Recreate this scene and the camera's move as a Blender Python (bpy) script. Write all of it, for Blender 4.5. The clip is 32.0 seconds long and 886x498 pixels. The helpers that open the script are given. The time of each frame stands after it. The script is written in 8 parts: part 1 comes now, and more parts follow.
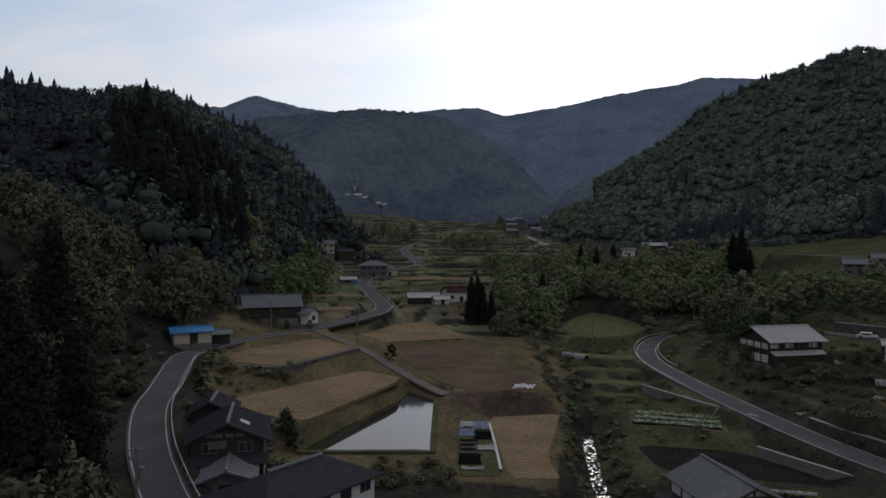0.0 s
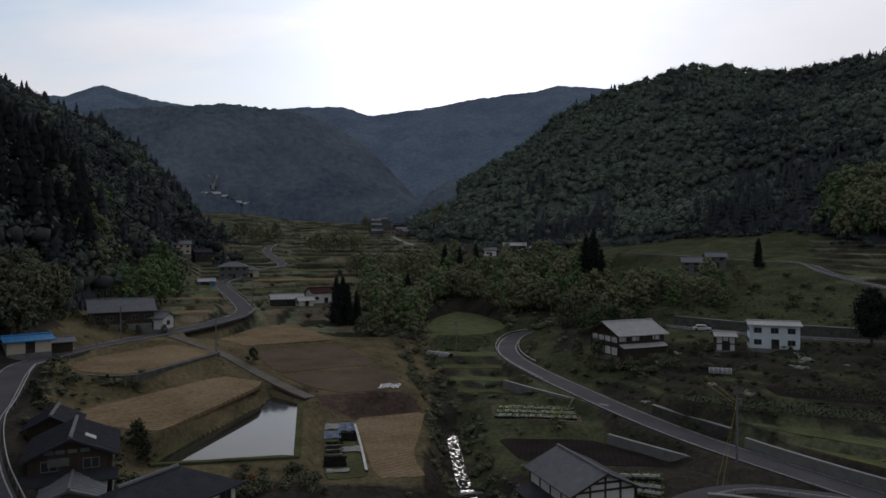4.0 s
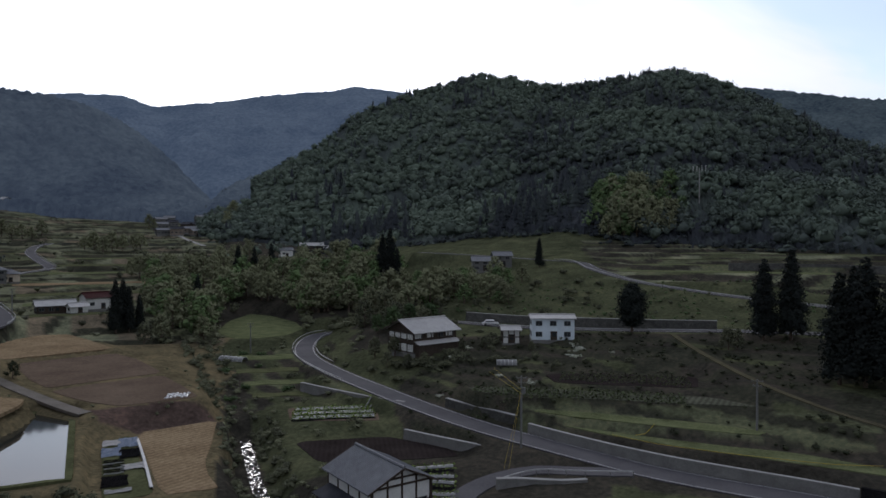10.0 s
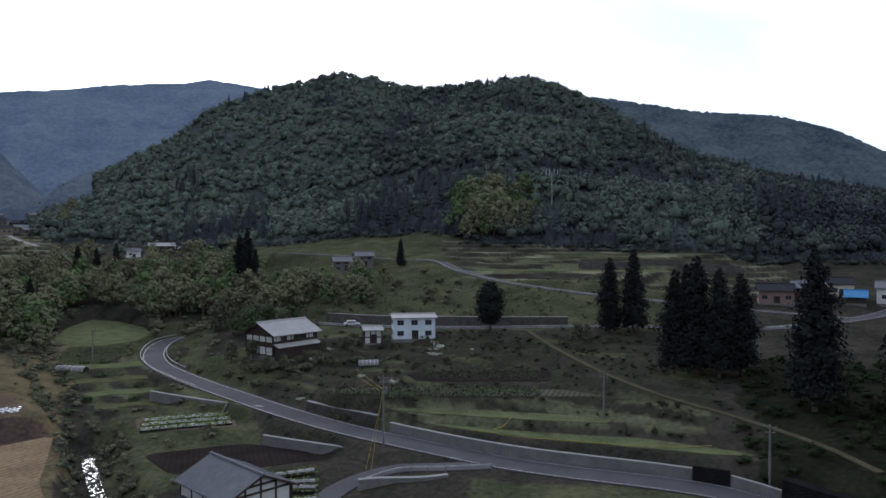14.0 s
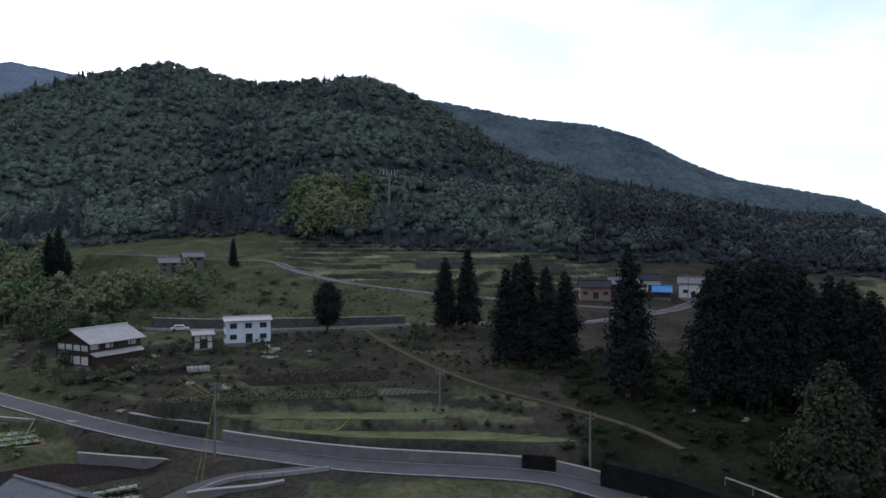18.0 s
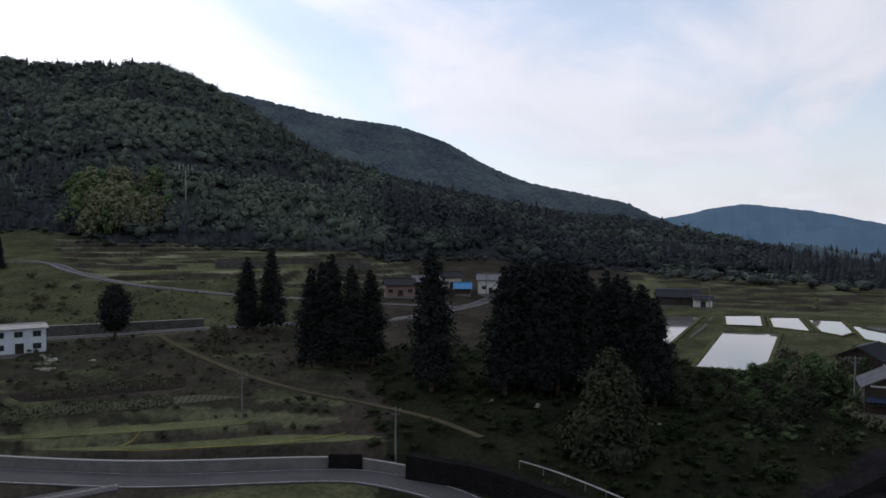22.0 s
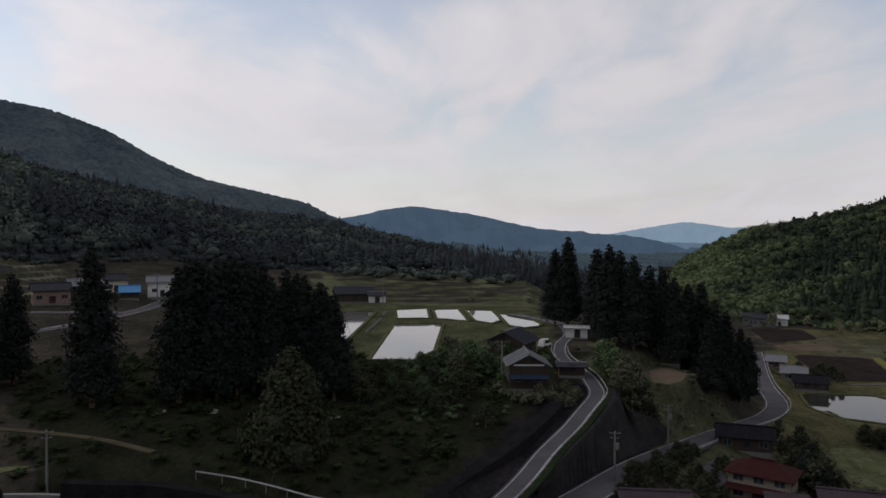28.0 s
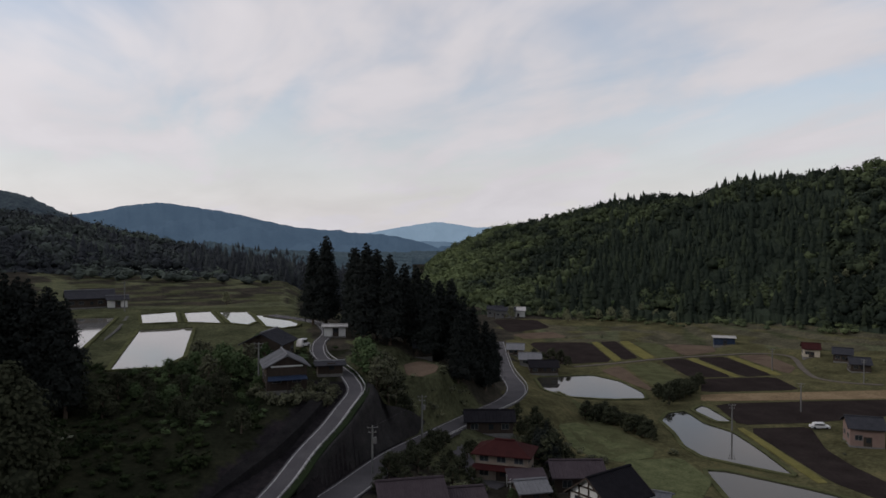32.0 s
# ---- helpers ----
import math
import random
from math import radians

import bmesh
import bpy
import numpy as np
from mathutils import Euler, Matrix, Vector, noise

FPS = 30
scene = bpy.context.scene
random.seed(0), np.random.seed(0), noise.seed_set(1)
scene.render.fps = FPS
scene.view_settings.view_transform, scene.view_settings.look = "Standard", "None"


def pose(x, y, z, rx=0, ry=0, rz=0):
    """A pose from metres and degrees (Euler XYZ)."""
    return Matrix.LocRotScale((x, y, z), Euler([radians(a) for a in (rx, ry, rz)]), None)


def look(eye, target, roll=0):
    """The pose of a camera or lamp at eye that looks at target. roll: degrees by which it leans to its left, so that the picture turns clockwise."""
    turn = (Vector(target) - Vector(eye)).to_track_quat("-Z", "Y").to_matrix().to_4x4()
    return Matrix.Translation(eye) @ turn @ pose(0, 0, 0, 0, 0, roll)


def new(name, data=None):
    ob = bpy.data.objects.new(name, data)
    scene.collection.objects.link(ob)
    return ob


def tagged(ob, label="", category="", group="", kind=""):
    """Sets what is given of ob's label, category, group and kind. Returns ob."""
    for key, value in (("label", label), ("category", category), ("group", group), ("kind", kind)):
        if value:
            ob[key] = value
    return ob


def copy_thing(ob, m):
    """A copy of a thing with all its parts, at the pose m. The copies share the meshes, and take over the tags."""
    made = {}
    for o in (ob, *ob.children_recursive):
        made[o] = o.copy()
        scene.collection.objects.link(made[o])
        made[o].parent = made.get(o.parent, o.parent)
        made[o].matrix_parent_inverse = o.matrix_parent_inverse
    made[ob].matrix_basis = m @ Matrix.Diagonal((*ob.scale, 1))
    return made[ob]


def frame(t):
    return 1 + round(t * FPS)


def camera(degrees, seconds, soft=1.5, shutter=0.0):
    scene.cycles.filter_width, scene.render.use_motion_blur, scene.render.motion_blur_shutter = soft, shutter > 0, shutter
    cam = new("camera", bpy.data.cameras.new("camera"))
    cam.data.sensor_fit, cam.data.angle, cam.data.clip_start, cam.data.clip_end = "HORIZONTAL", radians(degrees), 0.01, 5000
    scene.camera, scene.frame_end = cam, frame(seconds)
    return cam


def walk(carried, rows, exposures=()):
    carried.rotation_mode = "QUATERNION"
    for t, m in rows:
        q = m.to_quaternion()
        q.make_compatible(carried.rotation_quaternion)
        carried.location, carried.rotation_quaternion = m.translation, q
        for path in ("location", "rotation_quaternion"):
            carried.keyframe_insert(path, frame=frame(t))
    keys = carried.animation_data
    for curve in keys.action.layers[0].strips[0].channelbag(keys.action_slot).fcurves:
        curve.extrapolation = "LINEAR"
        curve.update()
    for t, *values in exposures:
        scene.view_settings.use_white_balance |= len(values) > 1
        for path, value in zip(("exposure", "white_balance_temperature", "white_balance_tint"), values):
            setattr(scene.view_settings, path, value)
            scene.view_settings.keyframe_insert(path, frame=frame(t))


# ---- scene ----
EYE_Z = 30.0
cam = camera(63.92, 32.0, soft=1.6)
TURNS = [
    (0, -0.00, -0.66), (0.5, -1.39, -0.65), (1, -2.74, -0.64), (1.5, -4.06, -0.64), (2, -5.40, -0.63), (2.5, -6.74, -0.62),
    (3, -8.10, -0.63), (3.5, -9.46, -0.63), (5.5, -14.93, -0.62), (6, -16.25, -0.62), (6.5, -17.60, -0.61), (7, -18.95, -0.61),
    (7.5, -20.30, -0.61), (8, -21.66, -0.60), (8.5, -23.00, -0.60), (9, -24.36, -0.60), (9.5, -25.71, -0.61), (10, -27.07, -0.60),
    (10.5, -28.44, -0.60), (11, -29.81, -0.60), (11.5, -31.15, -0.60), (12, -32.52, -0.59), (12.5, -33.93, -0.59), (13, -35.36, -0.59),
    (13.5, -36.77, -0.59), (14, -38.20, -0.58), (14.5, -39.62, -0.58), (16.5, -45.91, -0.57), (17, -47.60, -0.57), (17.5, -49.40, -0.56),
    (18, -51.24, -0.56), (18.5, -53.35, -0.56), (19, -55.21, -0.56), (19.5, -57.11, -0.57), (20, -59.05, -0.58), (20.5, -61.09, -0.60),
    (21, -63.01, -0.61), (21.5, -64.89, -0.62), (22, -66.81, -0.63), (22.5, -68.73, -0.64), (23, -70.65, -0.65), (23.5, -72.55, -0.66),
    (24, -75.30, -0.66), (24.5, -77.32, -0.66), (25, -79.36, -0.66), (25.5, -81.42, -0.65), (27.5, -89.97, -0.66), (28, -92.23, -0.66),
    (28.5, -94.37, -0.66), (29, -96.61, -0.66), (29.5, -98.92, -0.67), (30, -101.29, -0.67), (30.5, -103.74, -0.69), (31, -106.26, -0.70),
    (31.5, -109.02, -0.71), (32, -111.57, -0.72),
]
walk(cam, [(t, pose(0, 0, EYE_Z, 90 + p, -0.08, y)) for t, y, p in TURNS],
     [(0, -.36, 6150, 12), (3, -.42, 6150, 12), (6, -.44, 6150, 12), (9, -.1, 5950, 13), (13, .62, 5600, 14), (18, .64, 5600, 14), (20, .42, 5750, 15), (25, .02, 6250, 14), (28, -.05, 6400, 15), (32, -.02, 6400, 15)])

# ---- world, sun ----
SUN_BEARING, SUN_ELEVATION = 14.0, 24.0


def make_world():
    w = bpy.data.worlds.new("world")
    scene.world = w
    w.use_nodes = True
    nt = w.node_tree
    nt.nodes.clear()
    N, L = nt.nodes.new, nt.links.new
    out, bg = N("ShaderNodeOutputWorld"), N("ShaderNodeBackground")
    L(bg.outputs[0], out.inputs[0])
    sky = N("ShaderNodeTexSky")
    sky.sky_type = "NISHITA"
    sky.sun_disc = False
    sky.sun_elevation, sky.sun_rotation = radians(SUN_ELEVATION), radians(SUN_BEARING)
    sky.air_density, sky.dust_density = 1.2, 0.4
    tc = N("ShaderNodeTexCoord")
    sep = N("ShaderNodeSeparateXYZ")
    L(tc.outputs["Generated"], sep.inputs[0])

    def m(op, a, b=None, c=None, clamp=False):
        n = N("ShaderNodeMath")
        n.operation, n.use_clamp = op, clamp
        for k, v in enumerate((a, b, c)):
            if v is None:
                continue
            if isinstance(v, (int, float)):
                n.inputs[k].default_value = v
            else:
                L(v, n.inputs[k])
        return n.outputs[0]

    # clouds lie on a flat deck overhead
    zz = m("ADD", m("MAXIMUM", sep.outputs[2], 0.0), 0.16)
    comb = N("ShaderNodeCombineXYZ")
    L(m("DIVIDE", sep.outputs[0], zz), comb.inputs[0])
    L(m("DIVIDE", sep.outputs[1], zz), comb.inputs[1])
    mp = N("ShaderNodeMapping")
    mp.inputs["Rotation"].default_value = (0, 0, radians(35))
    mp.inputs["Scale"].default_value = (0.75, 1.5, 1)
    mp.inputs["Location"].default_value = CLOUD_SHIFT
    L(comb.outputs[0], mp.inputs[0])
    n1 = N("ShaderNodeTexNoise")
    n1.inputs["Scale"].default_value, n1.inputs["Detail"].default_value = 0.75, 5
    n1.inputs["Roughness"].default_value, n1.inputs["Distortion"].default_value = 0.5, 0.6
    L(mp.outputs[0], n1.inputs["Vector"])
    ramp = N("ShaderNodeMapRange")
    ramp.interpolation_type = "SMOOTHSTEP"
    ramp.inputs["From Min"].default_value, ramp.inputs["From Max"].default_value = 0.4, 0.58
    mp2 = N("ShaderNodeMapping")
    mp2.inputs["Rotation"].default_value = (0, 0, radians(-20))
    mp2.inputs["Scale"].default_value = (1.2, 2.0, 1)
    L(comb.outputs[0], mp2.inputs[0])
    n2 = N("ShaderNodeTexNoise")
    n2.inputs["Scale"].default_value, n2.inputs["Detail"].default_value = 1.0, 4
    n2.inputs["Roughness"].default_value, n2.inputs["Distortion"].default_value = 0.55, 0.4
    L(mp2.outputs[0], n2.inputs["Vector"])
    both = m("ADD", m("MULTIPLY", n1.outputs[0], 0.62), m("MULTIPLY", n2.outputs[0], 0.38))
    L(both, ramp.inputs["Value"])
    # thin cloud glows round the veiled sun
    a, e = radians(SUN_BEARING), radians(SUN_ELEVATION)
    dot = N("ShaderNodeVectorMath")
    dot.operation = "DOT_PRODUCT"
    L(tc.outputs["Generated"], dot.inputs[0])
    dot.inputs[1].default_value = (math.sin(a) * math.cos(e), math.cos(a) * math.cos(e), math.sin(e))
    d = m("MAXIMUM", dot.outputs["Value"], 0.0)
    glow = m("ADD", m("MULTIPLY", m("POWER", d, 5.0), 0.55), m("MULTIPLY", m("POWER", d, 40.0), 0.7))
    bright = m("ADD", glow, m("MULTIPLY", m("MULTIPLY", m("ADD", m("MULTIPLY", n2.outputs[0], 0.3), 0.86), CLOUD_LEVEL), m("ADD", m("MULTIPLY", d, 0.2), 0.87)))
    cloud = N("ShaderNodeVectorMath")
    cloud.operation = "SCALE"
    cloud.inputs[0].default_value = (1.0, 0.985, 0.99)
    L(bright, cloud.inputs["Scale"])
    blue = N("ShaderNodeVectorMath")
    blue.operation = "SCALE"
    L(sky.outputs[0], blue.inputs[0])
    blue.inputs["Scale"].default_value = SKY_STRENGTH
    gap = N("ShaderNodeVectorMath")
    gap.operation = "SCALE"
    L(cloud.outputs[0], gap.inputs[0])
    gap.inputs["Scale"].default_value = 0.45
    gapsum = N("ShaderNodeVectorMath")
    gapsum.operation = "ADD"
    L(gap.outputs[0], gapsum.inputs[0])
    L(blue.outputs[0], gapsum.inputs[1])
    mix = N("ShaderNodeMix")
    mix.data_type = "RGBA"
    haze = m("SUBTRACT", 1.0, m("MULTIPLY", m("MAXIMUM", sep.outputs[2], 0.0), 5.0), clamp=True)
    L(m("MAXIMUM", ramp.outputs[0], haze), mix.inputs["Factor"])
    L(gapsum.outputs[0], mix.inputs["A"])
    L(cloud.outputs[0], mix.inputs["B"])
    L(mix.outputs["Result"], bg.inputs[0])
    bg.inputs[1].default_value = 1.0


CLOUD_LEVEL, SKY_STRENGTH = 0.72, 0.075
CLOUD_SHIFT = (3.0, 1.0, 0)
make_world()
sun = new("sun", bpy.data.lights.new("sun", "SUN"))
sun.data.energy, sun.data.angle, sun.data.color = 0.7, radians(14), (1.0, 0.93, 0.82)
_a, _e = radians(SUN_BEARING), radians(SUN_ELEVATION)
sun.matrix_world = look((0, 0, 400), (-300 * math.sin(_a) * math.cos(_e), -300 * math.cos(_a) * math.cos(_e), 400 - 300 * math.sin(_e)))

# ---- materials ----


def material(name, colors, scale=1.0, rough=0.85, bump=0.3, fine=8.0, metal=0.0, stretch=(1, 1, 1), vary=0.0, detail=5.0, spec=0.12, bumpscale=None, wave=None, contrast=(0.3, 0.7)):
    """colors: dark to light, mixed by noise at two scales (features per metre); vary: brightness spread between objects or islands; wave: (scale, angle, strength) of furrows."""
    mt = bpy.data.materials.new(name)
    mt.use_nodes = True
    nt = mt.node_tree
    N, L = nt.nodes.new, nt.links.new
    b = nt.nodes["Principled BSDF"]
    b.inputs["Roughness"].default_value, b.inputs["Metallic"].default_value = rough, metal
    b.inputs["Specular IOR Level"].default_value = spec
    tc = N("ShaderNodeTexCoord")
    mp = N("ShaderNodeMapping")
    mp.inputs["Scale"].default_value = stretch
    L(tc.outputs["Object"], mp.inputs[0])
    big, small = N("ShaderNodeTexNoise"), N("ShaderNodeTexNoise")
    for n, s, d in ((big, scale, detail), (small, scale * fine, 4.0)):
        n.inputs["Scale"].default_value, n.inputs["Detail"].default_value = s, d
        n.inputs["Roughness"].default_value = 0.6
        L(mp.outputs[0], n.inputs["Vector"])
    add = N("ShaderNodeMath")
    add.operation = "MULTIPLY_ADD"
    L(small.outputs[0], add.inputs[0])
    add.inputs[1].default_value = 0.45
    half = N("ShaderNodeMath")
    half.operation = "MULTIPLY"
    L(big.outputs[0], half.inputs[0])
    half.inputs[1].default_value = 0.55
    L(half.outputs[0], add.inputs[2])
    height = add.outputs[0]
    fac = height
    if wave:
        wv = N("ShaderNodeTexWave")
        wv.inputs["Scale"].default_value = wave[0]
        wv.inputs["Distortion"].default_value = 1.2
        wv.inputs["Detail"].default_value = 2
        wv.inputs["Detail Scale"].default_value = 0.6
        m2 = N("ShaderNodeMapping")
        m2.inputs["Rotation"].default_value = (0, 0, radians(wave[1]))
        L(tc.outputs["Object"], m2.inputs[0])
        L(m2.outputs[0], wv.inputs["Vector"])
        mx = N("ShaderNodeMath")
        mx.operation = "MULTIPLY_ADD"
        L(wv.outputs["Fac"], mx.inputs[0])
        mx.inputs[1].default_value = wave[2]
        sb = N("ShaderNodeMath")
        sb.operation = "SUBTRACT"
        L(height, sb.inputs[0])
        sb.inputs[1].default_value = wave[2] / 2
        L(sb.outputs[0], mx.inputs[2])
        fac = height = mx.outputs[0]
    ramp = N("ShaderNodeValToRGB")
    els = ramp.color_ramp.elements
    while len(els) < len(colors):
        els.new(0.5)
    for k, c in enumerate(colors):
        els[k].position = contrast[0] + (contrast[1] - contrast[0]) * k / max(1, len(colors) - 1)
        els[k].color = (*c, 1)
    L(fac, ramp.inputs[0])
    col = ramp.outputs[0]
    if vary:
        oi, ge = N("ShaderNodeObjectInfo"), N("ShaderNodeNewGeometry")
        s = N("ShaderNodeMath")
        s.operation = "ADD"
        L(oi.outputs["Random"], s.inputs[0])
        L(ge.outputs["Random Per Island"], s.inputs[1])
        fr = N("ShaderNodeMath")
        fr.operation = "FRACT"
        L(s.outputs[0], fr.inputs[0])
        mr = N("ShaderNodeMapRange")
        mr.inputs["To Min"].default_value, mr.inputs["To Max"].default_value = 1 - vary, 1 + vary
        L(fr.outputs[0], mr.inputs["Value"])
        sc = N("ShaderNodeVectorMath")
        sc.operation = "SCALE"
        L(col, sc.inputs[0])
        L(mr.outputs[0], sc.inputs["Scale"])
        col = sc.outputs[0]
    L(col, b.inputs["Base Color"])
    if bump:
        bp = N("ShaderNodeBump")
        bp.inputs["Strength"].default_value = min(1.0, bump)
        bp.inputs["Distance"].default_value = bumpscale or 0.3 / scale
        L(height, bp.inputs["Height"])
        L(bp.outputs[0], b.inputs["Normal"])
    return mt


def rgb(r, g, b, k=1.0):
    return (r * k, g * k, b * k)


M = {}
M["turf"] = material("turf", [rgb(.034, .037, .02), rgb(.068, .072, .036), rgb(.106, .107, .056)], 0.22, bump=0.6, fine=12, bumpscale=0.3, spec=0)
M["forest_floor"] = material("forest_floor", [rgb(.012, .018, .01), rgb(.026, .036, .018)], 0.06, spec=0, bump=0.7, fine=12, bumpscale=1.0)
M["soil"] = material("soil", [rgb(.062, .045, .034), rgb(.098, .073, .054), rgb(.14, .107, .079)], 0.12, bump=0.5, fine=14, bumpscale=0.12, wave=(0.3, 72, 0.07), spec=0)
M["straw"] = material("straw", [rgb(.085, .06, .036), rgb(.17, .125, .075), rgb(.25, .19, .12)], 0.1, bump=0.5, fine=16, bumpscale=0.12, wave=(0.3, 62, 0.09), spec=0)
M["lush"] = material("lush", [rgb(.045, .05, .024), rgb(.086, .096, .047), rgb(.127, .136, .07)], 0.3, bump=0.7, fine=9, bumpscale=0.35, spec=0, contrast=(.34, .66))
M["garden"] = material("garden", [rgb(.03, .032, .024), rgb(.06, .062, .044), rgb(.1, .098, .075)], 0.35, bump=0.6, fine=9, bumpscale=0.2, wave=(0.35, 55, 0.16), spec=0)
M["meadow_yellow"] = material("meadow_yellow", [rgb(.075, .07, .025), rgb(.13, .12, .043), rgb(.18, .157, .06)], 0.25, bump=0.5, fine=12, bumpscale=0.2, spec=0)
M["wet_soil"] = material("wet_soil", [rgb(.014, .0112, .0105), rgb(.024, .0193, .018), rgb(.036, .029, .0265)], 0.2, rough=0.9, spec=0, bump=0.4, fine=12, bumpscale=0.06, wave=(0.4, 20, 0.08))
M["asphalt"] = material("asphalt", [rgb(.05, .048, .052), rgb(.072, .069, .073), rgb(.095, .091, .093)], 0.15, rough=0.9, spec=0.02, bump=0.15, fine=30, bumpscale=0.01)
M["paint_white"] = material("paint_white", [rgb(.2, .2, .195), rgb(.42, .42, .41)], 1.2, rough=0.6, bump=0.05)
M["concrete"] = material("concrete", [rgb(.09, .089, .083), rgb(.14, .137, .13), rgb(.19, .186, .176)], 0.5, bump=0.3, fine=10, bumpscale=0.03)
M["concrete_pale"] = material("concrete_pale", [rgb(.17, .167, .16), rgb(.25, .246, .236)], 0.8, bump=0.2)
M["stone"] = material("stone", [rgb(.028, .028, .027), rgb(.056, .055, .05), rgb(.1, .097, .088)], 0.8, bump=0.8, fine=4, bumpscale=0.12, vary=0.3)
M["leaf"] = material("leaf", [rgb(.028, .036, .018), rgb(.048, .058, .028), rgb(.07, .08, .04)], 0.25, bump=0, rough=0.8, vary=0.45, spec=0.03)
M["leaf_light"] = material("leaf_light", [rgb(.06, .09, .022), rgb(.11, .15, .04), rgb(.15, .18, .055)], 0.25, bump=0, rough=0.8, vary=0.4, spec=0.03)
M["cedar"] = material("cedar", [rgb(.010, .016, .010), rgb(.022, .032, .016)], 0.3, bump=0, rough=0.75, vary=0.4, spec=0.15)
M["bark"] = material("bark", [rgb(.05, .036, .028), rgb(.11, .085, .065)], 2.0, bump=0.6, stretch=(1, 1, .2))
M["wood_dark"] = material("wood_dark", [rgb(.028, .022, .018), rgb(.06, .046, .036)], 1.5, bump=0.3, stretch=(1, 1, .15))
M["plaster"] = material("plaster", [rgb(.4, .4, .38), rgb(.58, .58, .55)], 0.6, bump=0.1)
M["plaster_cream"] = material("plaster_cream", [rgb(.36, .31, .24), rgb(.5, .45, .36)], 0.6, bump=0.1)
M["plaster_blue"] = material("plaster_blue", [rgb(.42, .48, .52), rgb(.56, .62, .66)], 0.6, bump=0.1)
M["plaster_pink"] = material("plaster_pink", [rgb(.16, .11, .095), rgb(.22, .155, .13)], 0.6, bump=0.1)
M["tile_dark"] = material("tile_dark", [rgb(.022, .023, .027), rgb(.046, .047, .054)], 1.0, rough=0.8, spec=0.02, bump=0.5, bumpscale=0.06, wave=(1.6, 0, .25))
M["tile_grey"] = material("tile_grey", [rgb(.1, .102, .11), rgb(.17, .172, .18)], 1.0, rough=0.7, spec=0.03, bump=0.5, bumpscale=0.06, wave=(1.6, 0, .2))
M["metal_pale"] = material("metal_pale", [rgb(.27, .265, .26), rgb(.4, .39, .375)], 0.7, rough=0.6, spec=0.05, bump=0.2, wave=(1.1, 0, .15))
M["metal_red"] = material("metal_red", [rgb(.026, .0095, .0095), rgb(.044, .0145, .014)], 0.7, rough=0.7, spec=0.02, bump=0.2, wave=(1.1, 0, .15))
M["metal_blue"] = material("metal_blue", [rgb(.03, .12, .27), rgb(.05, .2, .4)], 0.7, rough=0.5, bump=0.2)
M["plaster_grey"] = material("plaster_grey", [rgb(.085, .085, .083), rgb(.14, .14, .135)], 0.6, bump=0.1)
M["tile_plum"] = material("tile_plum", [rgb(.034, .027, .031), rgb(.062, .05, .056)], 1.0, rough=0.7, spec=0.03, bump=0.5, bumpscale=0.06)
M["tile_black"] = material("tile_black", [rgb(.01, .01, .012), rgb(.022, .021, .024)], 1.0, rough=0.9, spec=0, bump=0.5, bumpscale=0.06)
M["plaster_old"] = material("plaster_old", [rgb(.13, .105, .085), rgb(.22, .185, .15)], 0.6, bump=0.15)
M["hut_blue"] = material("hut_blue", [rgb(.015, .024, .045), rgb(.028, .042, .075)], 0.7, rough=0.5, bump=0.2)
M["steel"] = material("steel", [rgb(.42, .42, .42), rgb(.62, .62, .61)], 1.5, rough=0.4, bump=0.1, metal=0.3)
M["pole_grey"] = material("pole_grey", [rgb(.1, .1, .095), rgb(.17, .17, .165)], 1.5, bump=0.1)
M["black"] = material("black", [rgb(.015, .015, .016), rgb(.03, .03, .031)], 1.5, bump=0.1, rough=.6)
M["cable_yellow"] = material("cable_yellow", [rgb(.25, .19, .03), rgb(.36, .28, .05)], 1.5, bump=0)


def glassy(name, color, rough, bump=0.0, scale=1.0):
    mt = material(name, [color, rgb(*color, 1.3)], 0.3, rough=rough, bump=bump, bumpscale=0.02, spec=0.6)
    return mt


M["glass"] = glassy("glass", (.02, .024, .028), 0.08)
M["water"] = glassy("water", (.022, .022, .018), 0.04)
M["water"].node_tree.nodes["Principled BSDF"].inputs["IOR"].default_value = 1.33
M["water"].node_tree.nodes["Principled BSDF"].inputs["Specular IOR Level"].default_value = 0.5
M["water_pale"] = glassy("water_pale", (.11, .105, .095), 0.05)
M["stream_water"] = material("stream_water", [rgb(.02, .02, .018), rgb(.04, .036, .032)], 0.7, rough=0.1, bump=0.3, bumpscale=0.2, spec=0.5)


def riffles(mt):
    """Still, mirroring pools between dull broken water."""
    nt = mt.node_tree
    b = nt.nodes["Principled BSDF"]
    n, r = nt.nodes.new("ShaderNodeTexNoise"), nt.nodes.new("ShaderNodeMapRange")
    n.inputs["Scale"].default_value, n.inputs["Detail"].default_value = 1.5, 5
    nt.links.new(nt.nodes["Texture Coordinate"].outputs["Object"], n.inputs["Vector"])
    nt.links.new(n.outputs[0], r.inputs["Value"])
    r.inputs["From Min"].default_value, r.inputs["From Max"].default_value = 0.54, 0.64
    r.inputs["To Min"].default_value, r.inputs["To Max"].default_value = 0.0, 0.5
    nt.links.new(r.outputs[0], b.inputs["Specular IOR Level"])


riffles(M["stream_water"])

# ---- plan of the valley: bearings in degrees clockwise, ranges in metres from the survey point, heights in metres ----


def xy(a, r):
    return r * math.sin(radians(a)), r * math.cos(radians(a))


PROFILES = {}


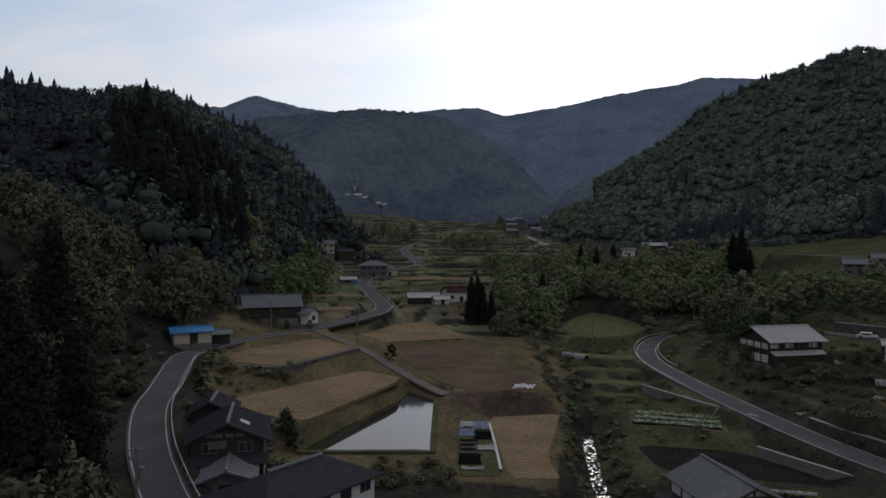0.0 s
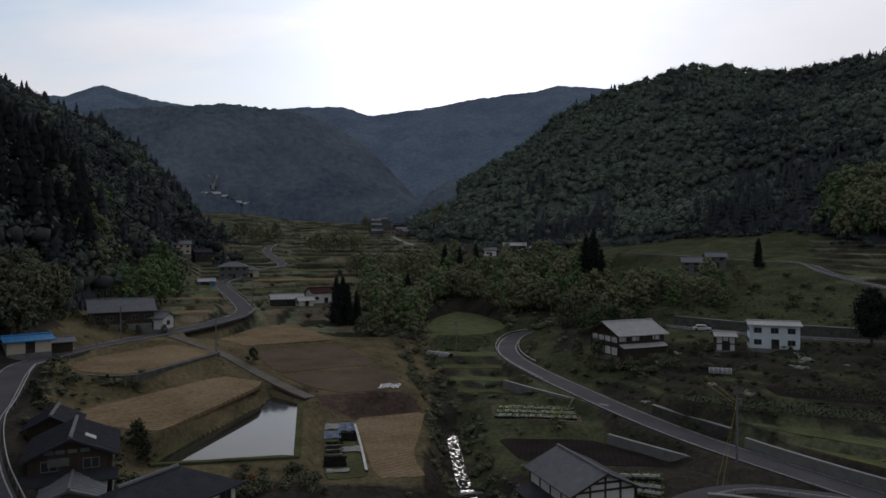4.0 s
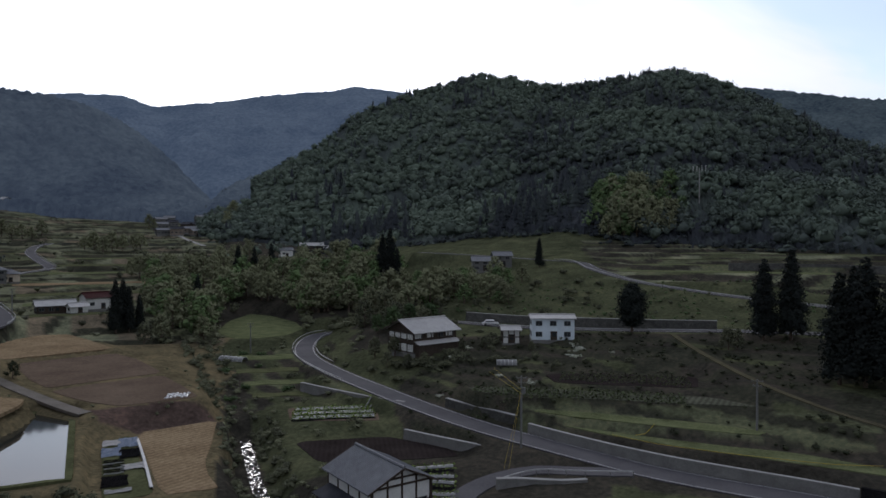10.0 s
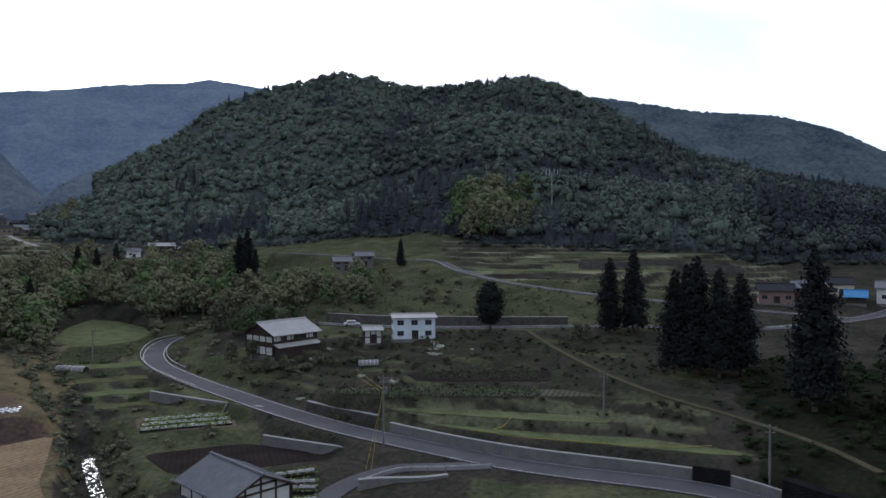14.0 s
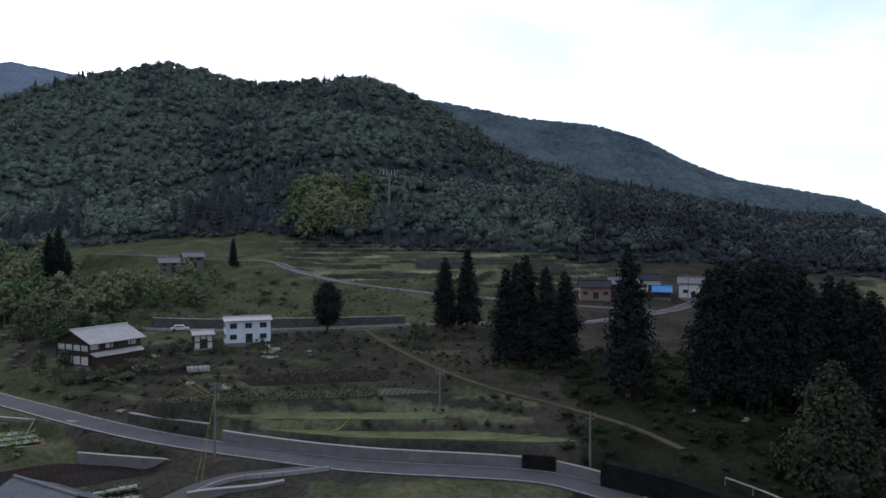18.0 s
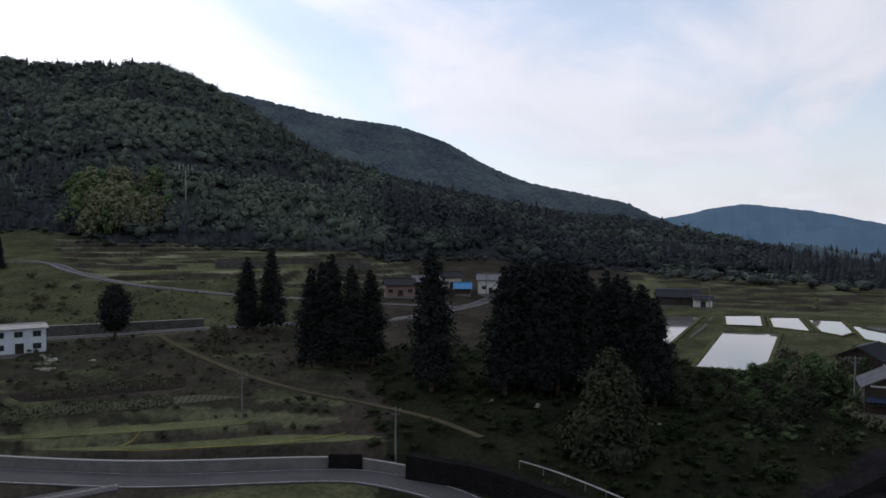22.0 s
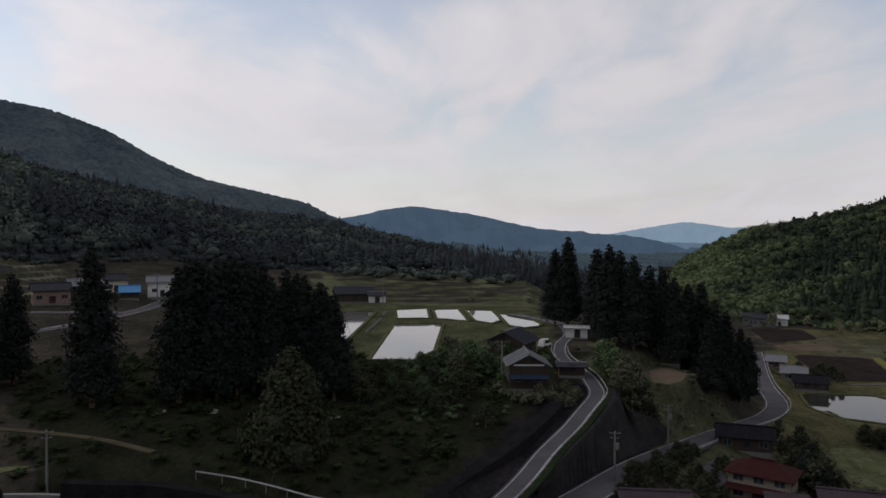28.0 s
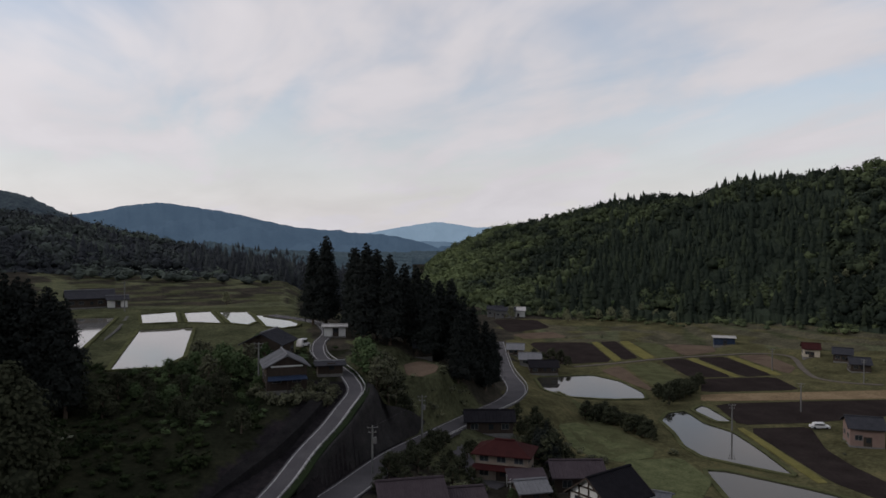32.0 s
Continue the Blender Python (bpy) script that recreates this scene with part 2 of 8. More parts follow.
def profile(bearing, *knots):
    PROFILES[bearing] = (np.array([k[0] for k in knots], float), np.array([k[1] for k in knots], float))


profile(-180, (0, -8), (150, -10), (300, 0), (600, 80), (1200, 200), (4000, 200))
profile(-120, (0, -4), (150, 0), (300, 40), (600, 110), (4000, 180))
profile(-60, (0, 0), (60, 8), (120, 25), (300, 80), (800, 150), (4000, 150))
profile(-32, (0, 2), (50, 5), (70, 7), (85, 9), (110, 14), (200, 27), (400, 60), (4000, 90))
profile(-22, (0, 1), (50, 4), (70, 7), (90, 8.5), (120, 9.6), (150, 12), (200, 20), (300, 40), (4000, 80))
profile(-15, (0, 0), (70, 1), (95, 3), (115, 5), (135, 7.5), (157, 8.6), (205, 11), (235, 14), (280, 22), (400, 40), (4000, 80))
profile(-8, (0, 0), (80, .5), (95, 2), (135, 4.8), (165, 7.8), (190, 7.8), (230, 9), (325, 11.5), (385, 15), (433, 18), (510, 24), (610, 34), (720, 48), (850, 65), (1100, 92), (4000, 100))
profile(0, (0, -1), (80, 0), (95, 1.6), (140, 3), (190, 3.6), (225, 4.4), (267, 7.5), (325, 10.5), (385, 14), (433, 17.5), (510, 23), (610, 33), (720, 45), (850, 57), (1100, 66), (4000, 90))
profile(6, (0, -2), (90, -.4), (121, 0), (129, 2.8), (160, 3), (190, 3.2), (230, 4.5), (280, 8), (400, 15.5), (510, 23), (610, 33), (750, 49), (900, 58), (4000, 90))
profile(11, (0, -4), (95, -3), (145, -2.5), (170, -1.5), (210, 1.5), (240, 3.5), (280, 7), (400, 17), (600, 33), (750, 47), (900, 56), (4000, 90))
profile(16, (0, -3), (90, -2.5), (110, -2.5), (140, -1.3), (165, .3), (200, 1.7), (230, 6), (300, 13), (420, 22), (600, 32), (900, 50), (4000, 90))
profile(22, (0, -3), (85, -2.5), (105, -2.4), (125, -1.2), (140, .8), (165, 4), (185, 6.5), (230, 9), (300, 17), (420, 26), (4000, 90))
profile(28, (0, -3), (85, -2), (110, -1.5), (120, 0), (135, 2.5), (158, 6.5), (190, 8), (215, 12), (300, 22), (420, 32), (4000, 90))
profile(37, (0, -3), (80, -2), (98, -.8), (106, .6), (118, 3), (140, 5), (163, 7.7), (182, 8.3), (205, 12), (240, 19), (265, 22.6), (320, 27), (400, 45), (4000, 90))
profile(50, (0, -3), (80, -2), (94, -.9), (104, 1.6), (120, 4), (150, 7), (174, 9.4), (190, 10.2), (212, 15), (230, 18), (270, 21.5), (330, 28), (400, 47), (4000, 90))
profile(60, (0, -3), (80, -2.5), (93, -1), (99, 2.5), (120, 5), (150, 7.5), (176, 10), (200, 11), (220, 13), (300, 23), (400, 40), (4000, 90))
profile(68, (0, -3), (75, -3), (90, -2), (96, 2.5), (130, 6), (160, 8), (200, 10.7), (260, 14), (320, 20), (450, 40), (4000, 90))
profile(76, (0, -4), (70, -4), (85, -3), (92, 1), (110, 3.5), (140, 6.5), (200, 10), (260, 12), (400, 16), (600, 30), (4000, 60))
profile(84, (0, -4), (70, -4), (84, -3), (92, 1), (115, 3), (140, 5), (175, 6), (250, 6.8), (300, 9), (400, 12), (600, 15), (4000, 20))
profile(92, (0, -4), (75, -3.8), (88, 0), (105, 2.5), (130, 4), (150, 5), (180, 5.8), (250, 6.6), (350, 9), (450, 10), (700, 0), (4000, -10))
profile(99, (0, -5), (75, -4), (92, -2), (100, .5), (114, 3.2), (128, 5.5), (150, 6), (200, 6.8), (250, 7), (300, 8), (400, 7), (600, -5), (4000, -15))
profile(104, (0, -6), (85, -4.5), (99, -4), (110, .6), (124, 4.4), (140, 6.6), (170, 7), (220, 5), (300, -5), (400, -12), (4000, -15))
profile(108, (0, -7), (100, -5), (116, -4.7), (124, -2), (150, 4), (170, 6), (200, 3), (230, -8), (300, -12), (4000, -15))
profile(113, (0, -7), (100, -7.5), (125, -8), (145, -7), (160, -3), (180, -2), (205, -8), (250, -13), (400, -14), (4000, -14))
profile(118, (0, -7), (100, -8.5), (125, -8.6), (150, -9.5), (175, -9.4), (200, -11), (230, -13.5), (400, -14), (600, -12), (4000, -5))
profile(124, (0, -8), (90, -9.5), (118, -10), (138, -13), (160, -13.8), (400, -14), (600, 5), (4000, 40))
profile(130, (0, -9), (90, -12), (150, -14), (380, -13), (420, -8), (600, 20), (4000, 60))
profile(144, (0, -9), (90, -12), (150, -13.5), (250, -13), (320, -9), (500, 15), (4000, 60))
profile(180, (0, -8), (150, -10), (300, 0), (600, 80), (1200, 200), (4000, 200))

RIDGES = []


def rounded(knots, sigma=.55):
    """A skyline through knots of bearing and angle, its corners rounded."""
    ba = np.arange(knots[0][0], knots[-1][0] + .01, .2)
    be = np.interp(ba, [k[0] for k in knots], [k[1] for k in knots])
    w = np.exp(-.5 * (np.arange(-8, 9) * .2 / sigma) ** 2)
    return ba, np.convolve(np.pad(be, 8, mode="edge"), w / w.sum(), "valid")



def ridge(foot, crest, back, *knots):
    """A wooded ridge: ranges of its foot and crest (each a value or pairs of bearing and range), its back slope, and its crest's angle above the eye by bearing."""
    def pairs(v):
        return ([-180, 180], [v, v]) if isinstance(v, (int, float)) else ([k[0] for k in v], [k[1] for k in v])
    ba, be = rounded(knots)
    RIDGES.append((pairs(foot), pairs(crest), back, ba, be))


ridge([(-60, 100), (-32, 105), (-22, 130), (-15, 215), (-9, 420)], [(-32, 640), (-15, 700), (-8, 620)], .3,
      (-70, 12), (-31.9, 10.4), (-29.2, 10.5), (-26.7, 9.7), (-23.4, 11), (-20.6, 10.6), (-19, 10.1), (-17, 9.1), (-14.4, 8.2), (-11.8, 6.5), (-9.7, 4.3), (-8.3, 2.2), (-7, 0), (-5, -3))
ridge([(-20, 760), (-5, 850), (8, 740)], 1060, .25,
      (-20, 8), (-13.6, 9.3), (-8.3, 9.9), (-6.1, 10.1), (-2, 9.9), (.7, 9.4), (3.5, 8), (6.2, 5.7), (8, 3.7), (9.3, 2.5), (11, 0))
ridge([(8, 620), (20, 430), (26, 400), (38, 352), (42, 334), (50, 332), (62, 306), (70, 345), (78, 400), (95, 430)], [(9, 900), (30, 900), (50, 850), (65, 800), (100, 700)], .25,
      (7, 0), (9.7, 3.5), (12.4, 4.9), (17, 7.6), (20.2, 10.2), (24.2, 11.7), (27.7, 12.6), (29.1, 13.2), (32.4, 13.1), (34.5, 12.4), (38.5, 12.3), (42.1, 12.8), (44.8, 13),
      (47.8, 12.1), (49.4, 11.2), (51.4, 10.2), (55.9, 7.4), (65, 4.4), (75.5, 2.3), (81, 1.7), (85.2, 1.1), (91.7, -.4), (98, -1.5), (104, -2.5), (112, -4.5))
ridge(1000, 1700, .25, (40, 11), (47.3, 11.7), (49.1, 11.2), (51.4, 10.9), (55, 10.2), (57.8, 9.6), (63.2, 9), (67.1, 7.7), (70.6, 5.7), (73.5, 4.5), (77.5, 3.6), (81.3, 2.8), (84, 1.4), (88, 0), (96, -2))
ridge([(105, 560), (118, 420), (130, 385), (145, 330), (180, 260)], [(105, 1200), (118, 900), (145, 650)], .25,
      (106, -5), (109.1, -3), (112.3, -.4), (115.5, .9), (119.1, 1.5), (125.2, 3), (129, 3.6), (131.1, 3.2), (133.9, 4.2), (139.5, 4.8), (143.5, 5.4), (165, 9))

CANOPY = 5.5
# land cover: 2 lush meadow, 5 dry grass, 1 woodland floor, 3 bare soil, 6 turf, 7 dark rock
COVER = [(2, 20, 41, 238, 440), (2, 12.5, 24, 100, 172), (2, 80, 101, 150, 256), (12, -16, 12, 600, 905), (10, 117, 152, 128, 400), (3, .8, 9.4, 121, 128), (4, -18, 9.6, 88, 205), (9, 62, 103, 86, 150), (6, 82, 101, 255, 420), (2, 26, 60, 172, 240), (2, 5, 20, 170, 230), (7, 101.5, 109, 96, 119), (2, 104, 116, 112, 165), (2, 40, 62, 84, 92)]
# stepped slopes: bearings, ranges, height of a step, share of it that is bank
TERRACES = [(24, 61, 104, 172, .85, .36), (38, 66, 228, 345, 1.6, .3), (-13, 11, 198, 420, 1.2, .22), (-13, 12, 420, 860, 2.4, .22), (11, 21, 136, 200, .9, .4), (82, 104, 262, 420, .9, .35), (118, 150, 300, 385, 1.5, .4)]
_rng = np.random.default_rng(5)
_WAVES = [(_rng.uniform(0, 2 * math.pi), _rng.uniform(0, 2 * math.pi)) for _ in range(24)]


def rough(x, y, size, first=0, n=6):
    """Smooth unevenness of about that size, between -1 and 1."""
    out = 0
    for k in range(n):
        th, ph = _WAVES[(first + k) % 24]
        s = 2 * math.pi / (size * (0.6 + 0.25 * k))
        out = out + np.sin((x * math.cos(th) + y * math.sin(th)) * s + ph + 1.3 * np.sin((y * math.cos(th) - x * math.sin(th)) * s * 0.7 + ph * 2))
    return out / n


_PA = sorted(PROFILES)


def lie(a, r):
    """The natural ground, before fields and roads are cut into it."""
    a, r = np.asarray(a, float), np.asarray(r, float)
    zs = np.stack([np.interp(r, *PROFILES[k]) for k in _PA])
    i = np.clip(np.searchsorted(_PA, a) - 1, 0, len(_PA) - 2)
    lo, hi = np.array(_PA, float)[i], np.array(_PA, float)[i + 1]
    t = np.clip((a - lo) / (hi - lo), 0, 1)
    z = np.take_along_axis(zs, i[None], 0)[0] * (1 - t) + np.take_along_axis(zs, i[None] + 1, 0)[0] * t
    x, y = r * np.sin(np.radians(a)), r * np.cos(np.radians(a))
    z = z + rough(x, y, 45, 3) * np.clip((r - 60) / 200, 0.15, 1) * 0.9
    level = np.full(z.shape, -1.0)
    for n, (a0, a1, r0, r1, step, bank) in enumerate(TERRACES):
        wob = a + 1.2 * np.sin(r * .02 + n)
        m = np.clip((wob - a0) / 1.5, 0, 1) * np.clip((a1 - wob) / 1.5, 0, 1) * np.clip((r - r0) / 6, 0, 1) * np.clip((r1 - r) / 6, 0, 1)
        zz = z + rough(x, y, 70, 4 + n) * step * .6
        k = np.floor(zz / step)
        f = zz / step - k
        t = np.clip((f - 1 + bank) / bank, 0, 1)
        z = z * (1 - m) + m * (k + t * t * (3 - 2 * t)) * step
        level = np.where((m > .9) & (f < .94 - bank), 13 + np.abs(k + 100 * n + 17 * np.floor(a / (3.5 + n % 3) + rough(x, y, 18, 5) * .15)), level)
        level = np.where((m > .9) & (f >= .94 - bank), 8, level)
        if n in (1, 2, 3, 4, 5, 6):
            level = np.where((m > .9) & (f < .94 - bank), np.where((k + np.floor(a / 2.3 + .3 * k)) % 5 == 0, 5 if n in (2, 3) else 2, np.where((k * 7 + np.floor(a / 2.9 + .37 * k)) % 3 == 0, (6, 11, 6, 6, 6, 6, 6)[n], (11, 6, 11, 11, 2, 2, 10)[n])), np.where(m > .9, (8, 0, 8, 8, 0, 0, 12)[n], level))
        if n == 0:
            level = np.where((level >= 13) & (r < 119) & (a > 33), 6, level)
    wood = np.zeros_like(z)
    base = z.copy()
    for foot, crest, back, ba, be in RIDGES:
        rf, rc = np.interp(a, *foot), np.interp(a, *crest)
        e = np.interp(a, ba, be, left=-20, right=-20)
        zc = EYE_Z + rc * np.tan(np.radians(e)) - CANOPY
        t = np.clip((r - rf) / (rc - rf), 0, 1)
        s = t ** 1.4
        bump = (rough(x, y, 240, 8) * 25 + rough(x, y, 90, 14) * 13) * (4 * s * (1 - s)) * np.clip((zc - base) / 120, 0, 1)
        zr = np.where(r > rc, zc - back * (r - rc), base * (1 - s) + zc * s + bump)
        zr = np.where(r <= rf, -1e3, zr)
        wood = np.where((zr > z - 1) & (r > rf), 1.0, wood)
        z = np.maximum(z, zr)
    for code, a0, a1, r0, r1 in COVER:
        wob = rough(x, y, 25, 12) * 2
        level = np.where((level == -1) & (a + wob > a0) & (a + wob < a1) & (r + wob > r0) & (r + wob < r1), code, level)
    return z, wood, level


PADS, ROADS = [], []


def smooth_ring(pts, rounds=2):
    p = np.array(pts, float)
    for _ in range(rounds):
        q = np.roll(p, -1, 0)
        p = np.stack([p * .9 + q * .1, p * .1 + q * .9], 1).reshape(-1, 2)
    return p


def smooth_line(pts, step=2.0):
    """A Catmull-Rom curve through points of any dimension, at even steps."""
    p = np.array(pts, float)
    p = np.vstack([2 * p[0] - p[1], p, 2 * p[-1] - p[-2]])
    out = []
    for k in range(1, len(p) - 2):
        a, b, c, d = p[k - 1:k + 3]
        n = max(2, int(np.linalg.norm(c[:2] - b[:2]) / step))
        t = np.linspace(0, 1, n, endpoint=False)[:, None]
        out.append(.5 * ((2 * b) + (c - a) * t + (2 * a - 5 * b + 4 * c - d) * t ** 2 + (3 * b - a - 3 * c + d) * t ** 3))
    return np.vstack(out + [p[-2][None]])


def pad(name, z, mat, label, *polar, rounds=2, drop=0.12, category="field", group=""):
    ring = smooth_ring([xy(*q) for q in polar], rounds)
    PADS.append(dict(name=name, z=z, mat=mat, label=label, ring=ring, drop=drop, category=category, group=group))


def strip(a0, a1, r0, r1, z, name, mat, label, group="", tilt=0.0):
    """A terrace between two bearings and two ranges, with uneven edges."""
    pts = []
    for k in range(6):
        a = a0 + (a1 - a0) * k / 5
        pts.append((a, r0 + tilt * k / 5 + math.sin(a * 2.1 + r0) * (r1 - r0) * .12))
    for k in range(5, -1, -1):
        a = a0 + (a1 - a0) * k / 5
        pts.append((a, r1 + tilt * k / 5 + math.sin(a * 1.7 + r1) * (r1 - r0) * .12))
    pad(name, z, mat, label, *pts, group=group)


def road(name, half, label, *knots, lines=True, mat="asphalt", shelf=0.9):
    """knots: bearing, range, height."""
    c = smooth_line([(*xy(a, r), z) for a, r, z in knots])
    ROADS.append(dict(name=name, half=half, line=c, label=label, lines=lines, mat=mat, shelf=shelf))
    return c


def d_ring(x, y, ring):
    """Distance outside a ring; negative inside."""
    best = np.full(x.shape, 1e9)
    inside = np.zeros(x.shape, bool)
    for (x0, y0), (x1, y1) in zip(ring, np.roll(ring, -1, 0)):
        dx, dy = x1 - x0, y1 - y0
        t = np.clip(((x - x0) * dx + (y - y0) * dy) / (dx * dx + dy * dy + 1e-9), 0, 1)
        best = np.minimum(best, (x - x0 - t * dx) ** 2 + (y - y0 - t * dy) ** 2)
        inside ^= ((y0 > y) != (y1 > y)) & (x < dx * (y - y0) / (dy if abs(dy) > 1e-9 else 1e-9) + x0)
    d = np.sqrt(best)
    return np.where(inside, -d, d)


def d_line(x, y, c):
    best, zz = np.full(x.shape, 1e9), np.zeros(x.shape)
    for (x0, y0, z0), (x1, y1, z1) in zip(c[:-1], c[1:]):
        dx, dy = x1 - x0, y1 - y0
        t = np.clip(((x - x0) * dx + (y - y0) * dy) / (dx * dx + dy * dy + 1e-9), 0, 1)
        d = (x - x0 - t * dx) ** 2 + (y - y0 - t * dy) ** 2
        m = d < best
        best, zz = np.where(m, d, best), np.where(m, z0 + t * (z1 - z0), zz)
    return np.sqrt(best), zz


REACH = 14.0


def ground_z(x, y):
    """Height of the finished ground, and where woods grow on it."""
    x, y = np.atleast_1d(np.asarray(x, float)), np.atleast_1d(np.asarray(y, float))
    a, r = np.degrees(np.arctan2(x, y)), np.hypot(x, y)
    base, wood, level = lie(a, r)
    k = 1 / 6.0
    num, den = base * k, np.full(x.shape, k)
    free = np.full(x.shape, 1e9)
    for p in PADS + ROADS:
        pts = p["ring"] if "ring" in p else p["line"]
        lo, hi = pts[:, :2].min(0) - REACH - 4, pts[:, :2].max(0) + REACH + 4
        m = (x > lo[0]) & (x < hi[0]) & (y > lo[1]) & (y < hi[1])
        if not m.any():
            continue
        if "ring" in p:
            d, z = d_ring(x[m], y[m], p["ring"]), p["z"] - p["drop"]
            d0 = d - 0.9
        else:
            d, z = d_line(x[m], y[m], p["line"])
            d, z = d - p["half"], z - 0.15
            d0 = d - p.get("shelf", 0.9)
        e = np.maximum(d0, 0)
        w = np.clip(1 - e / REACH, 0, 1) ** 2 / (e * e + 0.004)
        num[m] += w * z
        den[m] += w
        free[m] = np.minimum(free[m], d)
    return num / den, wood, free, level


def gz(a, r):
    x, y = xy(a, r)
    return float(ground_z(x, y)[0][0])

# ---- roads ----
road_village = road("road_1", 2.3, "grey asphalt lane with white edge lines climbing beside the wooded slope",
     (-15, 42, 3.6), (-19.4, 58, 5), (-21.4, 70.7, 6), (-21.9, 74.4, 6.6), (-22.5, 81.9, 7.4), (-22.6, 91.3, 8.2), (-22.3, 99.8, 8.7), (-21.6, 107.2, 9), (-20.9, 118.6, 9.3), (-20.4, 128.7, 9.4), (-19.6, 138.4, 9.3), (-17.0, 152.1, 8.9), (-14.0, 167.9, 8.2), (-10.6, 183.9, 7.7))
road_valley = road("road_11", 2.9, "grey asphalt lane with guard rails winding up the valley",
     (-10.6, 183.9, 7.7), (-6.5, 208, 7.8), (-4.8, 230, 8.2), (-5.4, 267, 9), (-6.5, 325, 11), (-5.6, 345, 12.3), (-4.6, 378, 13.9), (-3.3, 396, 15), (-2.2, 406, 15.7), (-1.9, 420, 16.7), (-2.5, 452, 19), (-3.1, 500, 22.7), (-2.8, 536, 26), (-1.9, 562, 28.4))
road_main = road("road_2", 2.7, "grey asphalt country road with white edge lines, bending round the terraces",
     (19.8, 223, 2.3), (19, 222, 2.1), (17.1, 216.7, 1.8), (16.1, 198.8, 1.6), (16.3, 179, 1.4), (18.3, 159.4, 1.2), (21.2, 143.2, .93), (25.5, 126.5, .48), (29.9, 115.4, .1), (34.4, 108.1, -.2), (39, 102.8, -.5),
     (43.5, 98.7, -.7), (48, 96.6, -.8), (52.4, 95.7, -.9), (56.6, 95.2, -1), (60.6, 94.3, -1.2), (66, 90.2, -1.7), (71, 84, -2.4), (79, 77, -3.2), (88, 74, -3.8), (95.3, 76, -4), (100.2, 86.8, -3.9), (103.8, 96.5, -3.9),
     (107.7, 113.9, -4.7), (111.4, 133.2, -6.2), (114.6, 154.7, -7.8), (116.9, 173.8, -9), (117.5, 193.1, -10), (116.7, 220.2, -11), (116.3, 250, -12), (116, 300, -12.8))
road_hill = road("road_3", 1.5, "narrow asphalt lane with white lines climbing to the flooded fields",
     (90, 75.5, -3.7), (95, 82.5, -2.6), (98.4, 90.5, -.9), (100.4, 99.8, 0.3), (101.5, 104.0, 1.2), (102.6, 108.7, 2.1), (103.6, 115.1, 3.1), (104.4, 120.8, 3.9), (104.5, 124.0, 4.4), (104.2, 127.4, 4.9), (103.8, 131.1, 5.4), (102.9, 136.5, 6), (102, 142.5, 6.4), (101.6, 149.5, 6.8), (101.7, 161, 7.1), (102.3, 173.2, 7.3), (102.1, 186, 7.4), (101.2, 199, 7.5), (98, 218, 7.6), shelf=1.4)
road_middle = road("road_4", 2.4, "pale asphalt lane along the hillside behind the houses",
     (19.8, 223, 2.3), (22.5, 220, 4.6), (25.5, 205, 7), (28.8, 193, 8), (33.4, 182, 8.3), (40.6, 177.5, 8.6), (49.3, 176, 9.5), (54.1, 175.5, 9.9), (60, 177, 10.1), (63.2, 180.6, 10.3), (67.2, 198, 10.7), (69.5, 215, 11), (71, 235, 11.6))
road_upper = road("road_5", 2.3, "pale asphalt lane curving down past the terraced meadows",
     (25.3, 300, 25.5), (29.3, 285, 24.7), (35.2, 270, 23.2), (37.9, 262, 22.6), (39.3, 249, 20.4), (42.4, 232, 17.6), (46, 222, 15.9), (49.9, 214, 14.6), (53.2, 211, 13.8), (58.2, 208, 12.5), (64.1, 207, 11.5), (68, 206, 10.9))
track_fields = road("road_6", 1.1, "beige gravel farm track between the harvested fields",
     (-10.4, 181, 7.5), (-9.6, 177, 7.3), (-6.5, 158.6, 6), (-3.8, 143, 4.3), (-1.1, 129.8, 3.3), (.3, 125, 2.9), lines=False, mat="gravel")
path_hill = road("road_8", .6, "dry grassy footpath slanting up the hillside",
     (45, 171, 8.9), (46.4, 158, 8.0), (48.3, 145, 7.2), (51.6, 129.5, 6.2), (55.7, 121.5, 4.8), (60.8, 114.6, 3.9), (66, 107, 3.2), (70, 100, 2.4), lines=False, mat="dry_path")
lane_bottom = road("road_7", 1.7, "narrow concrete lane dropping from the road to a farmhouse",
     (42, 97.5, -.6), (38.5, 97, -.8), (34.5, 98, -1.3), (31.5, 96, -1.9), (29, 91, -2.3), (27.5, 84, -2.6), (26, 75, -2.8), lines=False, mat="asphalt")

for _n, _lab, _knots in (("road_12", "pale concrete farm lane to the far village", ((6.7, 622, 34.5), (7.5, 578, 30.2), (8.5, 536, 26.8))), ("road_13", "pale farm lane across the upper terraces", ((-10.9, 666, 41.1), (-9, 660, 40.4), (-7.2, 610, 33.9))),
                         ("road_14", "pale farm lane at the foot of the wooded hill", ((-.9, 790, 52.1), (1.4, 788, 51.3), (4.4, 744, 48))), ("road_15", "pale lane below the houses at the valley's head", ((-7.5, 842, 63.5), (-6, 836, 61.3), (-4.4, 828, 58.9)))):
    road(_n, 1.7, _lab, *_knots, lines=False, mat="concrete")
lane_yard = road("road_10", 1.3, "short asphalt lane into the village yard",
     (111.8, 137, -7.6), (112.6, 131, -8.0), (113.4, 123, -8.1), (114.2, 116, -8.2), (115.1, 112, -8.2), (116.4, 110, -8.2), lines=False)
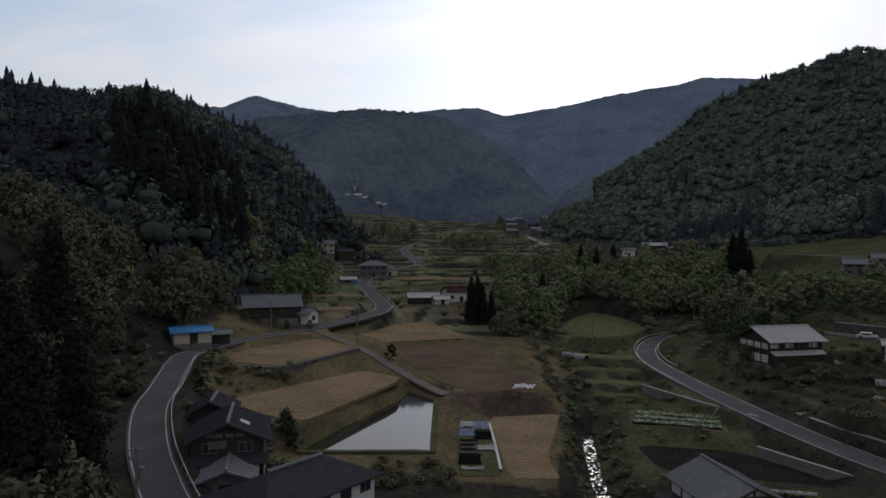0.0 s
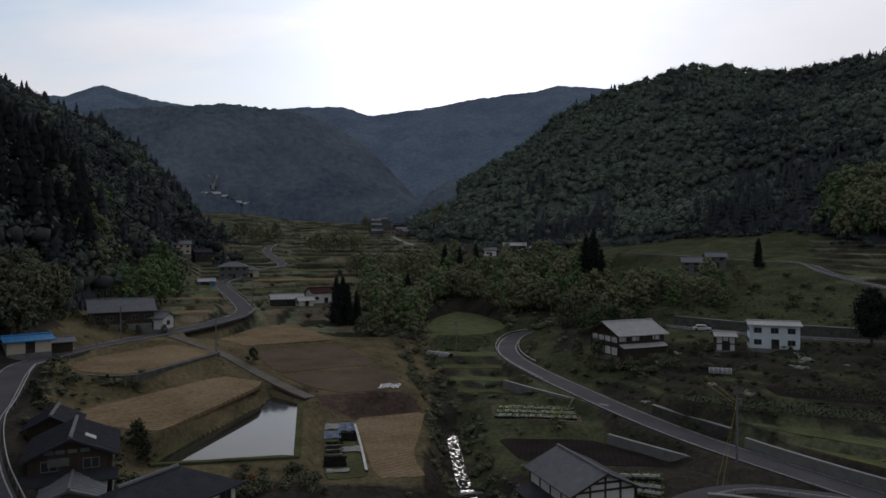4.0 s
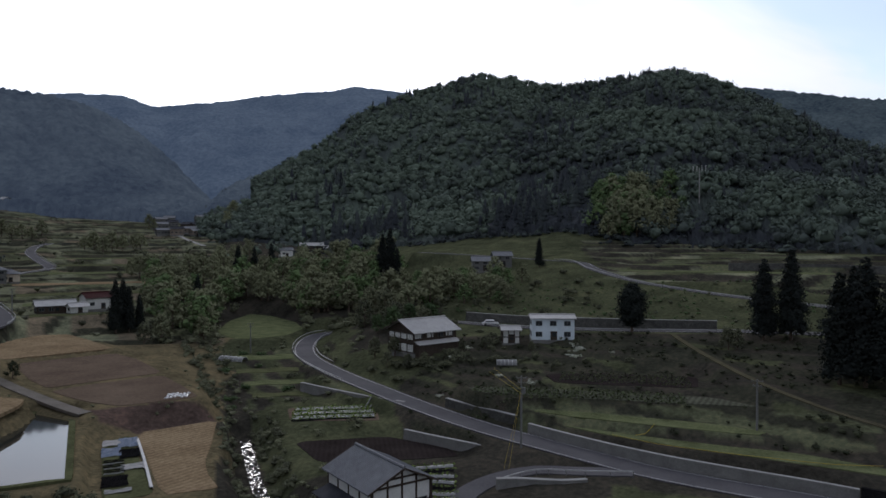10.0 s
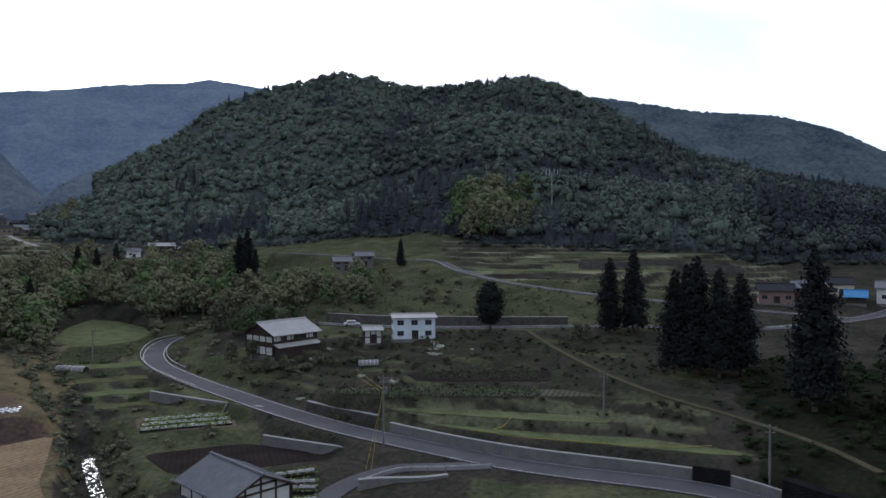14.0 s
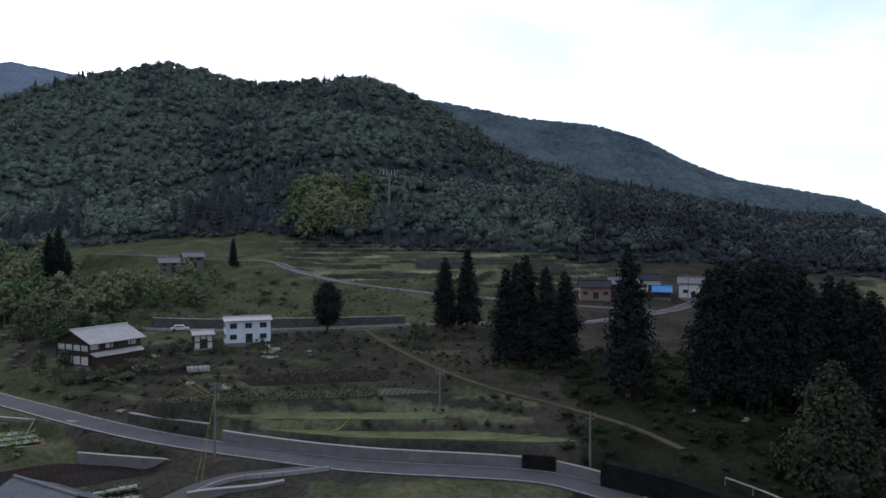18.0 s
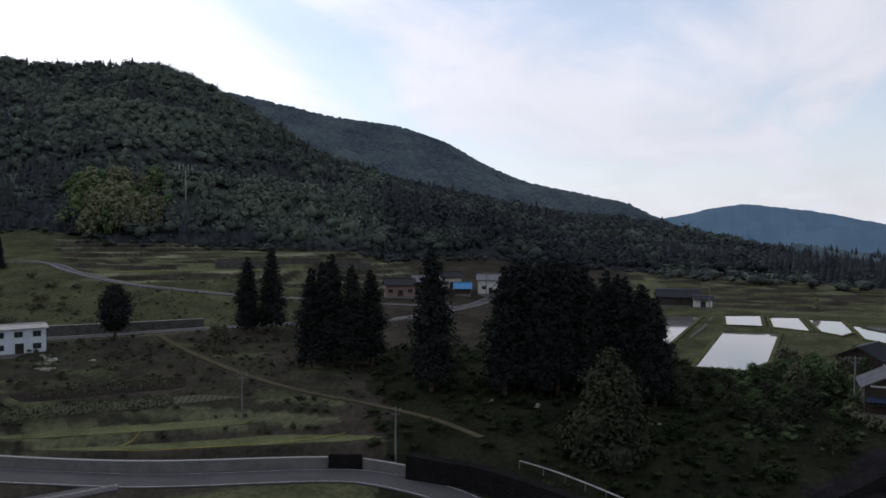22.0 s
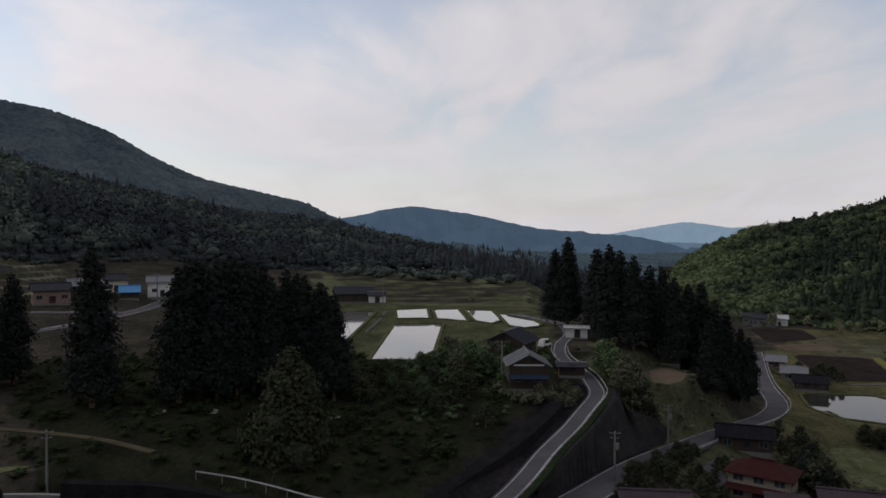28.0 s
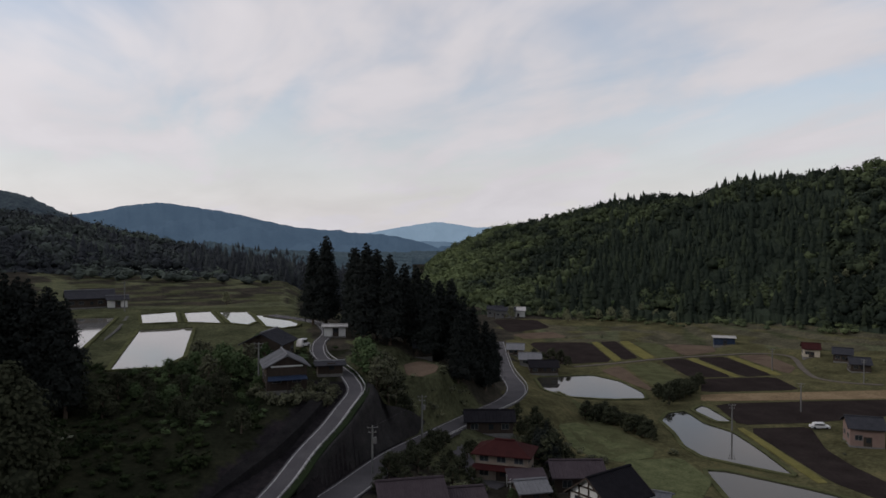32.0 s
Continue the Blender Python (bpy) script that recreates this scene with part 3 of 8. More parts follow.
track_valley = road("road_9", .9, "pale gravel farm track across the lower fields",
     (122.0, 247, -13.3), (124.9, 256, -13.3), (128.8, 272, -13.3), (132.4, 286, -13.3), (135.6, 298, -13.3), (137.7, 295, -13.3), (138.5, 269, -13.3), (139.4, 253, -13.3), (141.4, 249, -13.3), (143.5, 251, -13.3), lines=False, mat="gravel")

# ---- fields and ponds ----
pad("bare_patch", gz(109.4, 156) + .1, "soil", "bare reddish-brown earth patch under the cedars", (108.4, 158), (109.7, 163), (111.3, 156.4), (111.0, 149.0), (109.9, 144.0), (108.6, 146.3), category="bare earth")
pad("paddy_pond", 2.0, "water", "flooded rice paddy with still water mirroring the pale sky", (-11.6, 95.5), (-.8, 93.7), (-.5, 132.2), (-2.8, 133.4), rounds=0, category="flooded paddy")
pad("tilled_field", 4.8, "straw", "tilled straw-brown field above the flooded paddy", (-16.9, 115.9), (-15.8, 118.9), (-6.5, 139.1), (-3.5, 131.6), (-3.8, 126.9), (-10.8, 101.5), (-12.8, 103.2), (-15.8, 110.1), rounds=1)
pad("tilled_field", 7.5, "straw", "straw-brown terrace held by a dark stone wall", (-16.9, 143.2), (-16.6, 150.3), (-10.3, 166.1), (-7.0, 151.5), (-10.1, 139.3), (-13.2, 131.2), (-16.3, 137.4), rounds=1)
pad("tilled_field", 4.2, "straw", "pale brown stubble field below the village lane", (-9.0, 188.6), (-5.6, 211.8), (-2.5, 224.2), (-.8, 222.6), (.7, 205.7), (2.2, 188.4), (-3.8, 182.7), (-8.3, 181.0), rounds=1)
pad("tilled_field", 3.2, "soil", "dark brown ploughed field", (-3.7, 181.5), (2.2, 187.2), (3.9, 174.3), (5.5, 155.7), (.7, 151), (-2.1, 148.2), (-3.1, 157.6), (-3.8, 172.3), rounds=1)
pad("tilled_field", 3.0, "soil", "dark brown ploughed field with white bags at its corner", (-1.9, 145.7), (.7, 149.4), (5.5, 153.7), (6.9, 141.4), (8.1, 130.4), (2.6, 127.7), (.7, 132.5), (-.6, 137.9), rounds=1)
pad("tilled_field", 0.0, "straw", "straw-brown stubble field beside the stream", (3.6, 121.0), (9.4, 124.9), (9.0, 110.9), (8.5, 101.8), (8.8, 94.3), (9.5, 90.4), (5.4, 90.2), rounds=1)
pad("garden_plot", .2, "turf", "vegetable garden plot with plastic sheets and planters", (1.4, 116.2), (3.3, 119), (4.0, 103.0), (4.9, 90.3), (1.3, 89.6))
pad("vegetable_plot", -1.2, "soil", "vegetable plot with rows of seedlings in white mulch", (14.7, 136), (19.7, 136), (21.8, 130), (22.0, 124.2), (14.9, 126.4))
pad("vegetable_plot", -2.4, "wet_soil", "bare dark soil plot behind the farmhouse", (15.2, 117.1), (22.5, 118.4), (27.5, 111.5), (28.4, 107.1), (22.4, 105), (17.1, 105.7))
pad("vegetable_plot", 4.6, "wet_soil", "dark brown dug strip on the terraced hillside", (35.2, 137.4), (39.7, 140.8), (46.9, 141.4), (46.9, 131.1), (36.1, 129.5))
pad("vegetable_plot", 4.0, "garden", "garden terrace with rows of vegetables", (29, 127.5), (36.1, 126.8), (47.8, 127), (51.6, 122.5), (40.6, 119.9), (30.2, 122.3))
pad("grass_terrace", 2.5, "lush", "bright green grass terrace above the road wall", (34.6, 117.6), (39.0, 116.6), (48.0, 114.6), (51.7, 113), (51.1, 110.4), (43.5, 111), (37.6, 113.4), (34.4, 116))
pad("grass_terrace", 1.3, "lush", "long bright green grass terrace above the road wall", (36.6, 112.6), (41.7, 109.4), (48.0, 107.4), (54.1, 107.8), (60.6, 105.5), (62.2, 104), (58.6, 102.6), (52.4, 103), (45.8, 104.6), (40, 108.4))
pad("grass_terrace", -13.6, "lush", "smooth green meadow behind the village houses", (120.8, 169.9), (122.4, 173), (124.7, 163.5), (126.8, 156.4), (128.2, 153.5), (128.1, 148.4), (125.7, 143.6), (123.2, 146.6), (121.9, 151.8), rounds=1)
pad("grass_terrace", -13.7, "lush", "lower green meadow beside the flooded paddy", (125.9, 139.8), (128.3, 147.2), (129.8, 147.6), (130.9, 143), (130.6, 134), (128.4, 129.9), rounds=1)
pad("lawn", 3.2, "lush", "mown pale green meadow at the wood's edge", (9.4, 220), (10.2, 248), (11.9, 272), (13.6, 262), (15.4, 240), (15.9, 222), (14.6, 208), (12.6, 203), (10.6, 204), rounds=1)
for _a0, _a1, _r0, _r1, _z, _m in ((10.6, 15.2, 177, 184, 1.4, "lush"), (10.8, 15.6, 166, 171, .3, "turf"), (11.4, 16, 156, 161, -.6, "lush"), (12, 16.4, 147, 151, -1.3, "turf")):
    strip(_a0, _a1, _r0, _r1, _z, "small_terrace", _m, "small curved grass terrace between the stream and the road", "terraces by the stream")
for _a0, _a1, _r0, _r1, _z, _m in ((42, 57, 268, 275, 21.8, "lush"), (44, 60, 286, 292, 23.4, "turf"), (41, 56, 251, 262, 20.0, "lush"), (45, 60, 303, 312, 25.2, "lush")):
    strip(_a0, _a1, _r0, _r1, _z, "meadow_terrace", _m, "light green stepped meadow terrace with low banks", "hillside meadow terraces")
for _a0, _a1, _r0, _r1, _z, _m in ((-11.4, -7.2, 214, 223, 9.4, "straw"), (-11.6, -7, 230, 238, 10.2, "turf"), (-11.8, -6.6, 246, 254, 11, "straw"), (-11.8, -6.6, 262, 272, 11.8, "lush"), (-12, -7.2, 284, 300, 12.4, "turf"), (-12, -7.4, 318, 336, 13.4, "lush"),
                                  (-3.2, 3.2, 244, 252, 7.4, "turf"), (-3.6, 3.6, 268, 280, 8.8, "lush"), (-4, 4, 298, 312, 10, "turf"), (-4.2, 4.4, 336, 352, 11.8, "straw"), (-2, 3.4, 380, 400, 14.4, "lush"), (-1.5, 8, 412, 432, 17.2, "turf"), (-11.5, -6, 440, 460, 19.6, "straw"), (-1.6, 5, 452, 474, 20, "lush"), (-11.5, -4, 486, 512, 22.6, "turf")):
    strip(_a0, _a1, _r0, _r1, _z, "rice_terrace", _m, "narrow terraced field in the upper valley", "valley terraces")
for _ring, _z, _lab in (
        (((81.9, 239.2), (86.9, 235.0), (84.8, 172.5), (82.6, 140)), 6.6, "flooded paddy brimming with bright water"), (((86.2, 143.2), (88.3, 204.7), (92.3, 206), (91.6, 154.5), (90.1, 142.5)), 6, "large flooded paddy with bright water"),
        (((88.4, 237.7), (91.0, 242.5), (91.2, 210.6), (88.5, 209.6)), 7, "small flooded paddy"), (((91.4, 238), (93.5, 241), (94.4, 203.2), (91.7, 209.4)), 7, "half-drained flooded paddy with muddy patches"),
        (((93.9, 237), (96.2, 236), (97.1, 207.0), (96.2, 197.6), (94.8, 204)), 7, "small flooded paddy"), (((96.6, 224), (98.7, 219), (100.2, 197.3), (100.0, 190.7), (98.8, 186.7), (97.5, 191.2)), 7.2, "rounded flooded paddy by the lane")):
    pad("paddy_pond", _z, "water_pale", _lab, *_ring, category="flooded paddy", group="hilltop flooded paddies", rounds=0)
for _ring in (((118.9, 229.3), (123.6, 236.6), (125.7, 228.2), (127.4, 213.6), (127.7, 204.1), (124.9, 200.7), (121.4, 201.7), (119.6, 210.5)),
              ((128.6, 180.6), (129.1, 189.4), (130.5, 193.5), (132.0, 181.5), (133.9, 176.2), (135.9, 163.0), (138.3, 147.2), (135.2, 149.1), (131.6, 153.0), (130.3, 159.7), (129.6, 170.4)),
              ((131.7, 144.8), (133.6, 145.6), (139.6, 140.9), (143.7, 137.2), (143.7, 121.7), (136.0, 113.1)),
              ((130.9, 194.7), (131.6, 201.5), (132.2, 199.7), (134.1, 184.7), (132.6, 183.9))):
    pad("paddy_pond", -14.0, "water", "flooded rice paddy with still water in the lower valley", *_ring, category="flooded paddy", group="valley flooded paddies")
for _m, _ring in (("wet_soil", ((118.4, 305.1), (123.3, 309.7), (125.1, 262.3), (120.7, 252.3))),
                  ("meadow_yellow", ((123.4, 311.4), (123.9, 312.0), (125.8, 266.9), (125.2, 262.4))),
                  ("wet_soil", ((124.0, 312.2), (125.3, 315.7), (127.0, 273.7), (125.9, 267.0))),
                  ("meadow_yellow", ((125.5, 315.9), (126.3, 317.2), (128.3, 274.1), (127.3, 271.4))),
                  ("turf", ((126.5, 315.7), (128.5, 313.7), (130.1, 281.0), (128.5, 274.4))),
                  ("soil", ((128.8, 312.4), (132.3, 314.2), (132.7, 298.9), (130.4, 283.0))),
                  ("wet_soil", ((128.6, 269.4), (130.3, 277.4), (133.9, 245.1), (130.8, 239.1))),
                  ("meadow_yellow", ((130.5, 277.7), (131.0, 279.9), (134.4, 246.1), (134.0, 244.4))),
                  ("wet_soil", ((131.2, 280.2), (133.2, 286.7), (136.6, 253.4), (134.6, 246.4))),
                  ("meadow_yellow", ((133.4, 287.1), (133.8, 289.5), (137.2, 256.0), (136.7, 252.8))),
                  ("soil", ((134.0, 289.9), (135.9, 300.0), (138.1, 272.9), (137.6, 257.9))),
                  ("soil", ((124.1, 243.1), (125.6, 254.6), (128.2, 215.8), (127.7, 215.3))),
                  ("turf", ((125.9, 256.1), (128.2, 265.1), (130.3, 238.3), (128.5, 217.0))),
                  ("wet_soil", ((131.6, 238.3), (136.7, 250.6), (138.4, 232.1), (131.6, 216.9))),
                  ("straw", ((131.6, 213.7), (143.6, 243.6), (145.9, 251.1), (145.9, 238.4), (131.6, 204.6))),
                  ("wet_soil", ((132.5, 203.0), (143.6, 229.7), (145.9, 236.7), (145.9, 218.0), (139.2, 191.6), (134.4, 181.8))),
                  ("wet_soil", ((134.8, 179.0), (139.0, 187.1), (140.0, 168.4), (141.7, 158.2), (144.7, 147.5), (144.7, 137.5), (140.3, 146.2))),
                  ("meadow_yellow", ((134.1, 178.6), (134.6, 179.3), (140.2, 145.3), (139.5, 144.1), (136.3, 162.9))),
                  ("wet_soil", ((115.5, 389.9), (119.1, 392.7), (120.2, 358.2), (116.9, 335.8))),
                  ("soil", ((117.1, 329.8), (120.2, 342.6), (121.8, 324.2), (118.2, 315.4))),
                  ("turf", ((120.7, 209.3), (121.8, 198.7), (124.0, 160.0), (127.9, 152.0), (128.5, 154.6), (125.3, 165.7), (123.1, 189.4))),
                  ("lush", ((125.8, 144.6), (130.2, 149.9), (132.5, 137.7), (131.6, 125.1), (127.9, 122.4))),
                  ("turf", ((121.4, 168.2), (125.7, 168.5), (127.9, 156.2), (125.3, 144.3), (122.7, 152.7)))):
    pad("valley_field", -13.6, _m, {"meadow_yellow": "yellow-green grass strip", "wet_soil": "dark wet ploughed field", "turf": "green grass field", "soil": "brown ploughed field", "straw": "pale straw-coloured field strip", "lush": "bright green grass field"}[_m] + " in the lower valley", *_ring, group="lower valley fields", rounds=1)

_stream = smooth_line([(*xy(7.1, 240), .5), (*xy(8, 199), -2.2), (*xy(9.3, 166), -3.8), (*xy(10.3, 148), -4.6), (*xy(11.3, 134), -5), (*xy(11.8, 120), -5.2), (*xy(12.4, 106), -5.5), (*xy(13.5, 96), -5.8), (*xy(16, 84), -6), (*xy(22, 68), -6.2), (*xy(40, 55), -6.5)])
_n = int(np.argmin(np.abs(np.hypot(_stream[:, 0], _stream[:, 1]) - 131)))
STREAM = _stream[_n:]
ROADS.append(dict(name="stream", half=.95, line=STREAM, label="shallow stony stream glinting in the light", lines=False, mat="stream_water"))

# ---- the ground, one sheet to the horizon ----


def mesh_object(name, verts, faces, mats, index=None, smooth=True, uneven=None):
    me = bpy.data.meshes.new(name)
    verts = np.asarray(verts, np.float32)
    faces = np.asarray(faces, np.int32)
    n, k = faces.shape
    me.vertices.add(len(verts))
    me.vertices.foreach_set("co", verts.ravel())
    me.loops.add(n * k)
    me.loops.foreach_set("vertex_index", faces.ravel())
    me.polygons.add(n)
    me.polygons.foreach_set("loop_start", np.arange(0, n * k, k, dtype=np.int32))
    for mt in mats:
        me.materials.append(mt)
    if index is not None:
        me.polygons.foreach_set("material_index", np.asarray(index, np.int32))
    me.polygons.foreach_set("use_smooth", np.full(n, smooth))
    me.update(calc_edges=True)
    return new(name, me)


def build_ground():
    aa = np.concatenate([np.arange(-180, -46, 6.0), np.arange(-46, 152, 0.34), np.arange(152, 180, 4.0)])
    rr = np.concatenate([[.02, 5, 10, 20, 30, 40, 50], np.arange(56, 262, 1.2), np.arange(262, 430, 1.9), np.arange(430, 800, 5.0), np.arange(800, 1000, 14.0), np.arange(1000, 2600, 70.0), [2800, 3200, 3800, 4600]])
    A, R = np.meshgrid(aa, rr, indexing="ij")
    x, y = R * np.sin(np.radians(A)), R * np.cos(np.radians(A))
    z, wood, free, level = ground_z(x.ravel(), y.ravel())
    near = np.clip((free - 1.5) / 3, 0, 1) * (R.ravel() < 420)
    z = z + near * (rough(x.ravel(), y.ravel(), 5.0, 2) * 0.22 + rough(x.ravel(), y.ravel(), 2.2, 9) * 0.12)
    na, nr = A.shape
    idx = np.arange(na * nr).reshape(na, nr)
    nxt = np.roll(idx, -1, 0)
    f = np.stack([idx[:, :-1], idx[:, 1:], nxt[:, 1:], nxt[:, :-1]], -1).reshape(-1, 4)[:, ::-1]
    pick = np.floor(np.abs(np.sin(level * 12.9898) * 43758.5453) % 1 * 12).astype(int)
    code = np.where(level > 12, np.array([0, 2, 0, 2, 0, 8, 0, 6, 0, 2, 8, 0])[pick], np.where(level > 0, np.minimum(level, 12), 0)).astype(int)
    code = np.where(wood > 0, 1, code)
    # bare dark cuttings beside the climbing lane, with a grass verge on its outer side
    d = d_line(x.ravel(), y.ravel(), road_hill[:70])[0]
    lr, la = np.hypot(road_hill[:70, 0], road_hill[:70, 1]), np.degrees(np.arctan2(road_hill[:70, 0], road_hill[:70, 1]))
    outer = A.ravel() > np.interp(R.ravel(), lr[:40], la[:40])
    cut = (d + rough(x.ravel(), y.ravel(), 9, 3) * 1.5 < np.where(outer, 9, 8)) & (R.ravel() < 127) & (A.ravel() > 91) & (A.ravel() < 108.5)
    code = np.where(cut, 7, code)
    ob = mesh_object("ground", np.stack([x.ravel(), y.ravel(), z], 1), f, [M["land"]])
    at = ob.data.attributes.new("cover", "FLOAT_COLOR", "POINT")
    # Entry 11 is lightened partly to hold the haze over the upper valley.
    tint = np.array([(.038, .037, .028), (.03, .034, .028), (.056, .064, .034), (.07, .053, .042), (.102, .09, .05), (.118, .105, .07), (.08, .09, .05), (.017, .0165, .017), (.036, .038, .026), (.018, .021, .0125), (.074, .075, .037), (.122, .134, .082), (.07, .07, .044)])[code] * (1.05, .98, 1.05)
    at.data.foreach_set("color", np.column_stack([tint, np.ones(len(tint))]).astype(np.float32).ravel())
    tagged(ob, "grassy valley ground rising into dark wooded hills", "ground", kind="structure")


M["dry_path"] = material("dry_path", [rgb(.045, .042, .026), rgb(.09, .08, .05)], 0.4, bump=0.5, bumpscale=0.2, spec=0)


def land_material():
    """Soil and grass in the colour of the land cover, broken up by clumps, tufts and dry patches."""
    mt = material("land", [rgb(.42, .42, .42), rgb(.9, .92, .9), rgb(1.6, 1.5, 1.4)], 0.11, bump=0.8, fine=11, bumpscale=0.7, spec=0, contrast=(.34, .66))
    nt = mt.node_tree
    b = nt.nodes["Principled BSDF"]
    at = nt.nodes.new("ShaderNodeAttribute")
    at.attribute_name = "cover"
    mul = nt.nodes.new("ShaderNodeVectorMath")
    mul.operation = "MULTIPLY"
    old = b.inputs["Base Color"].links[0].from_socket
    nt.links.new(at.outputs["Color"], mul.inputs[0])
    nt.links.new(old, mul.inputs[1])
    nt.links.new(mul.outputs[0], b.inputs["Base Color"])
    return mt


M["land"] = land_material()
M["gravel"] = material("gravel", [rgb(.05, .042, .034), rgb(.085, .073, .06), rgb(.125, .109, .09)], 0.4, bump=0.4, fine=20, bumpscale=0.04)
build_ground()


def ribbon(name, c, off0, off1, lift, mat, skirt=0.0, parent=None):
    """A strip along a centre line between two sideways offsets."""
    d = np.gradient(c[:, :2], axis=0)
    d /= np.linalg.norm(d, axis=1)[:, None] + 1e-9
    nrm = np.stack([d[:, 1], -d[:, 0]], 1)
    rows = [(off0, lift - skirt), (off0, lift), (off1, lift), (off1, lift - skirt)] if skirt else [(off0, lift), (off1, lift)]
    vs = np.stack([np.column_stack([c[:, :2] + nrm * o, c[:, 2] + h]) for o, h in rows], 1)
    n, k = vs.shape[:2]
    idx = np.arange(n * k).reshape(n, k)
    f = np.stack([idx[:-1, :-1], idx[1:, :-1], idx[1:, 1:], idx[:-1, 1:]], -1).reshape(-1, 4)[:, ::-1]
    ob = mesh_object(name, vs.reshape(-1, 3), f, [M[mat]], smooth=False)
    if parent:
        ob.parent = parent
    return ob


for rd in ROADS:
    ob = ribbon(rd["name"], rd["line"], -rd["half"], rd["half"], 0.0, rd["mat"], 0.5)
    tagged(ob, rd["label"], "stream" if rd["name"] == "stream" else "road", kind="structure")
    if rd["lines"]:
        for s in (-1, 1):
            o = s * (rd["half"] - 0.35)
            ribbon("edge_line", rd["line"], o - 0.065, o + 0.065, 0.006, "paint_white", parent=ob)

for p in PADS:
    ring = p["ring"]
    if p["mat"].startswith("water"):
        n = len(ring)
        v = np.vstack([np.column_stack([ring, np.full(n, p["z"])]), np.column_stack([ring, np.full(n, p["z"] - .4)])])
        me = bpy.data.meshes.new(p["name"])
        me.from_pydata(v.tolist(), [], [list(range(n))[::1]] + [[k, k + n, (k + 1) % n + n, (k + 1) % n] for k in range(n)])
    else:
        n = len(ring)
        c = ring.mean(0)
        rings = [1.0, 0.97, 0.8, 0.6, 0.4, 0.2]
        vs = [np.column_stack([ring, np.full(n, p["z"] - .6)])]
        for s in rings:
            q = c + (ring - c) * s
            vs.append(np.column_stack([q, p["z"] + rough(q[:, 0], q[:, 1], 6, 4) * 0.05 - (0.06 if s == 1 else 0)]))
        vs.append(np.array([[*c, p["z"]]]))
        v = np.vstack(vs)
        fs = []
        for j in range(len(rings)):
            for k in range(n):
                fs.append([j * n + k, j * n + (k + 1) % n, (j + 1) * n + (k + 1) % n, (j + 1) * n + k])
        for k in range(n):
            fs.append([len(rings) * n + k, len(rings) * n + (k + 1) % n, len(v) - 1])
        me = bpy.data.meshes.new(p["name"])
        me.from_pydata(v.tolist(), [], fs)
    me.materials.append(M[p["mat"]])
    bm = bmesh.new()
    bm.from_mesh(me)
    bmesh.ops.recalc_face_normals(bm, faces=bm.faces)
    bm.to_mesh(me)
    bm.free()
    ob = tagged(new(p["name"], me), p["label"], p["category"], p["group"], "structure")
    if p["mat"].startswith("water"):
        # a low grassed bund round the water
        c = np.vstack([ring, ring[:1], ring[1:2]])
        fine = np.vstack([np.linspace(u, v, max(2, int(np.hypot(*(v - u)) / 2)), endpoint=False) for u, v in zip(c[:-2], c[1:-1])] + [c[-2:-1]])
        fine = np.column_stack([fine, p["z"] + .12 + rough(fine[:, 0], fine[:, 1], 4, 3) * .08])
        ribbon("bund", fine, -.45, .45, .1, "turf", .6, ob)

# ---- distant ridges behind the valley ----


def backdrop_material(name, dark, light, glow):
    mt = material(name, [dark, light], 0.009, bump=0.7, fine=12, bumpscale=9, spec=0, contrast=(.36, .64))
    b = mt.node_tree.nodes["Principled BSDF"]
    # Emission puts the distance haze into the far ridges; nothing there gives light.
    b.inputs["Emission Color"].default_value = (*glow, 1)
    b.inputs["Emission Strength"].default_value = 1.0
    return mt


def far_ridge(label, r, depth, mat, canopy, *knots):
    a0, a1 = knots[0][0], knots[-1][0]
    aa = np.arange(a0, a1, 0.08)
    e = np.interp(aa, *rounded(knots, .4))
    rows = []
    n = 28
    for j in range(n + 1):
        t = j / n
        rr = r - depth * (1 - t)
        zc = EYE_Z + r * np.tan(np.radians(e)) + rough(aa * r * .0175, aa * 0, 90, 1) * canopy * .45 + rough(aa * r * .0175, aa * 0, 26, 7) * canopy * .35
        x, y = rr * np.sin(np.radians(aa)), rr * np.cos(np.radians(aa))
        z = -60 + (zc + 60) * t ** 0.9 + (rough(x, y, depth * .5, 5) * depth * .07 + rough(x, y, depth * .15, 11) * depth * .03 + rough(x, y, depth * .05, 3) * depth * .008) * (4 * t * (1 - t))
        rows.append(np.stack([x, y, z], 1))
    v = np.stack(rows, 1)
    idx = np.arange(v.shape[0] * v.shape[1]).reshape(v.shape[:2])
    f = np.stack([idx[:-1, :-1], idx[1:, :-1], idx[1:, 1:], idx[:-1, 1:]], -1).reshape(-1, 4)
    ob = mesh_object("backdrop", v.reshape(-1, 3), f, [mat])
    return tagged(ob, label, "mountains", kind="structure")


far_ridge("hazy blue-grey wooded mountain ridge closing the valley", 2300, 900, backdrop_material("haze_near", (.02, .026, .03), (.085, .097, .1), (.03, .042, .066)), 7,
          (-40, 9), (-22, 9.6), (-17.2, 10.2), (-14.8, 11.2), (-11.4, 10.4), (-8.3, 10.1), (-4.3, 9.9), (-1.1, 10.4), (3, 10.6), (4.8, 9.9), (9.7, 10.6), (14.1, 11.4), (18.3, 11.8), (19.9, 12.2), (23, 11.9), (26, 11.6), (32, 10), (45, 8))
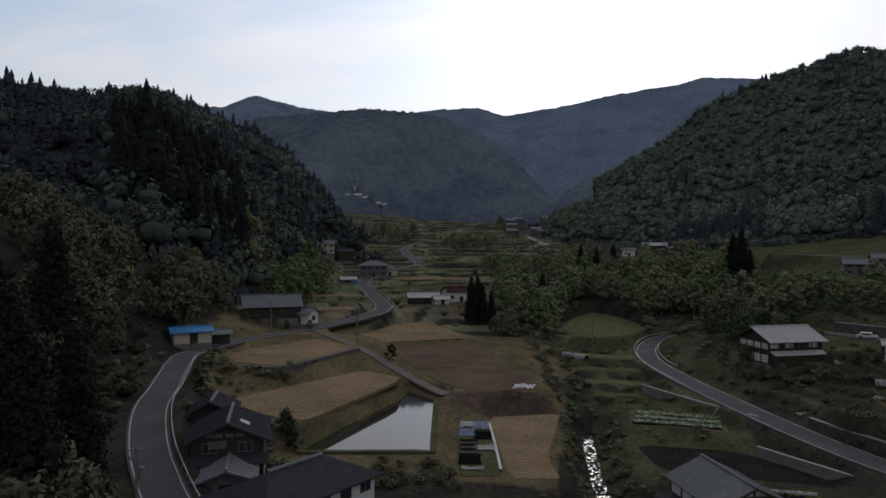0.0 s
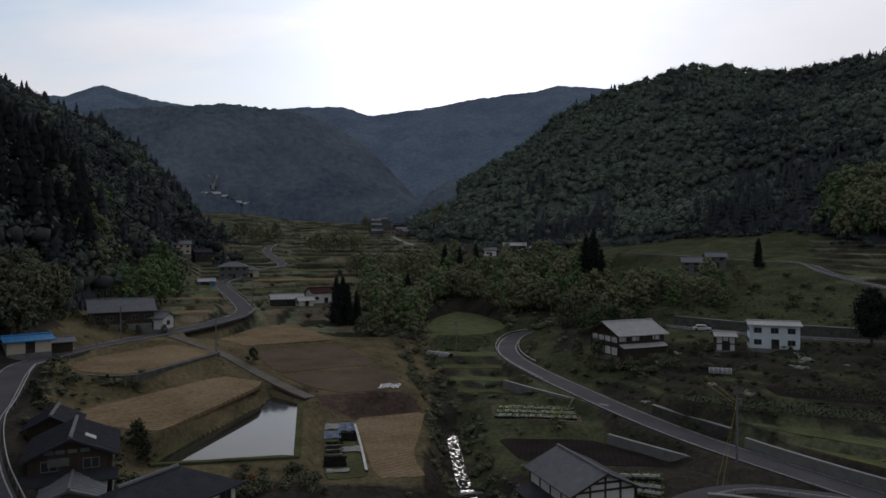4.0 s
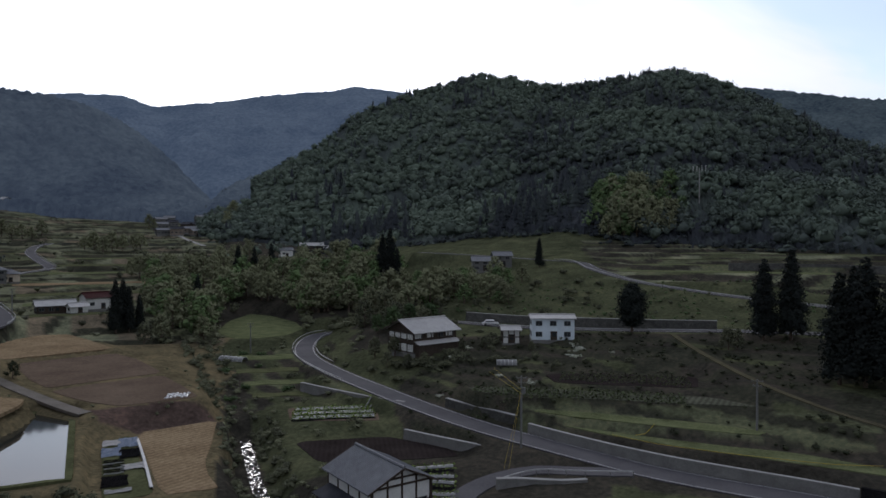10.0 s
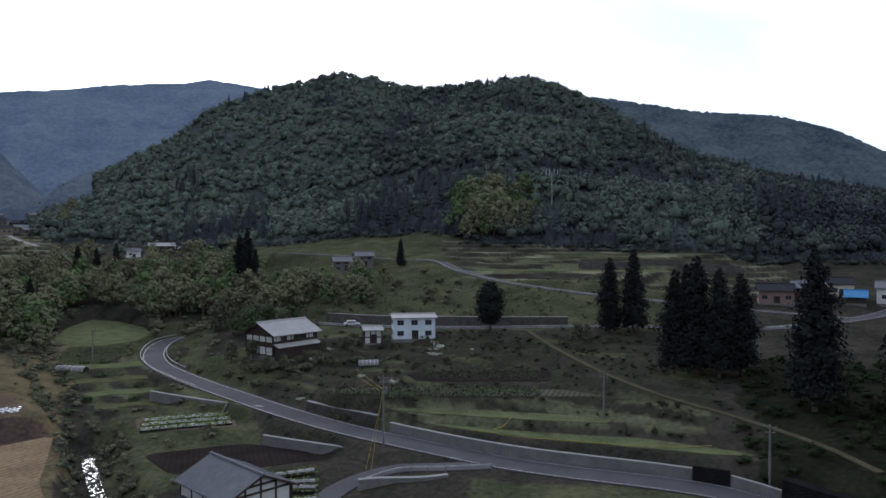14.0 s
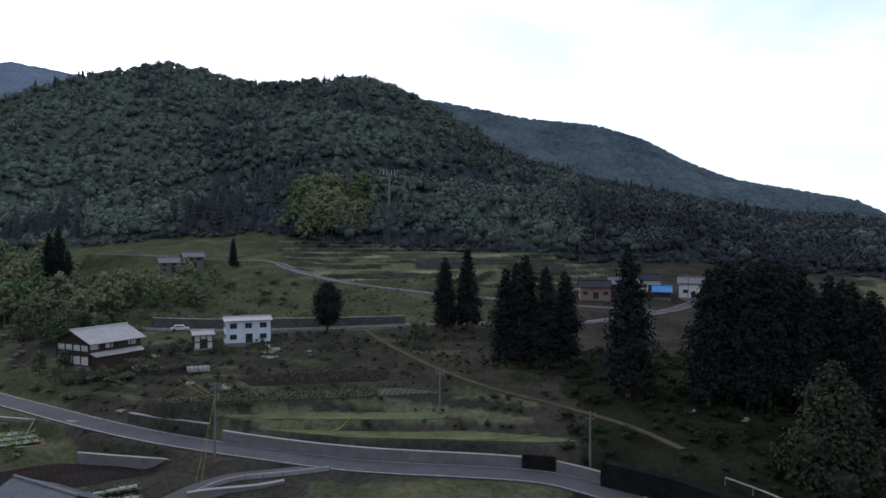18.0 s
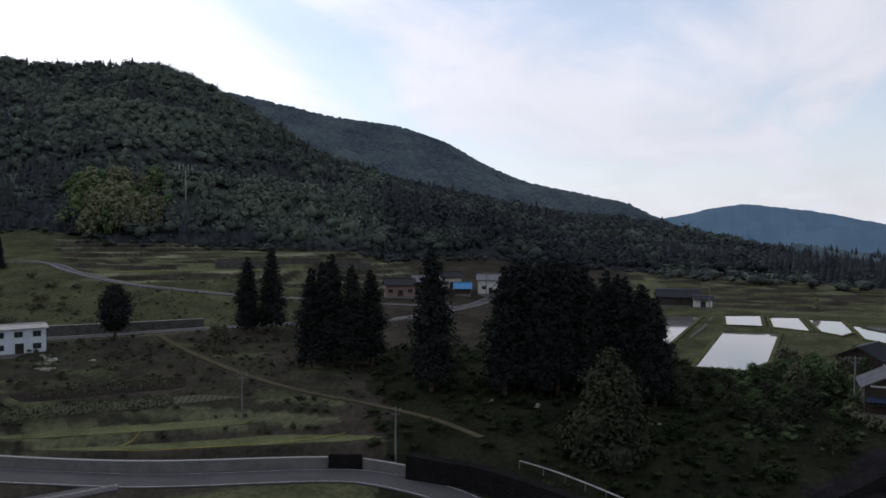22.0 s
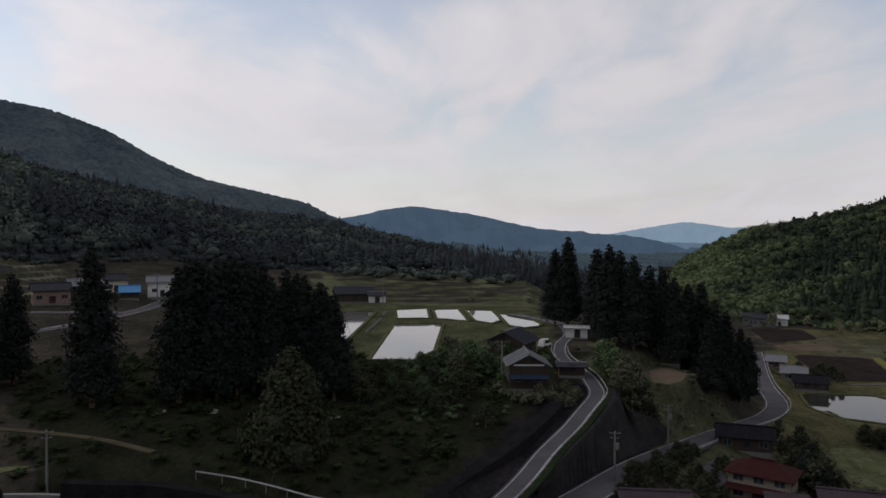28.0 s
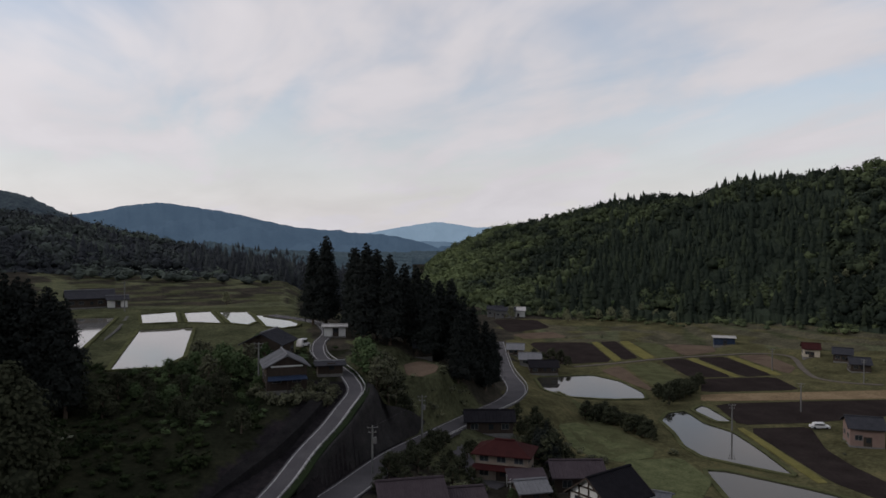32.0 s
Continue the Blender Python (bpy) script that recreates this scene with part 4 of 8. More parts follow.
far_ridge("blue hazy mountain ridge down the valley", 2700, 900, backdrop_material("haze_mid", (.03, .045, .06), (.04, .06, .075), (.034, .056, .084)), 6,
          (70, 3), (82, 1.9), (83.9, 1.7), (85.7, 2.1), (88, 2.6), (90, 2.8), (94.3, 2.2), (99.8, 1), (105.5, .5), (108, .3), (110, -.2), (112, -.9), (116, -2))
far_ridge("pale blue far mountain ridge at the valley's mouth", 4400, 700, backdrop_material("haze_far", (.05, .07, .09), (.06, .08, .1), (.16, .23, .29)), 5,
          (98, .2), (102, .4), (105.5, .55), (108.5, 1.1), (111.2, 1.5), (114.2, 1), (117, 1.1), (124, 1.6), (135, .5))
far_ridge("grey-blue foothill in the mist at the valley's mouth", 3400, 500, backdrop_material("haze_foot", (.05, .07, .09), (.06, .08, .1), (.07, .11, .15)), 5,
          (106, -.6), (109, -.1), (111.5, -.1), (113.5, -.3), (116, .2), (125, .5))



# clearings with houses at the valley's head
HEAD_HOUSES = ((-7.7, 878, 9), (-6.9, 884, 12), (-6.2, 880, 9), (-5.3, 872, 10), (-4.6, 868, 8))


def far_canopy(label, a0, a1, r0, r1, mat, da=.11, dr=4.0, wooded=True):
    """The closed canopy of a far wooded hill: an uneven skin of crowns over the slope."""
    g = np.random.default_rng(int(r1))
    A, R = np.meshgrid(np.arange(a0, a1, da), np.arange(r0, r1, dr), indexing="ij")
    A = A + g.uniform(-.3, .3, A.shape) * da
    R = R + g.uniform(-.3, .3, R.shape) * dr
    x, y = R * np.sin(np.radians(A)), R * np.cos(np.radians(A))
    z, w, free, _ = ground_z(x.ravel(), y.ravel())
    z, w = z.reshape(A.shape), w.reshape(A.shape)
    edge = np.clip((R - r0) / 25, 0, 1)
    z = np.where(w > 0, z + (14.0 + 2.6 * rough(x, y, 14, 3) + 2.0 * rough(x, y, 7, 9) + g.uniform(-1.3, 1.3, A.shape)) * edge - 1.5, z - 4) if wooded else z + (14.0 + 2.6 * rough(x, y, 14, 3) + 2.0 * rough(x, y, 7, 9) + g.uniform(-1.3, 1.3, A.shape)) * edge - 1.5
    for ha, hr, hs in [(*h[:2], 17) for h in HEAD_HOUSES] + [(-7.1, 906, 9), (-7.1, 916, 9), (-7.4, 930, 8), (-6.8, 930, 8)]:
        hx, hy = xy(ha, hr)
        z = z - 15 * np.clip((hs - np.hypot(x - hx, y - hy)) / 6, 0, 1)
    idx = np.arange(A.size).reshape(A.shape)
    f = np.stack([idx[:-1, :-1], idx[:-1, 1:], idx[1:, 1:], idx[1:, :-1]], -1).reshape(-1, 4)[:, ::-1]
    ob = mesh_object("backdrop", np.stack([x, y, z], -1).reshape(-1, 3), f, [mat])
    tagged(ob, label, "forest", kind="structure")


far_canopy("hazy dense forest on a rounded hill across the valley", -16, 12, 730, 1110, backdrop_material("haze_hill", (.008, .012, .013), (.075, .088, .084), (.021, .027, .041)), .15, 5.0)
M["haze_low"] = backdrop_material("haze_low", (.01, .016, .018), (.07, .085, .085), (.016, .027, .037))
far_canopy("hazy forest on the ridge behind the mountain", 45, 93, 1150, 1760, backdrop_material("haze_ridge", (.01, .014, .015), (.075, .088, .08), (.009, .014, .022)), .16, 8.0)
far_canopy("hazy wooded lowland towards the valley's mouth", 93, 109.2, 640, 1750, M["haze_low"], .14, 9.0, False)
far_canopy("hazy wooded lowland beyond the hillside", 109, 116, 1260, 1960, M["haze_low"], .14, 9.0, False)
# ---- vegetation ----


def foliage_material(name, dark, light, rough_=0.65, flick=0.35):
    """Leaves whose shade varies from tree to tree (attribute tone) and from leaf clump to leaf clump."""
    mt = bpy.data.materials.new(name)
    mt.use_nodes = True
    nt = mt.node_tree
    N, L = nt.nodes.new, nt.links.new
    b = nt.nodes["Principled BSDF"]
    b.inputs["Roughness"].default_value = rough_
    b.inputs["Specular IOR Level"].default_value = 0.03
    at, ge, oi = N("ShaderNodeAttribute"), N("ShaderNodeNewGeometry"), N("ShaderNodeObjectInfo")
    at.attribute_name = "tone"
    m1 = N("ShaderNodeMath")
    m1.operation = "MULTIPLY_ADD"
    L(ge.outputs["Random Per Island"], m1.inputs[0])
    m1.inputs[1].default_value = flick
    L(at.outputs["Fac"], m1.inputs[2])
    m2 = N("ShaderNodeMath")
    m2.operation = "MULTIPLY_ADD"
    m2.use_clamp = True
    L(oi.outputs["Random"], m2.inputs[0])
    m2.inputs[1].default_value = 0.3
    L(m1.outputs[0], m2.inputs[2])
    mix = N("ShaderNodeMix")
    mix.data_type = "RGBA"
    L(m2.outputs[0], mix.inputs["Factor"])
    mix.inputs["A"].default_value, mix.inputs["B"].default_value = (*dark, 1), (*light, 1)
    L(mix.outputs["Result"], b.inputs["Base Color"])
    return mt


# The dark end is raised and blued to hold distance haze in the leaves.
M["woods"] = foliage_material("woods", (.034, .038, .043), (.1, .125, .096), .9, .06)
# Sunlit copy of the woods: warm light is put into its leaf colour.
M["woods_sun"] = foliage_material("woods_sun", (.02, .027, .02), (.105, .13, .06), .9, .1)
# Darker foliage with the steep bank's deep shade put into its colour.
M["crown_dark"] = foliage_material("crown_dark", (.01, .015, .008), (.028, .038, .015), .9, .2)
M["crown_green"] = foliage_material("crown_green", (.047, .049, .034), (.15, .156, .09), .85, .1)
M["crown_light"] = foliage_material("crown_light", (.035, .052, .025), (.096, .136, .058), .85, .1)
M["crown_cedar"] = foliage_material("crown_cedar", (.0145, .017, .016), (.0215, .025, .021), 0.9, .07)
M["crown_hinoki"] = foliage_material("crown_hinoki", (.022, .025, .016), (.054, .059, .034), .9, .1)
M["blossom"] = foliage_material("blossom", (.14, .16, .1), (.6, .6, .52))
M["maple"] = foliage_material("maple", (.09, .025, .01), (.22, .09, .03))

rng = np.random.default_rng(11)


def ico(sub):
    bm = bmesh.new()
    bmesh.ops.create_icosphere(bm, subdivisions=sub, radius=1)
    v = np.array([q.co[:] for q in bm.verts])
    f = np.array([[q.index for q in t.verts] for t in bm.faces])
    bm.free()
    return v, f


ICO1 = ico(1)


def cards(points, normals, size, g, flat=0.5):
    """Small leaf-clump faces at points, roughly facing along normals."""
    n = len(points)
    nn = normals + g.normal(0, flat, (n, 3))
    nn /= np.linalg.norm(nn, axis=1)[:, None] + 1e-9
    u = np.cross(nn, g.normal(0, 1, (n, 3)))
    u /= np.linalg.norm(u, axis=1)[:, None] + 1e-9
    w = np.cross(nn, u)
    s = size * g.uniform(.55, 1.25, (n, 1))
    asp = g.uniform(.5, .9, (n, 1))
    quad = np.stack([points - u * s, points - w * s * asp, points + u * s, points + w * s * asp], 1)
    v = quad.reshape(-1, 3)
    k = np.arange(n)[:, None] * 4
    f = np.concatenate([k + [0, 1, 2], k + [0, 2, 3]])
    return v, f


def join(parts):
    vs, fs, o = [], [], 0
    for v, f in parts:
        vs.append(v)
        fs.append(np.asarray(f) + o)
        o += len(v)
    return np.vstack(vs), np.vstack(fs)


def far_broadleaf(seed, core, n, leaf=.2, lobes=7, fill=(.7, 1.0)):
    g = np.random.default_rng(seed)
    v, f = core
    lump = v * g.uniform(*fill, (len(v), 1)) * [1, 1, .85]
    th, ph = g.uniform(0, 2 * math.pi, lobes), np.arccos(g.uniform(-.2, 1, lobes))
    c = np.stack([np.sin(ph) * np.cos(th), np.sin(ph) * np.sin(th), np.cos(ph) * .9], 1) * .62
    d = g.normal(0, 1, (n, 3))
    d[:, 2] = np.abs(d[:, 2]) * 1.1 - .25
    d /= np.linalg.norm(d, axis=1)[:, None]
    p = c[g.integers(0, lobes, n)] + d * g.uniform(.28, .5, (n, 1))
    cv, cf = cards(p, d + [0, 0, .3], leaf, g, .28)
    v, f = join([(lump, f), (cv, cf)])
    return v * [.5, .5, .5] + [0, 0, .52], f


def far_conifer(seed, layers=6, spikes=7):
    g = np.random.default_rng(seed)
    parts = []
    for k in range(layers):
        z0, z1 = .12 + .8 * k / layers, .12 + .8 * (k + 1.9) / layers
        rad = .3 * (1 - .82 * k / layers)
        m = spikes * 2
        th = np.linspace(0, 2 * math.pi, m, endpoint=False) + g.uniform(0, 1)
        rr = rad * np.where(np.arange(m) % 2, .55, 1) * g.uniform(.75, 1.2, m)
        ring = np.stack([rr * np.cos(th), rr * np.sin(th), z0 + g.uniform(-.02, .03, m)], 1)
        v = np.vstack([ring, [[g.uniform(-.01, .01), g.uniform(-.01, .01), min(z1, 1.0)]]])
        parts.append((v, np.array([[i, (i + 1) % m, m] for i in range(m)])))
    return join(parts)


FAR_BROAD = [far_broadleaf(s, ICO1, 44, .165, 9, (.35, .7)) for s in range(7)]
BRUSH = [far_broadleaf(70 + s, ICO1, 46, .15, 9, (.45, .75)) for s in range(6)]
FAR_BROAD_LOW = [far_broadleaf(20 + s, ICO1, 26, .2, 7, (.45, .8)) for s in range(6)]
FAR_CONIFER = [far_conifer(40 + s) for s in range(4)]
FAR_CONIFER_LOW = [far_conifer(50 + s, 4, 5) for s in range(3)]


def plant(name, label, x, y, z, size, tall, tone, kinds, templates, mat, soft=False):
    """Many trees joined into one wood."""
    vs, fs, ts, o = [], [], [], 0
    for k, (v, f) in enumerate(templates):
        m = kinds == k
        n = int(m.sum())
        if not n:
            continue
        th = rng.uniform(0, 2 * math.pi, n)
        c, s = np.cos(th)[:, None], np.sin(th)[:, None]
        w, h = size[m][:, None], tall[m][:, None]
        X = (v[None, :, 0] * c - v[None, :, 1] * s) * w + x[m][:, None]
        Y = (v[None, :, 0] * s + v[None, :, 1] * c) * w + y[m][:, None]
        Z = v[None, :, 2] * h + z[m][:, None]
        vs.append(np.stack([X, Y, Z], -1).reshape(-1, 3))
        fs.append((f[None] + (np.arange(n) * len(v))[:, None, None]).reshape(-1, 3) + o)
        ts.append(np.repeat(tone[m], len(v)))
        o += n * len(v)
    ob = mesh_object(name, np.vstack(vs), np.vstack(fs), [M[mat]], smooth=soft)
    at = ob.data.attributes.new("tone", "FLOAT", "POINT")
    at.data.foreach_set("value", np.concatenate(ts).astype(np.float32))
    return tagged(ob, label, "forest", kind="stuff")


def wood(name, label, a0, a1, r0, r1, spacing, size, conifer=0.35, far=False, light=0.0, any_ground=False, keep=None, mat="woods"):
    """Trees at random over a sector, where the ground is wooded."""
    area = .5 * radians(a1 - a0) * (r1 ** 2 - r0 ** 2)
    n = int(area / spacing ** 2)
    a = rng.uniform(a0, a1, n)
    r = np.sqrt(rng.uniform(r0 ** 2, r1 ** 2, n))
    x, y = r * np.sin(np.radians(a)), r * np.cos(np.radians(a))
    z, w, free, _ = ground_z(x, y)
    ok = (free > 5) & ((w > 0) | any_ground)
    if keep is not None:
        ok &= keep(a, r)
    for foot, crest, back, ba, be in RIDGES:
        ok &= (a > 106) | ~((np.interp(a, ba, be, left=-20, right=-20) > -6) & (r > np.interp(a, *crest) * 1.06) & (r < np.interp(a, *crest) * 1.35) & (w > 0) & (z < EYE_Z + np.interp(a, *crest) * np.tan(np.radians(np.interp(a, ba, be, left=-20, right=-20))) - 25))
    x, y, z, a, r = x[ok], y[ok], z[ok], a[ok], r[ok]
    n = len(x)
    patch = rough(x, y, 110, 6) * .5 + rough(x, y, 45, 16) * .35 + rng.uniform(-.35, .35, n)
    con = patch < (conifer(a, r) if callable(conifer) else conifer) - .5
    low = (r > 430) | far
    b0, b1, c0, c1 = len(FAR_BROAD), len(FAR_BROAD_LOW), len(FAR_CONIFER), len(FAR_CONIFER_LOW)
    kinds = np.where(con, np.where(low, b0 + b1 + c0 + rng.integers(0, c1, n), b0 + b1 + rng.integers(0, c0, n)), np.where(low, b0 + rng.integers(0, b1, n), rng.integers(0, b0, n)))
    wd = size * rng.choice([.75, .9, 1, 1.1, 1.25], n) * rng.uniform(.85, 1.15, n)
    tall = np.where(con, wd * rng.uniform(1.2, 1.75, n), wd * rng.uniform(.85, 1.25, n))
    tone = np.where(con, rng.uniform(-.35, .0, n), np.clip(rough(x, y, 150, 2) * .6 + rough(x, y, 50, 7) * .4 + rng.uniform(.02, .46, n) + (light(a, r) if callable(light) else light), -.3, .85))
    wd = np.where(con, wd * 1.15, wd)
    plant(name, label, x, y, z - .06 * tall, wd, tall, tone, kinds, FAR_BROAD + FAR_BROAD_LOW + FAR_CONIFER + FAR_CONIFER_LOW, mat, True)
    return n


def canopy_skin(label, a0, a1, r0, r1, mat, conifer, light):
    """The closed lower canopy between the crowns of a wooded slope, ragged with twigs and gaps."""
    A, R = np.meshgrid(np.arange(a0, a1, .2), np.arange(r0, r1, 4.0), indexing="ij")
    A = A + rng.uniform(-.08, .08, A.shape)
    R = R + rng.uniform(-1.4, 1.4, R.shape)
    x, y = R * np.sin(np.radians(A)), R * np.cos(np.radians(A))
    z, w, free, _ = ground_z(x.ravel(), y.ravel())
    patch = (rough(x, y, 110, 6) * .5 + rough(x, y, 45, 16) * .35).ravel()
    con = np.clip(((conifer(A, R).ravel() if callable(conifer) else conifer) - .5 - patch) / .2 + .5, 0, 1)
    z = z + np.where((w > 0) & (free > 7), 1.2 + 2.6 * con + rough(x, y, 15, 3).ravel() * .8 + rng.uniform(-1.3, 1.3, z.shape), -3)
    tone = np.clip((rough(x, y, 150, 2) * .55 + rough(x, y, 50, 7) * .25).ravel() + (light(A, R).ravel() if callable(light) else light) + rng.uniform(-.12, .1, z.shape), -.3, .7) * (1 - con) - .3 * con
    idx = np.arange(A.size).reshape(A.shape)
    f = np.stack([idx[:-1, :-1], idx[:-1, 1:], idx[1:, 1:], idx[1:, :-1]], -1).reshape(-1, 4)[:, ::-1]
    ob = mesh_object("lower_canopy", np.stack([x.ravel(), y.ravel(), z], -1), f, [M[mat]], smooth=False)
    at = ob.data.attributes.new("tone", "FLOAT", "POINT")
    at.data.foreach_set("value", tone.astype(np.float32))
    tagged(ob, label, "forest", kind="stuff")


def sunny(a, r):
    # Puts the haze's glow near the sun into the crown tone, by bearing.
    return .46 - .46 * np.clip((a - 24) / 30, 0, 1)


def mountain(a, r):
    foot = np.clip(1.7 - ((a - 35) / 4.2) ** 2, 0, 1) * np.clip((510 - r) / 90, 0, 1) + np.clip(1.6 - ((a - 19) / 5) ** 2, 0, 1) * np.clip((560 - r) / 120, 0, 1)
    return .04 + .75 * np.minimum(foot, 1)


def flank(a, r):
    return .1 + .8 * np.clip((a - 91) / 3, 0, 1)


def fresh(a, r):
    # Lighter at lower bearings: fresh leaves, with sunlight and haze in the tone.
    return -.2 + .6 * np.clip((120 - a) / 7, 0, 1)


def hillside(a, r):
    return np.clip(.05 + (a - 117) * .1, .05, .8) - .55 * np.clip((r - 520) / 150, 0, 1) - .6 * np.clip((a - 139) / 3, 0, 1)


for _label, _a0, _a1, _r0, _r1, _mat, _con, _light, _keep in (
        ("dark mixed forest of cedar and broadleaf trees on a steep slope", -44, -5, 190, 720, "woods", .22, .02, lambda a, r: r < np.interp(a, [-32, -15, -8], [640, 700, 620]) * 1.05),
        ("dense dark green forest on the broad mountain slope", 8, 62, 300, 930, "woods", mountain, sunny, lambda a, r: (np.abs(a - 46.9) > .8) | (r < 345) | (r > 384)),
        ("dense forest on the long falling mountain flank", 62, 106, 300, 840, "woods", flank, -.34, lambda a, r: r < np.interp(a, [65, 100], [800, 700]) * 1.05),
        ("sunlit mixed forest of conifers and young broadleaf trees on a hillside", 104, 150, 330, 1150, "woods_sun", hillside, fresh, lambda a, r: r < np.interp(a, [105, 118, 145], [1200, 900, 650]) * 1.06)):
    # The skin's lower tone paints the shade between the crowns.
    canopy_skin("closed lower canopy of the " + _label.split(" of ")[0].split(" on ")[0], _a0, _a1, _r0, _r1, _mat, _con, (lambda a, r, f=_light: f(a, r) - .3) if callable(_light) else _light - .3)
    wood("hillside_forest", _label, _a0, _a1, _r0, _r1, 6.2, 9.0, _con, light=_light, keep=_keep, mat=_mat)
wood("hillside_forest", "dark cedar plantation on the spur above the village lane", -25, -15.6, 225, 335, 5.2, 11, 2.0, mat="crown_cedar")
wood("hillside_forest", "dark line of conifers closing the hilltop fields", 92.5, 109, 405, 540, 5.4, 6.6, .95, any_ground=True, light=-.2)

# near trees


def tube(bm, pts, radii, sides=7):
    rings = []
    for k, (p, rad) in enumerate(zip(pts, radii)):
        d = Vector(pts[min(k + 1, len(pts) - 1)]) - Vector(pts[max(k - 1, 0)])
        q = d.to_track_quat("Z", "Y")
        rings.append([bm.verts.new(Vector(p) + q @ Vector((rad * math.cos(2 * math.pi * j / sides), rad * math.sin(2 * math.pi * j / sides), 0))) for j in range(sides)])
    for a, b in zip(rings[:-1], rings[1:]):
        for j in range(sides):
            bm.faces.new((a[j], a[(j + 1) % sides], b[(j + 1) % sides], b[j]))
    bm.faces.new(rings[0][::-1])
    bm.faces.new(rings[-1])


def mesh_of(name, bm, *mats):
    me = bpy.data.meshes.new(name)
    bm.to_mesh(me)
    bm.free()
    for mt in mats:
        me.materials.append(M[mt] if isinstance(mt, str) else mt)
    return me


def crown_mesh(name, clumps, per, leaf, mat, seed, core=.8):
    """clumps: centres and radii. Each has a dark lumpy core and many leaf faces round it; tone puts inner shade into
    the core and skylight on upper leaves.
    """
    g = np.random.default_rng(seed)
    parts, tones = [], []
    for c, rad in clumps:
        v, f = ICO1
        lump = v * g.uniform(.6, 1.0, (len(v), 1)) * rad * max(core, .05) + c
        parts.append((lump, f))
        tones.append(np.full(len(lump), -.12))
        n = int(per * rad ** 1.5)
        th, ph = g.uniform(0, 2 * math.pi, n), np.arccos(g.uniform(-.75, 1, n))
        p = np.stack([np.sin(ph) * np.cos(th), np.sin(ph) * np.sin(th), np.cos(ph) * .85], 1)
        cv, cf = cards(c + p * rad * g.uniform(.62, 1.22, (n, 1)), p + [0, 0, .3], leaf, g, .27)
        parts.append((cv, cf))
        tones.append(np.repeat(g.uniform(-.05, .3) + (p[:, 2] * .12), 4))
    v, f = join(parts)
    ob = mesh_object(name, v, f, [M[mat]], smooth=False)
    at = ob.data.attributes.new("tone", "FLOAT", "POINT")
    at.data.foreach_set("value", np.concatenate(tones).astype(np.float32))
    return ob


STORE = Matrix.Translation((0, 0, 0))


def make_broadleaf(seed, mat, h=10.0, spread=4.2, label="", clumps_n=20, per=19):
    g = np.random.default_rng(seed)
    root = new("tree")
    bm = bmesh.new()
    tube(bm, [(0, 0, -.6), (.1, 0, h * .2), (.2, .1, h * .42), (.1, .2, h * .7)], [.32, .26, .2, .08])
    cl = []
    for k in range(clumps_n):
        th = k * 2.4 + g.uniform(-.4, .4)
        t = (k + .5) / clumps_n
        rr = spread * (.95 - .75 * t ** 1.6) * g.uniform(.45, 1)
        zz = h * (.22 + .70 * t)
        cl.append((np.array([rr * math.cos(th), rr * math.sin(th), zz]), spread * g.uniform(.26, .42)))
        if k % 3 == 0:
            tube(bm, [(.15, .1, h * (.25 + .3 * t)), (rr * .5 * math.cos(th), rr * .5 * math.sin(th), zz - h * .1), (rr * math.cos(th), rr * math.sin(th), zz)], [.12, .08, .03], 5)
    tr = new("trunk", mesh_of("trunk", bm, "bark"))
    tr.parent = root
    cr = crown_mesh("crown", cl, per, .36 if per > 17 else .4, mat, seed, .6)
    cr.parent = root
    return tagged(root, label, "tree")


def make_cedar(seed, h=22.0, label="", wide=.19, mat="crown_cedar", foot=.13, egg=False):
    g = np.random.default_rng(seed)
    root = new("cedar_tree")
    bm = bmesh.new()
    tube(bm, [(0, 0, -.6), (0, 0, h * .5), (0, 0, h * .97)], [.36, .22, .03])
    tr = new("trunk", mesh_of("trunk", bm, "bark"))
    tr.parent = root
    cl = []
    n = 64
    for k in range(n):
        t = (k + .5) / n
        th = k * 2.4
        rad = h * wide * (math.sin(math.pi * (.1 + .86 * t)) ** .75 if egg else (1 - t) ** .55 * g.uniform(.8, 1.12)) + .25
        zz = h * (foot + (1.0 - foot) * t)
        rr = rad * g.uniform(.2, .62)
        cl.append((np.array([rr * math.cos(th), rr * math.sin(th), zz - .3]), max(.35, rad * g.uniform(.42, .6))))
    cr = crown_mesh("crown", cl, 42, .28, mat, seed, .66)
    cr.parent = root
    return tagged(root, label, "tree")


def make_bush(seed, mat, label, name="shrub"):
    g = np.random.default_rng(seed)
    cl = [(np.array([g.uniform(-.9, .9), g.uniform(-.9, .9), g.uniform(.3, 1.0)]), g.uniform(.4, .75)) for _ in range(7)]
    ob = crown_mesh(name, cl, 64, .17, mat, seed, .6)
    return tagged(ob, label, "shrub")


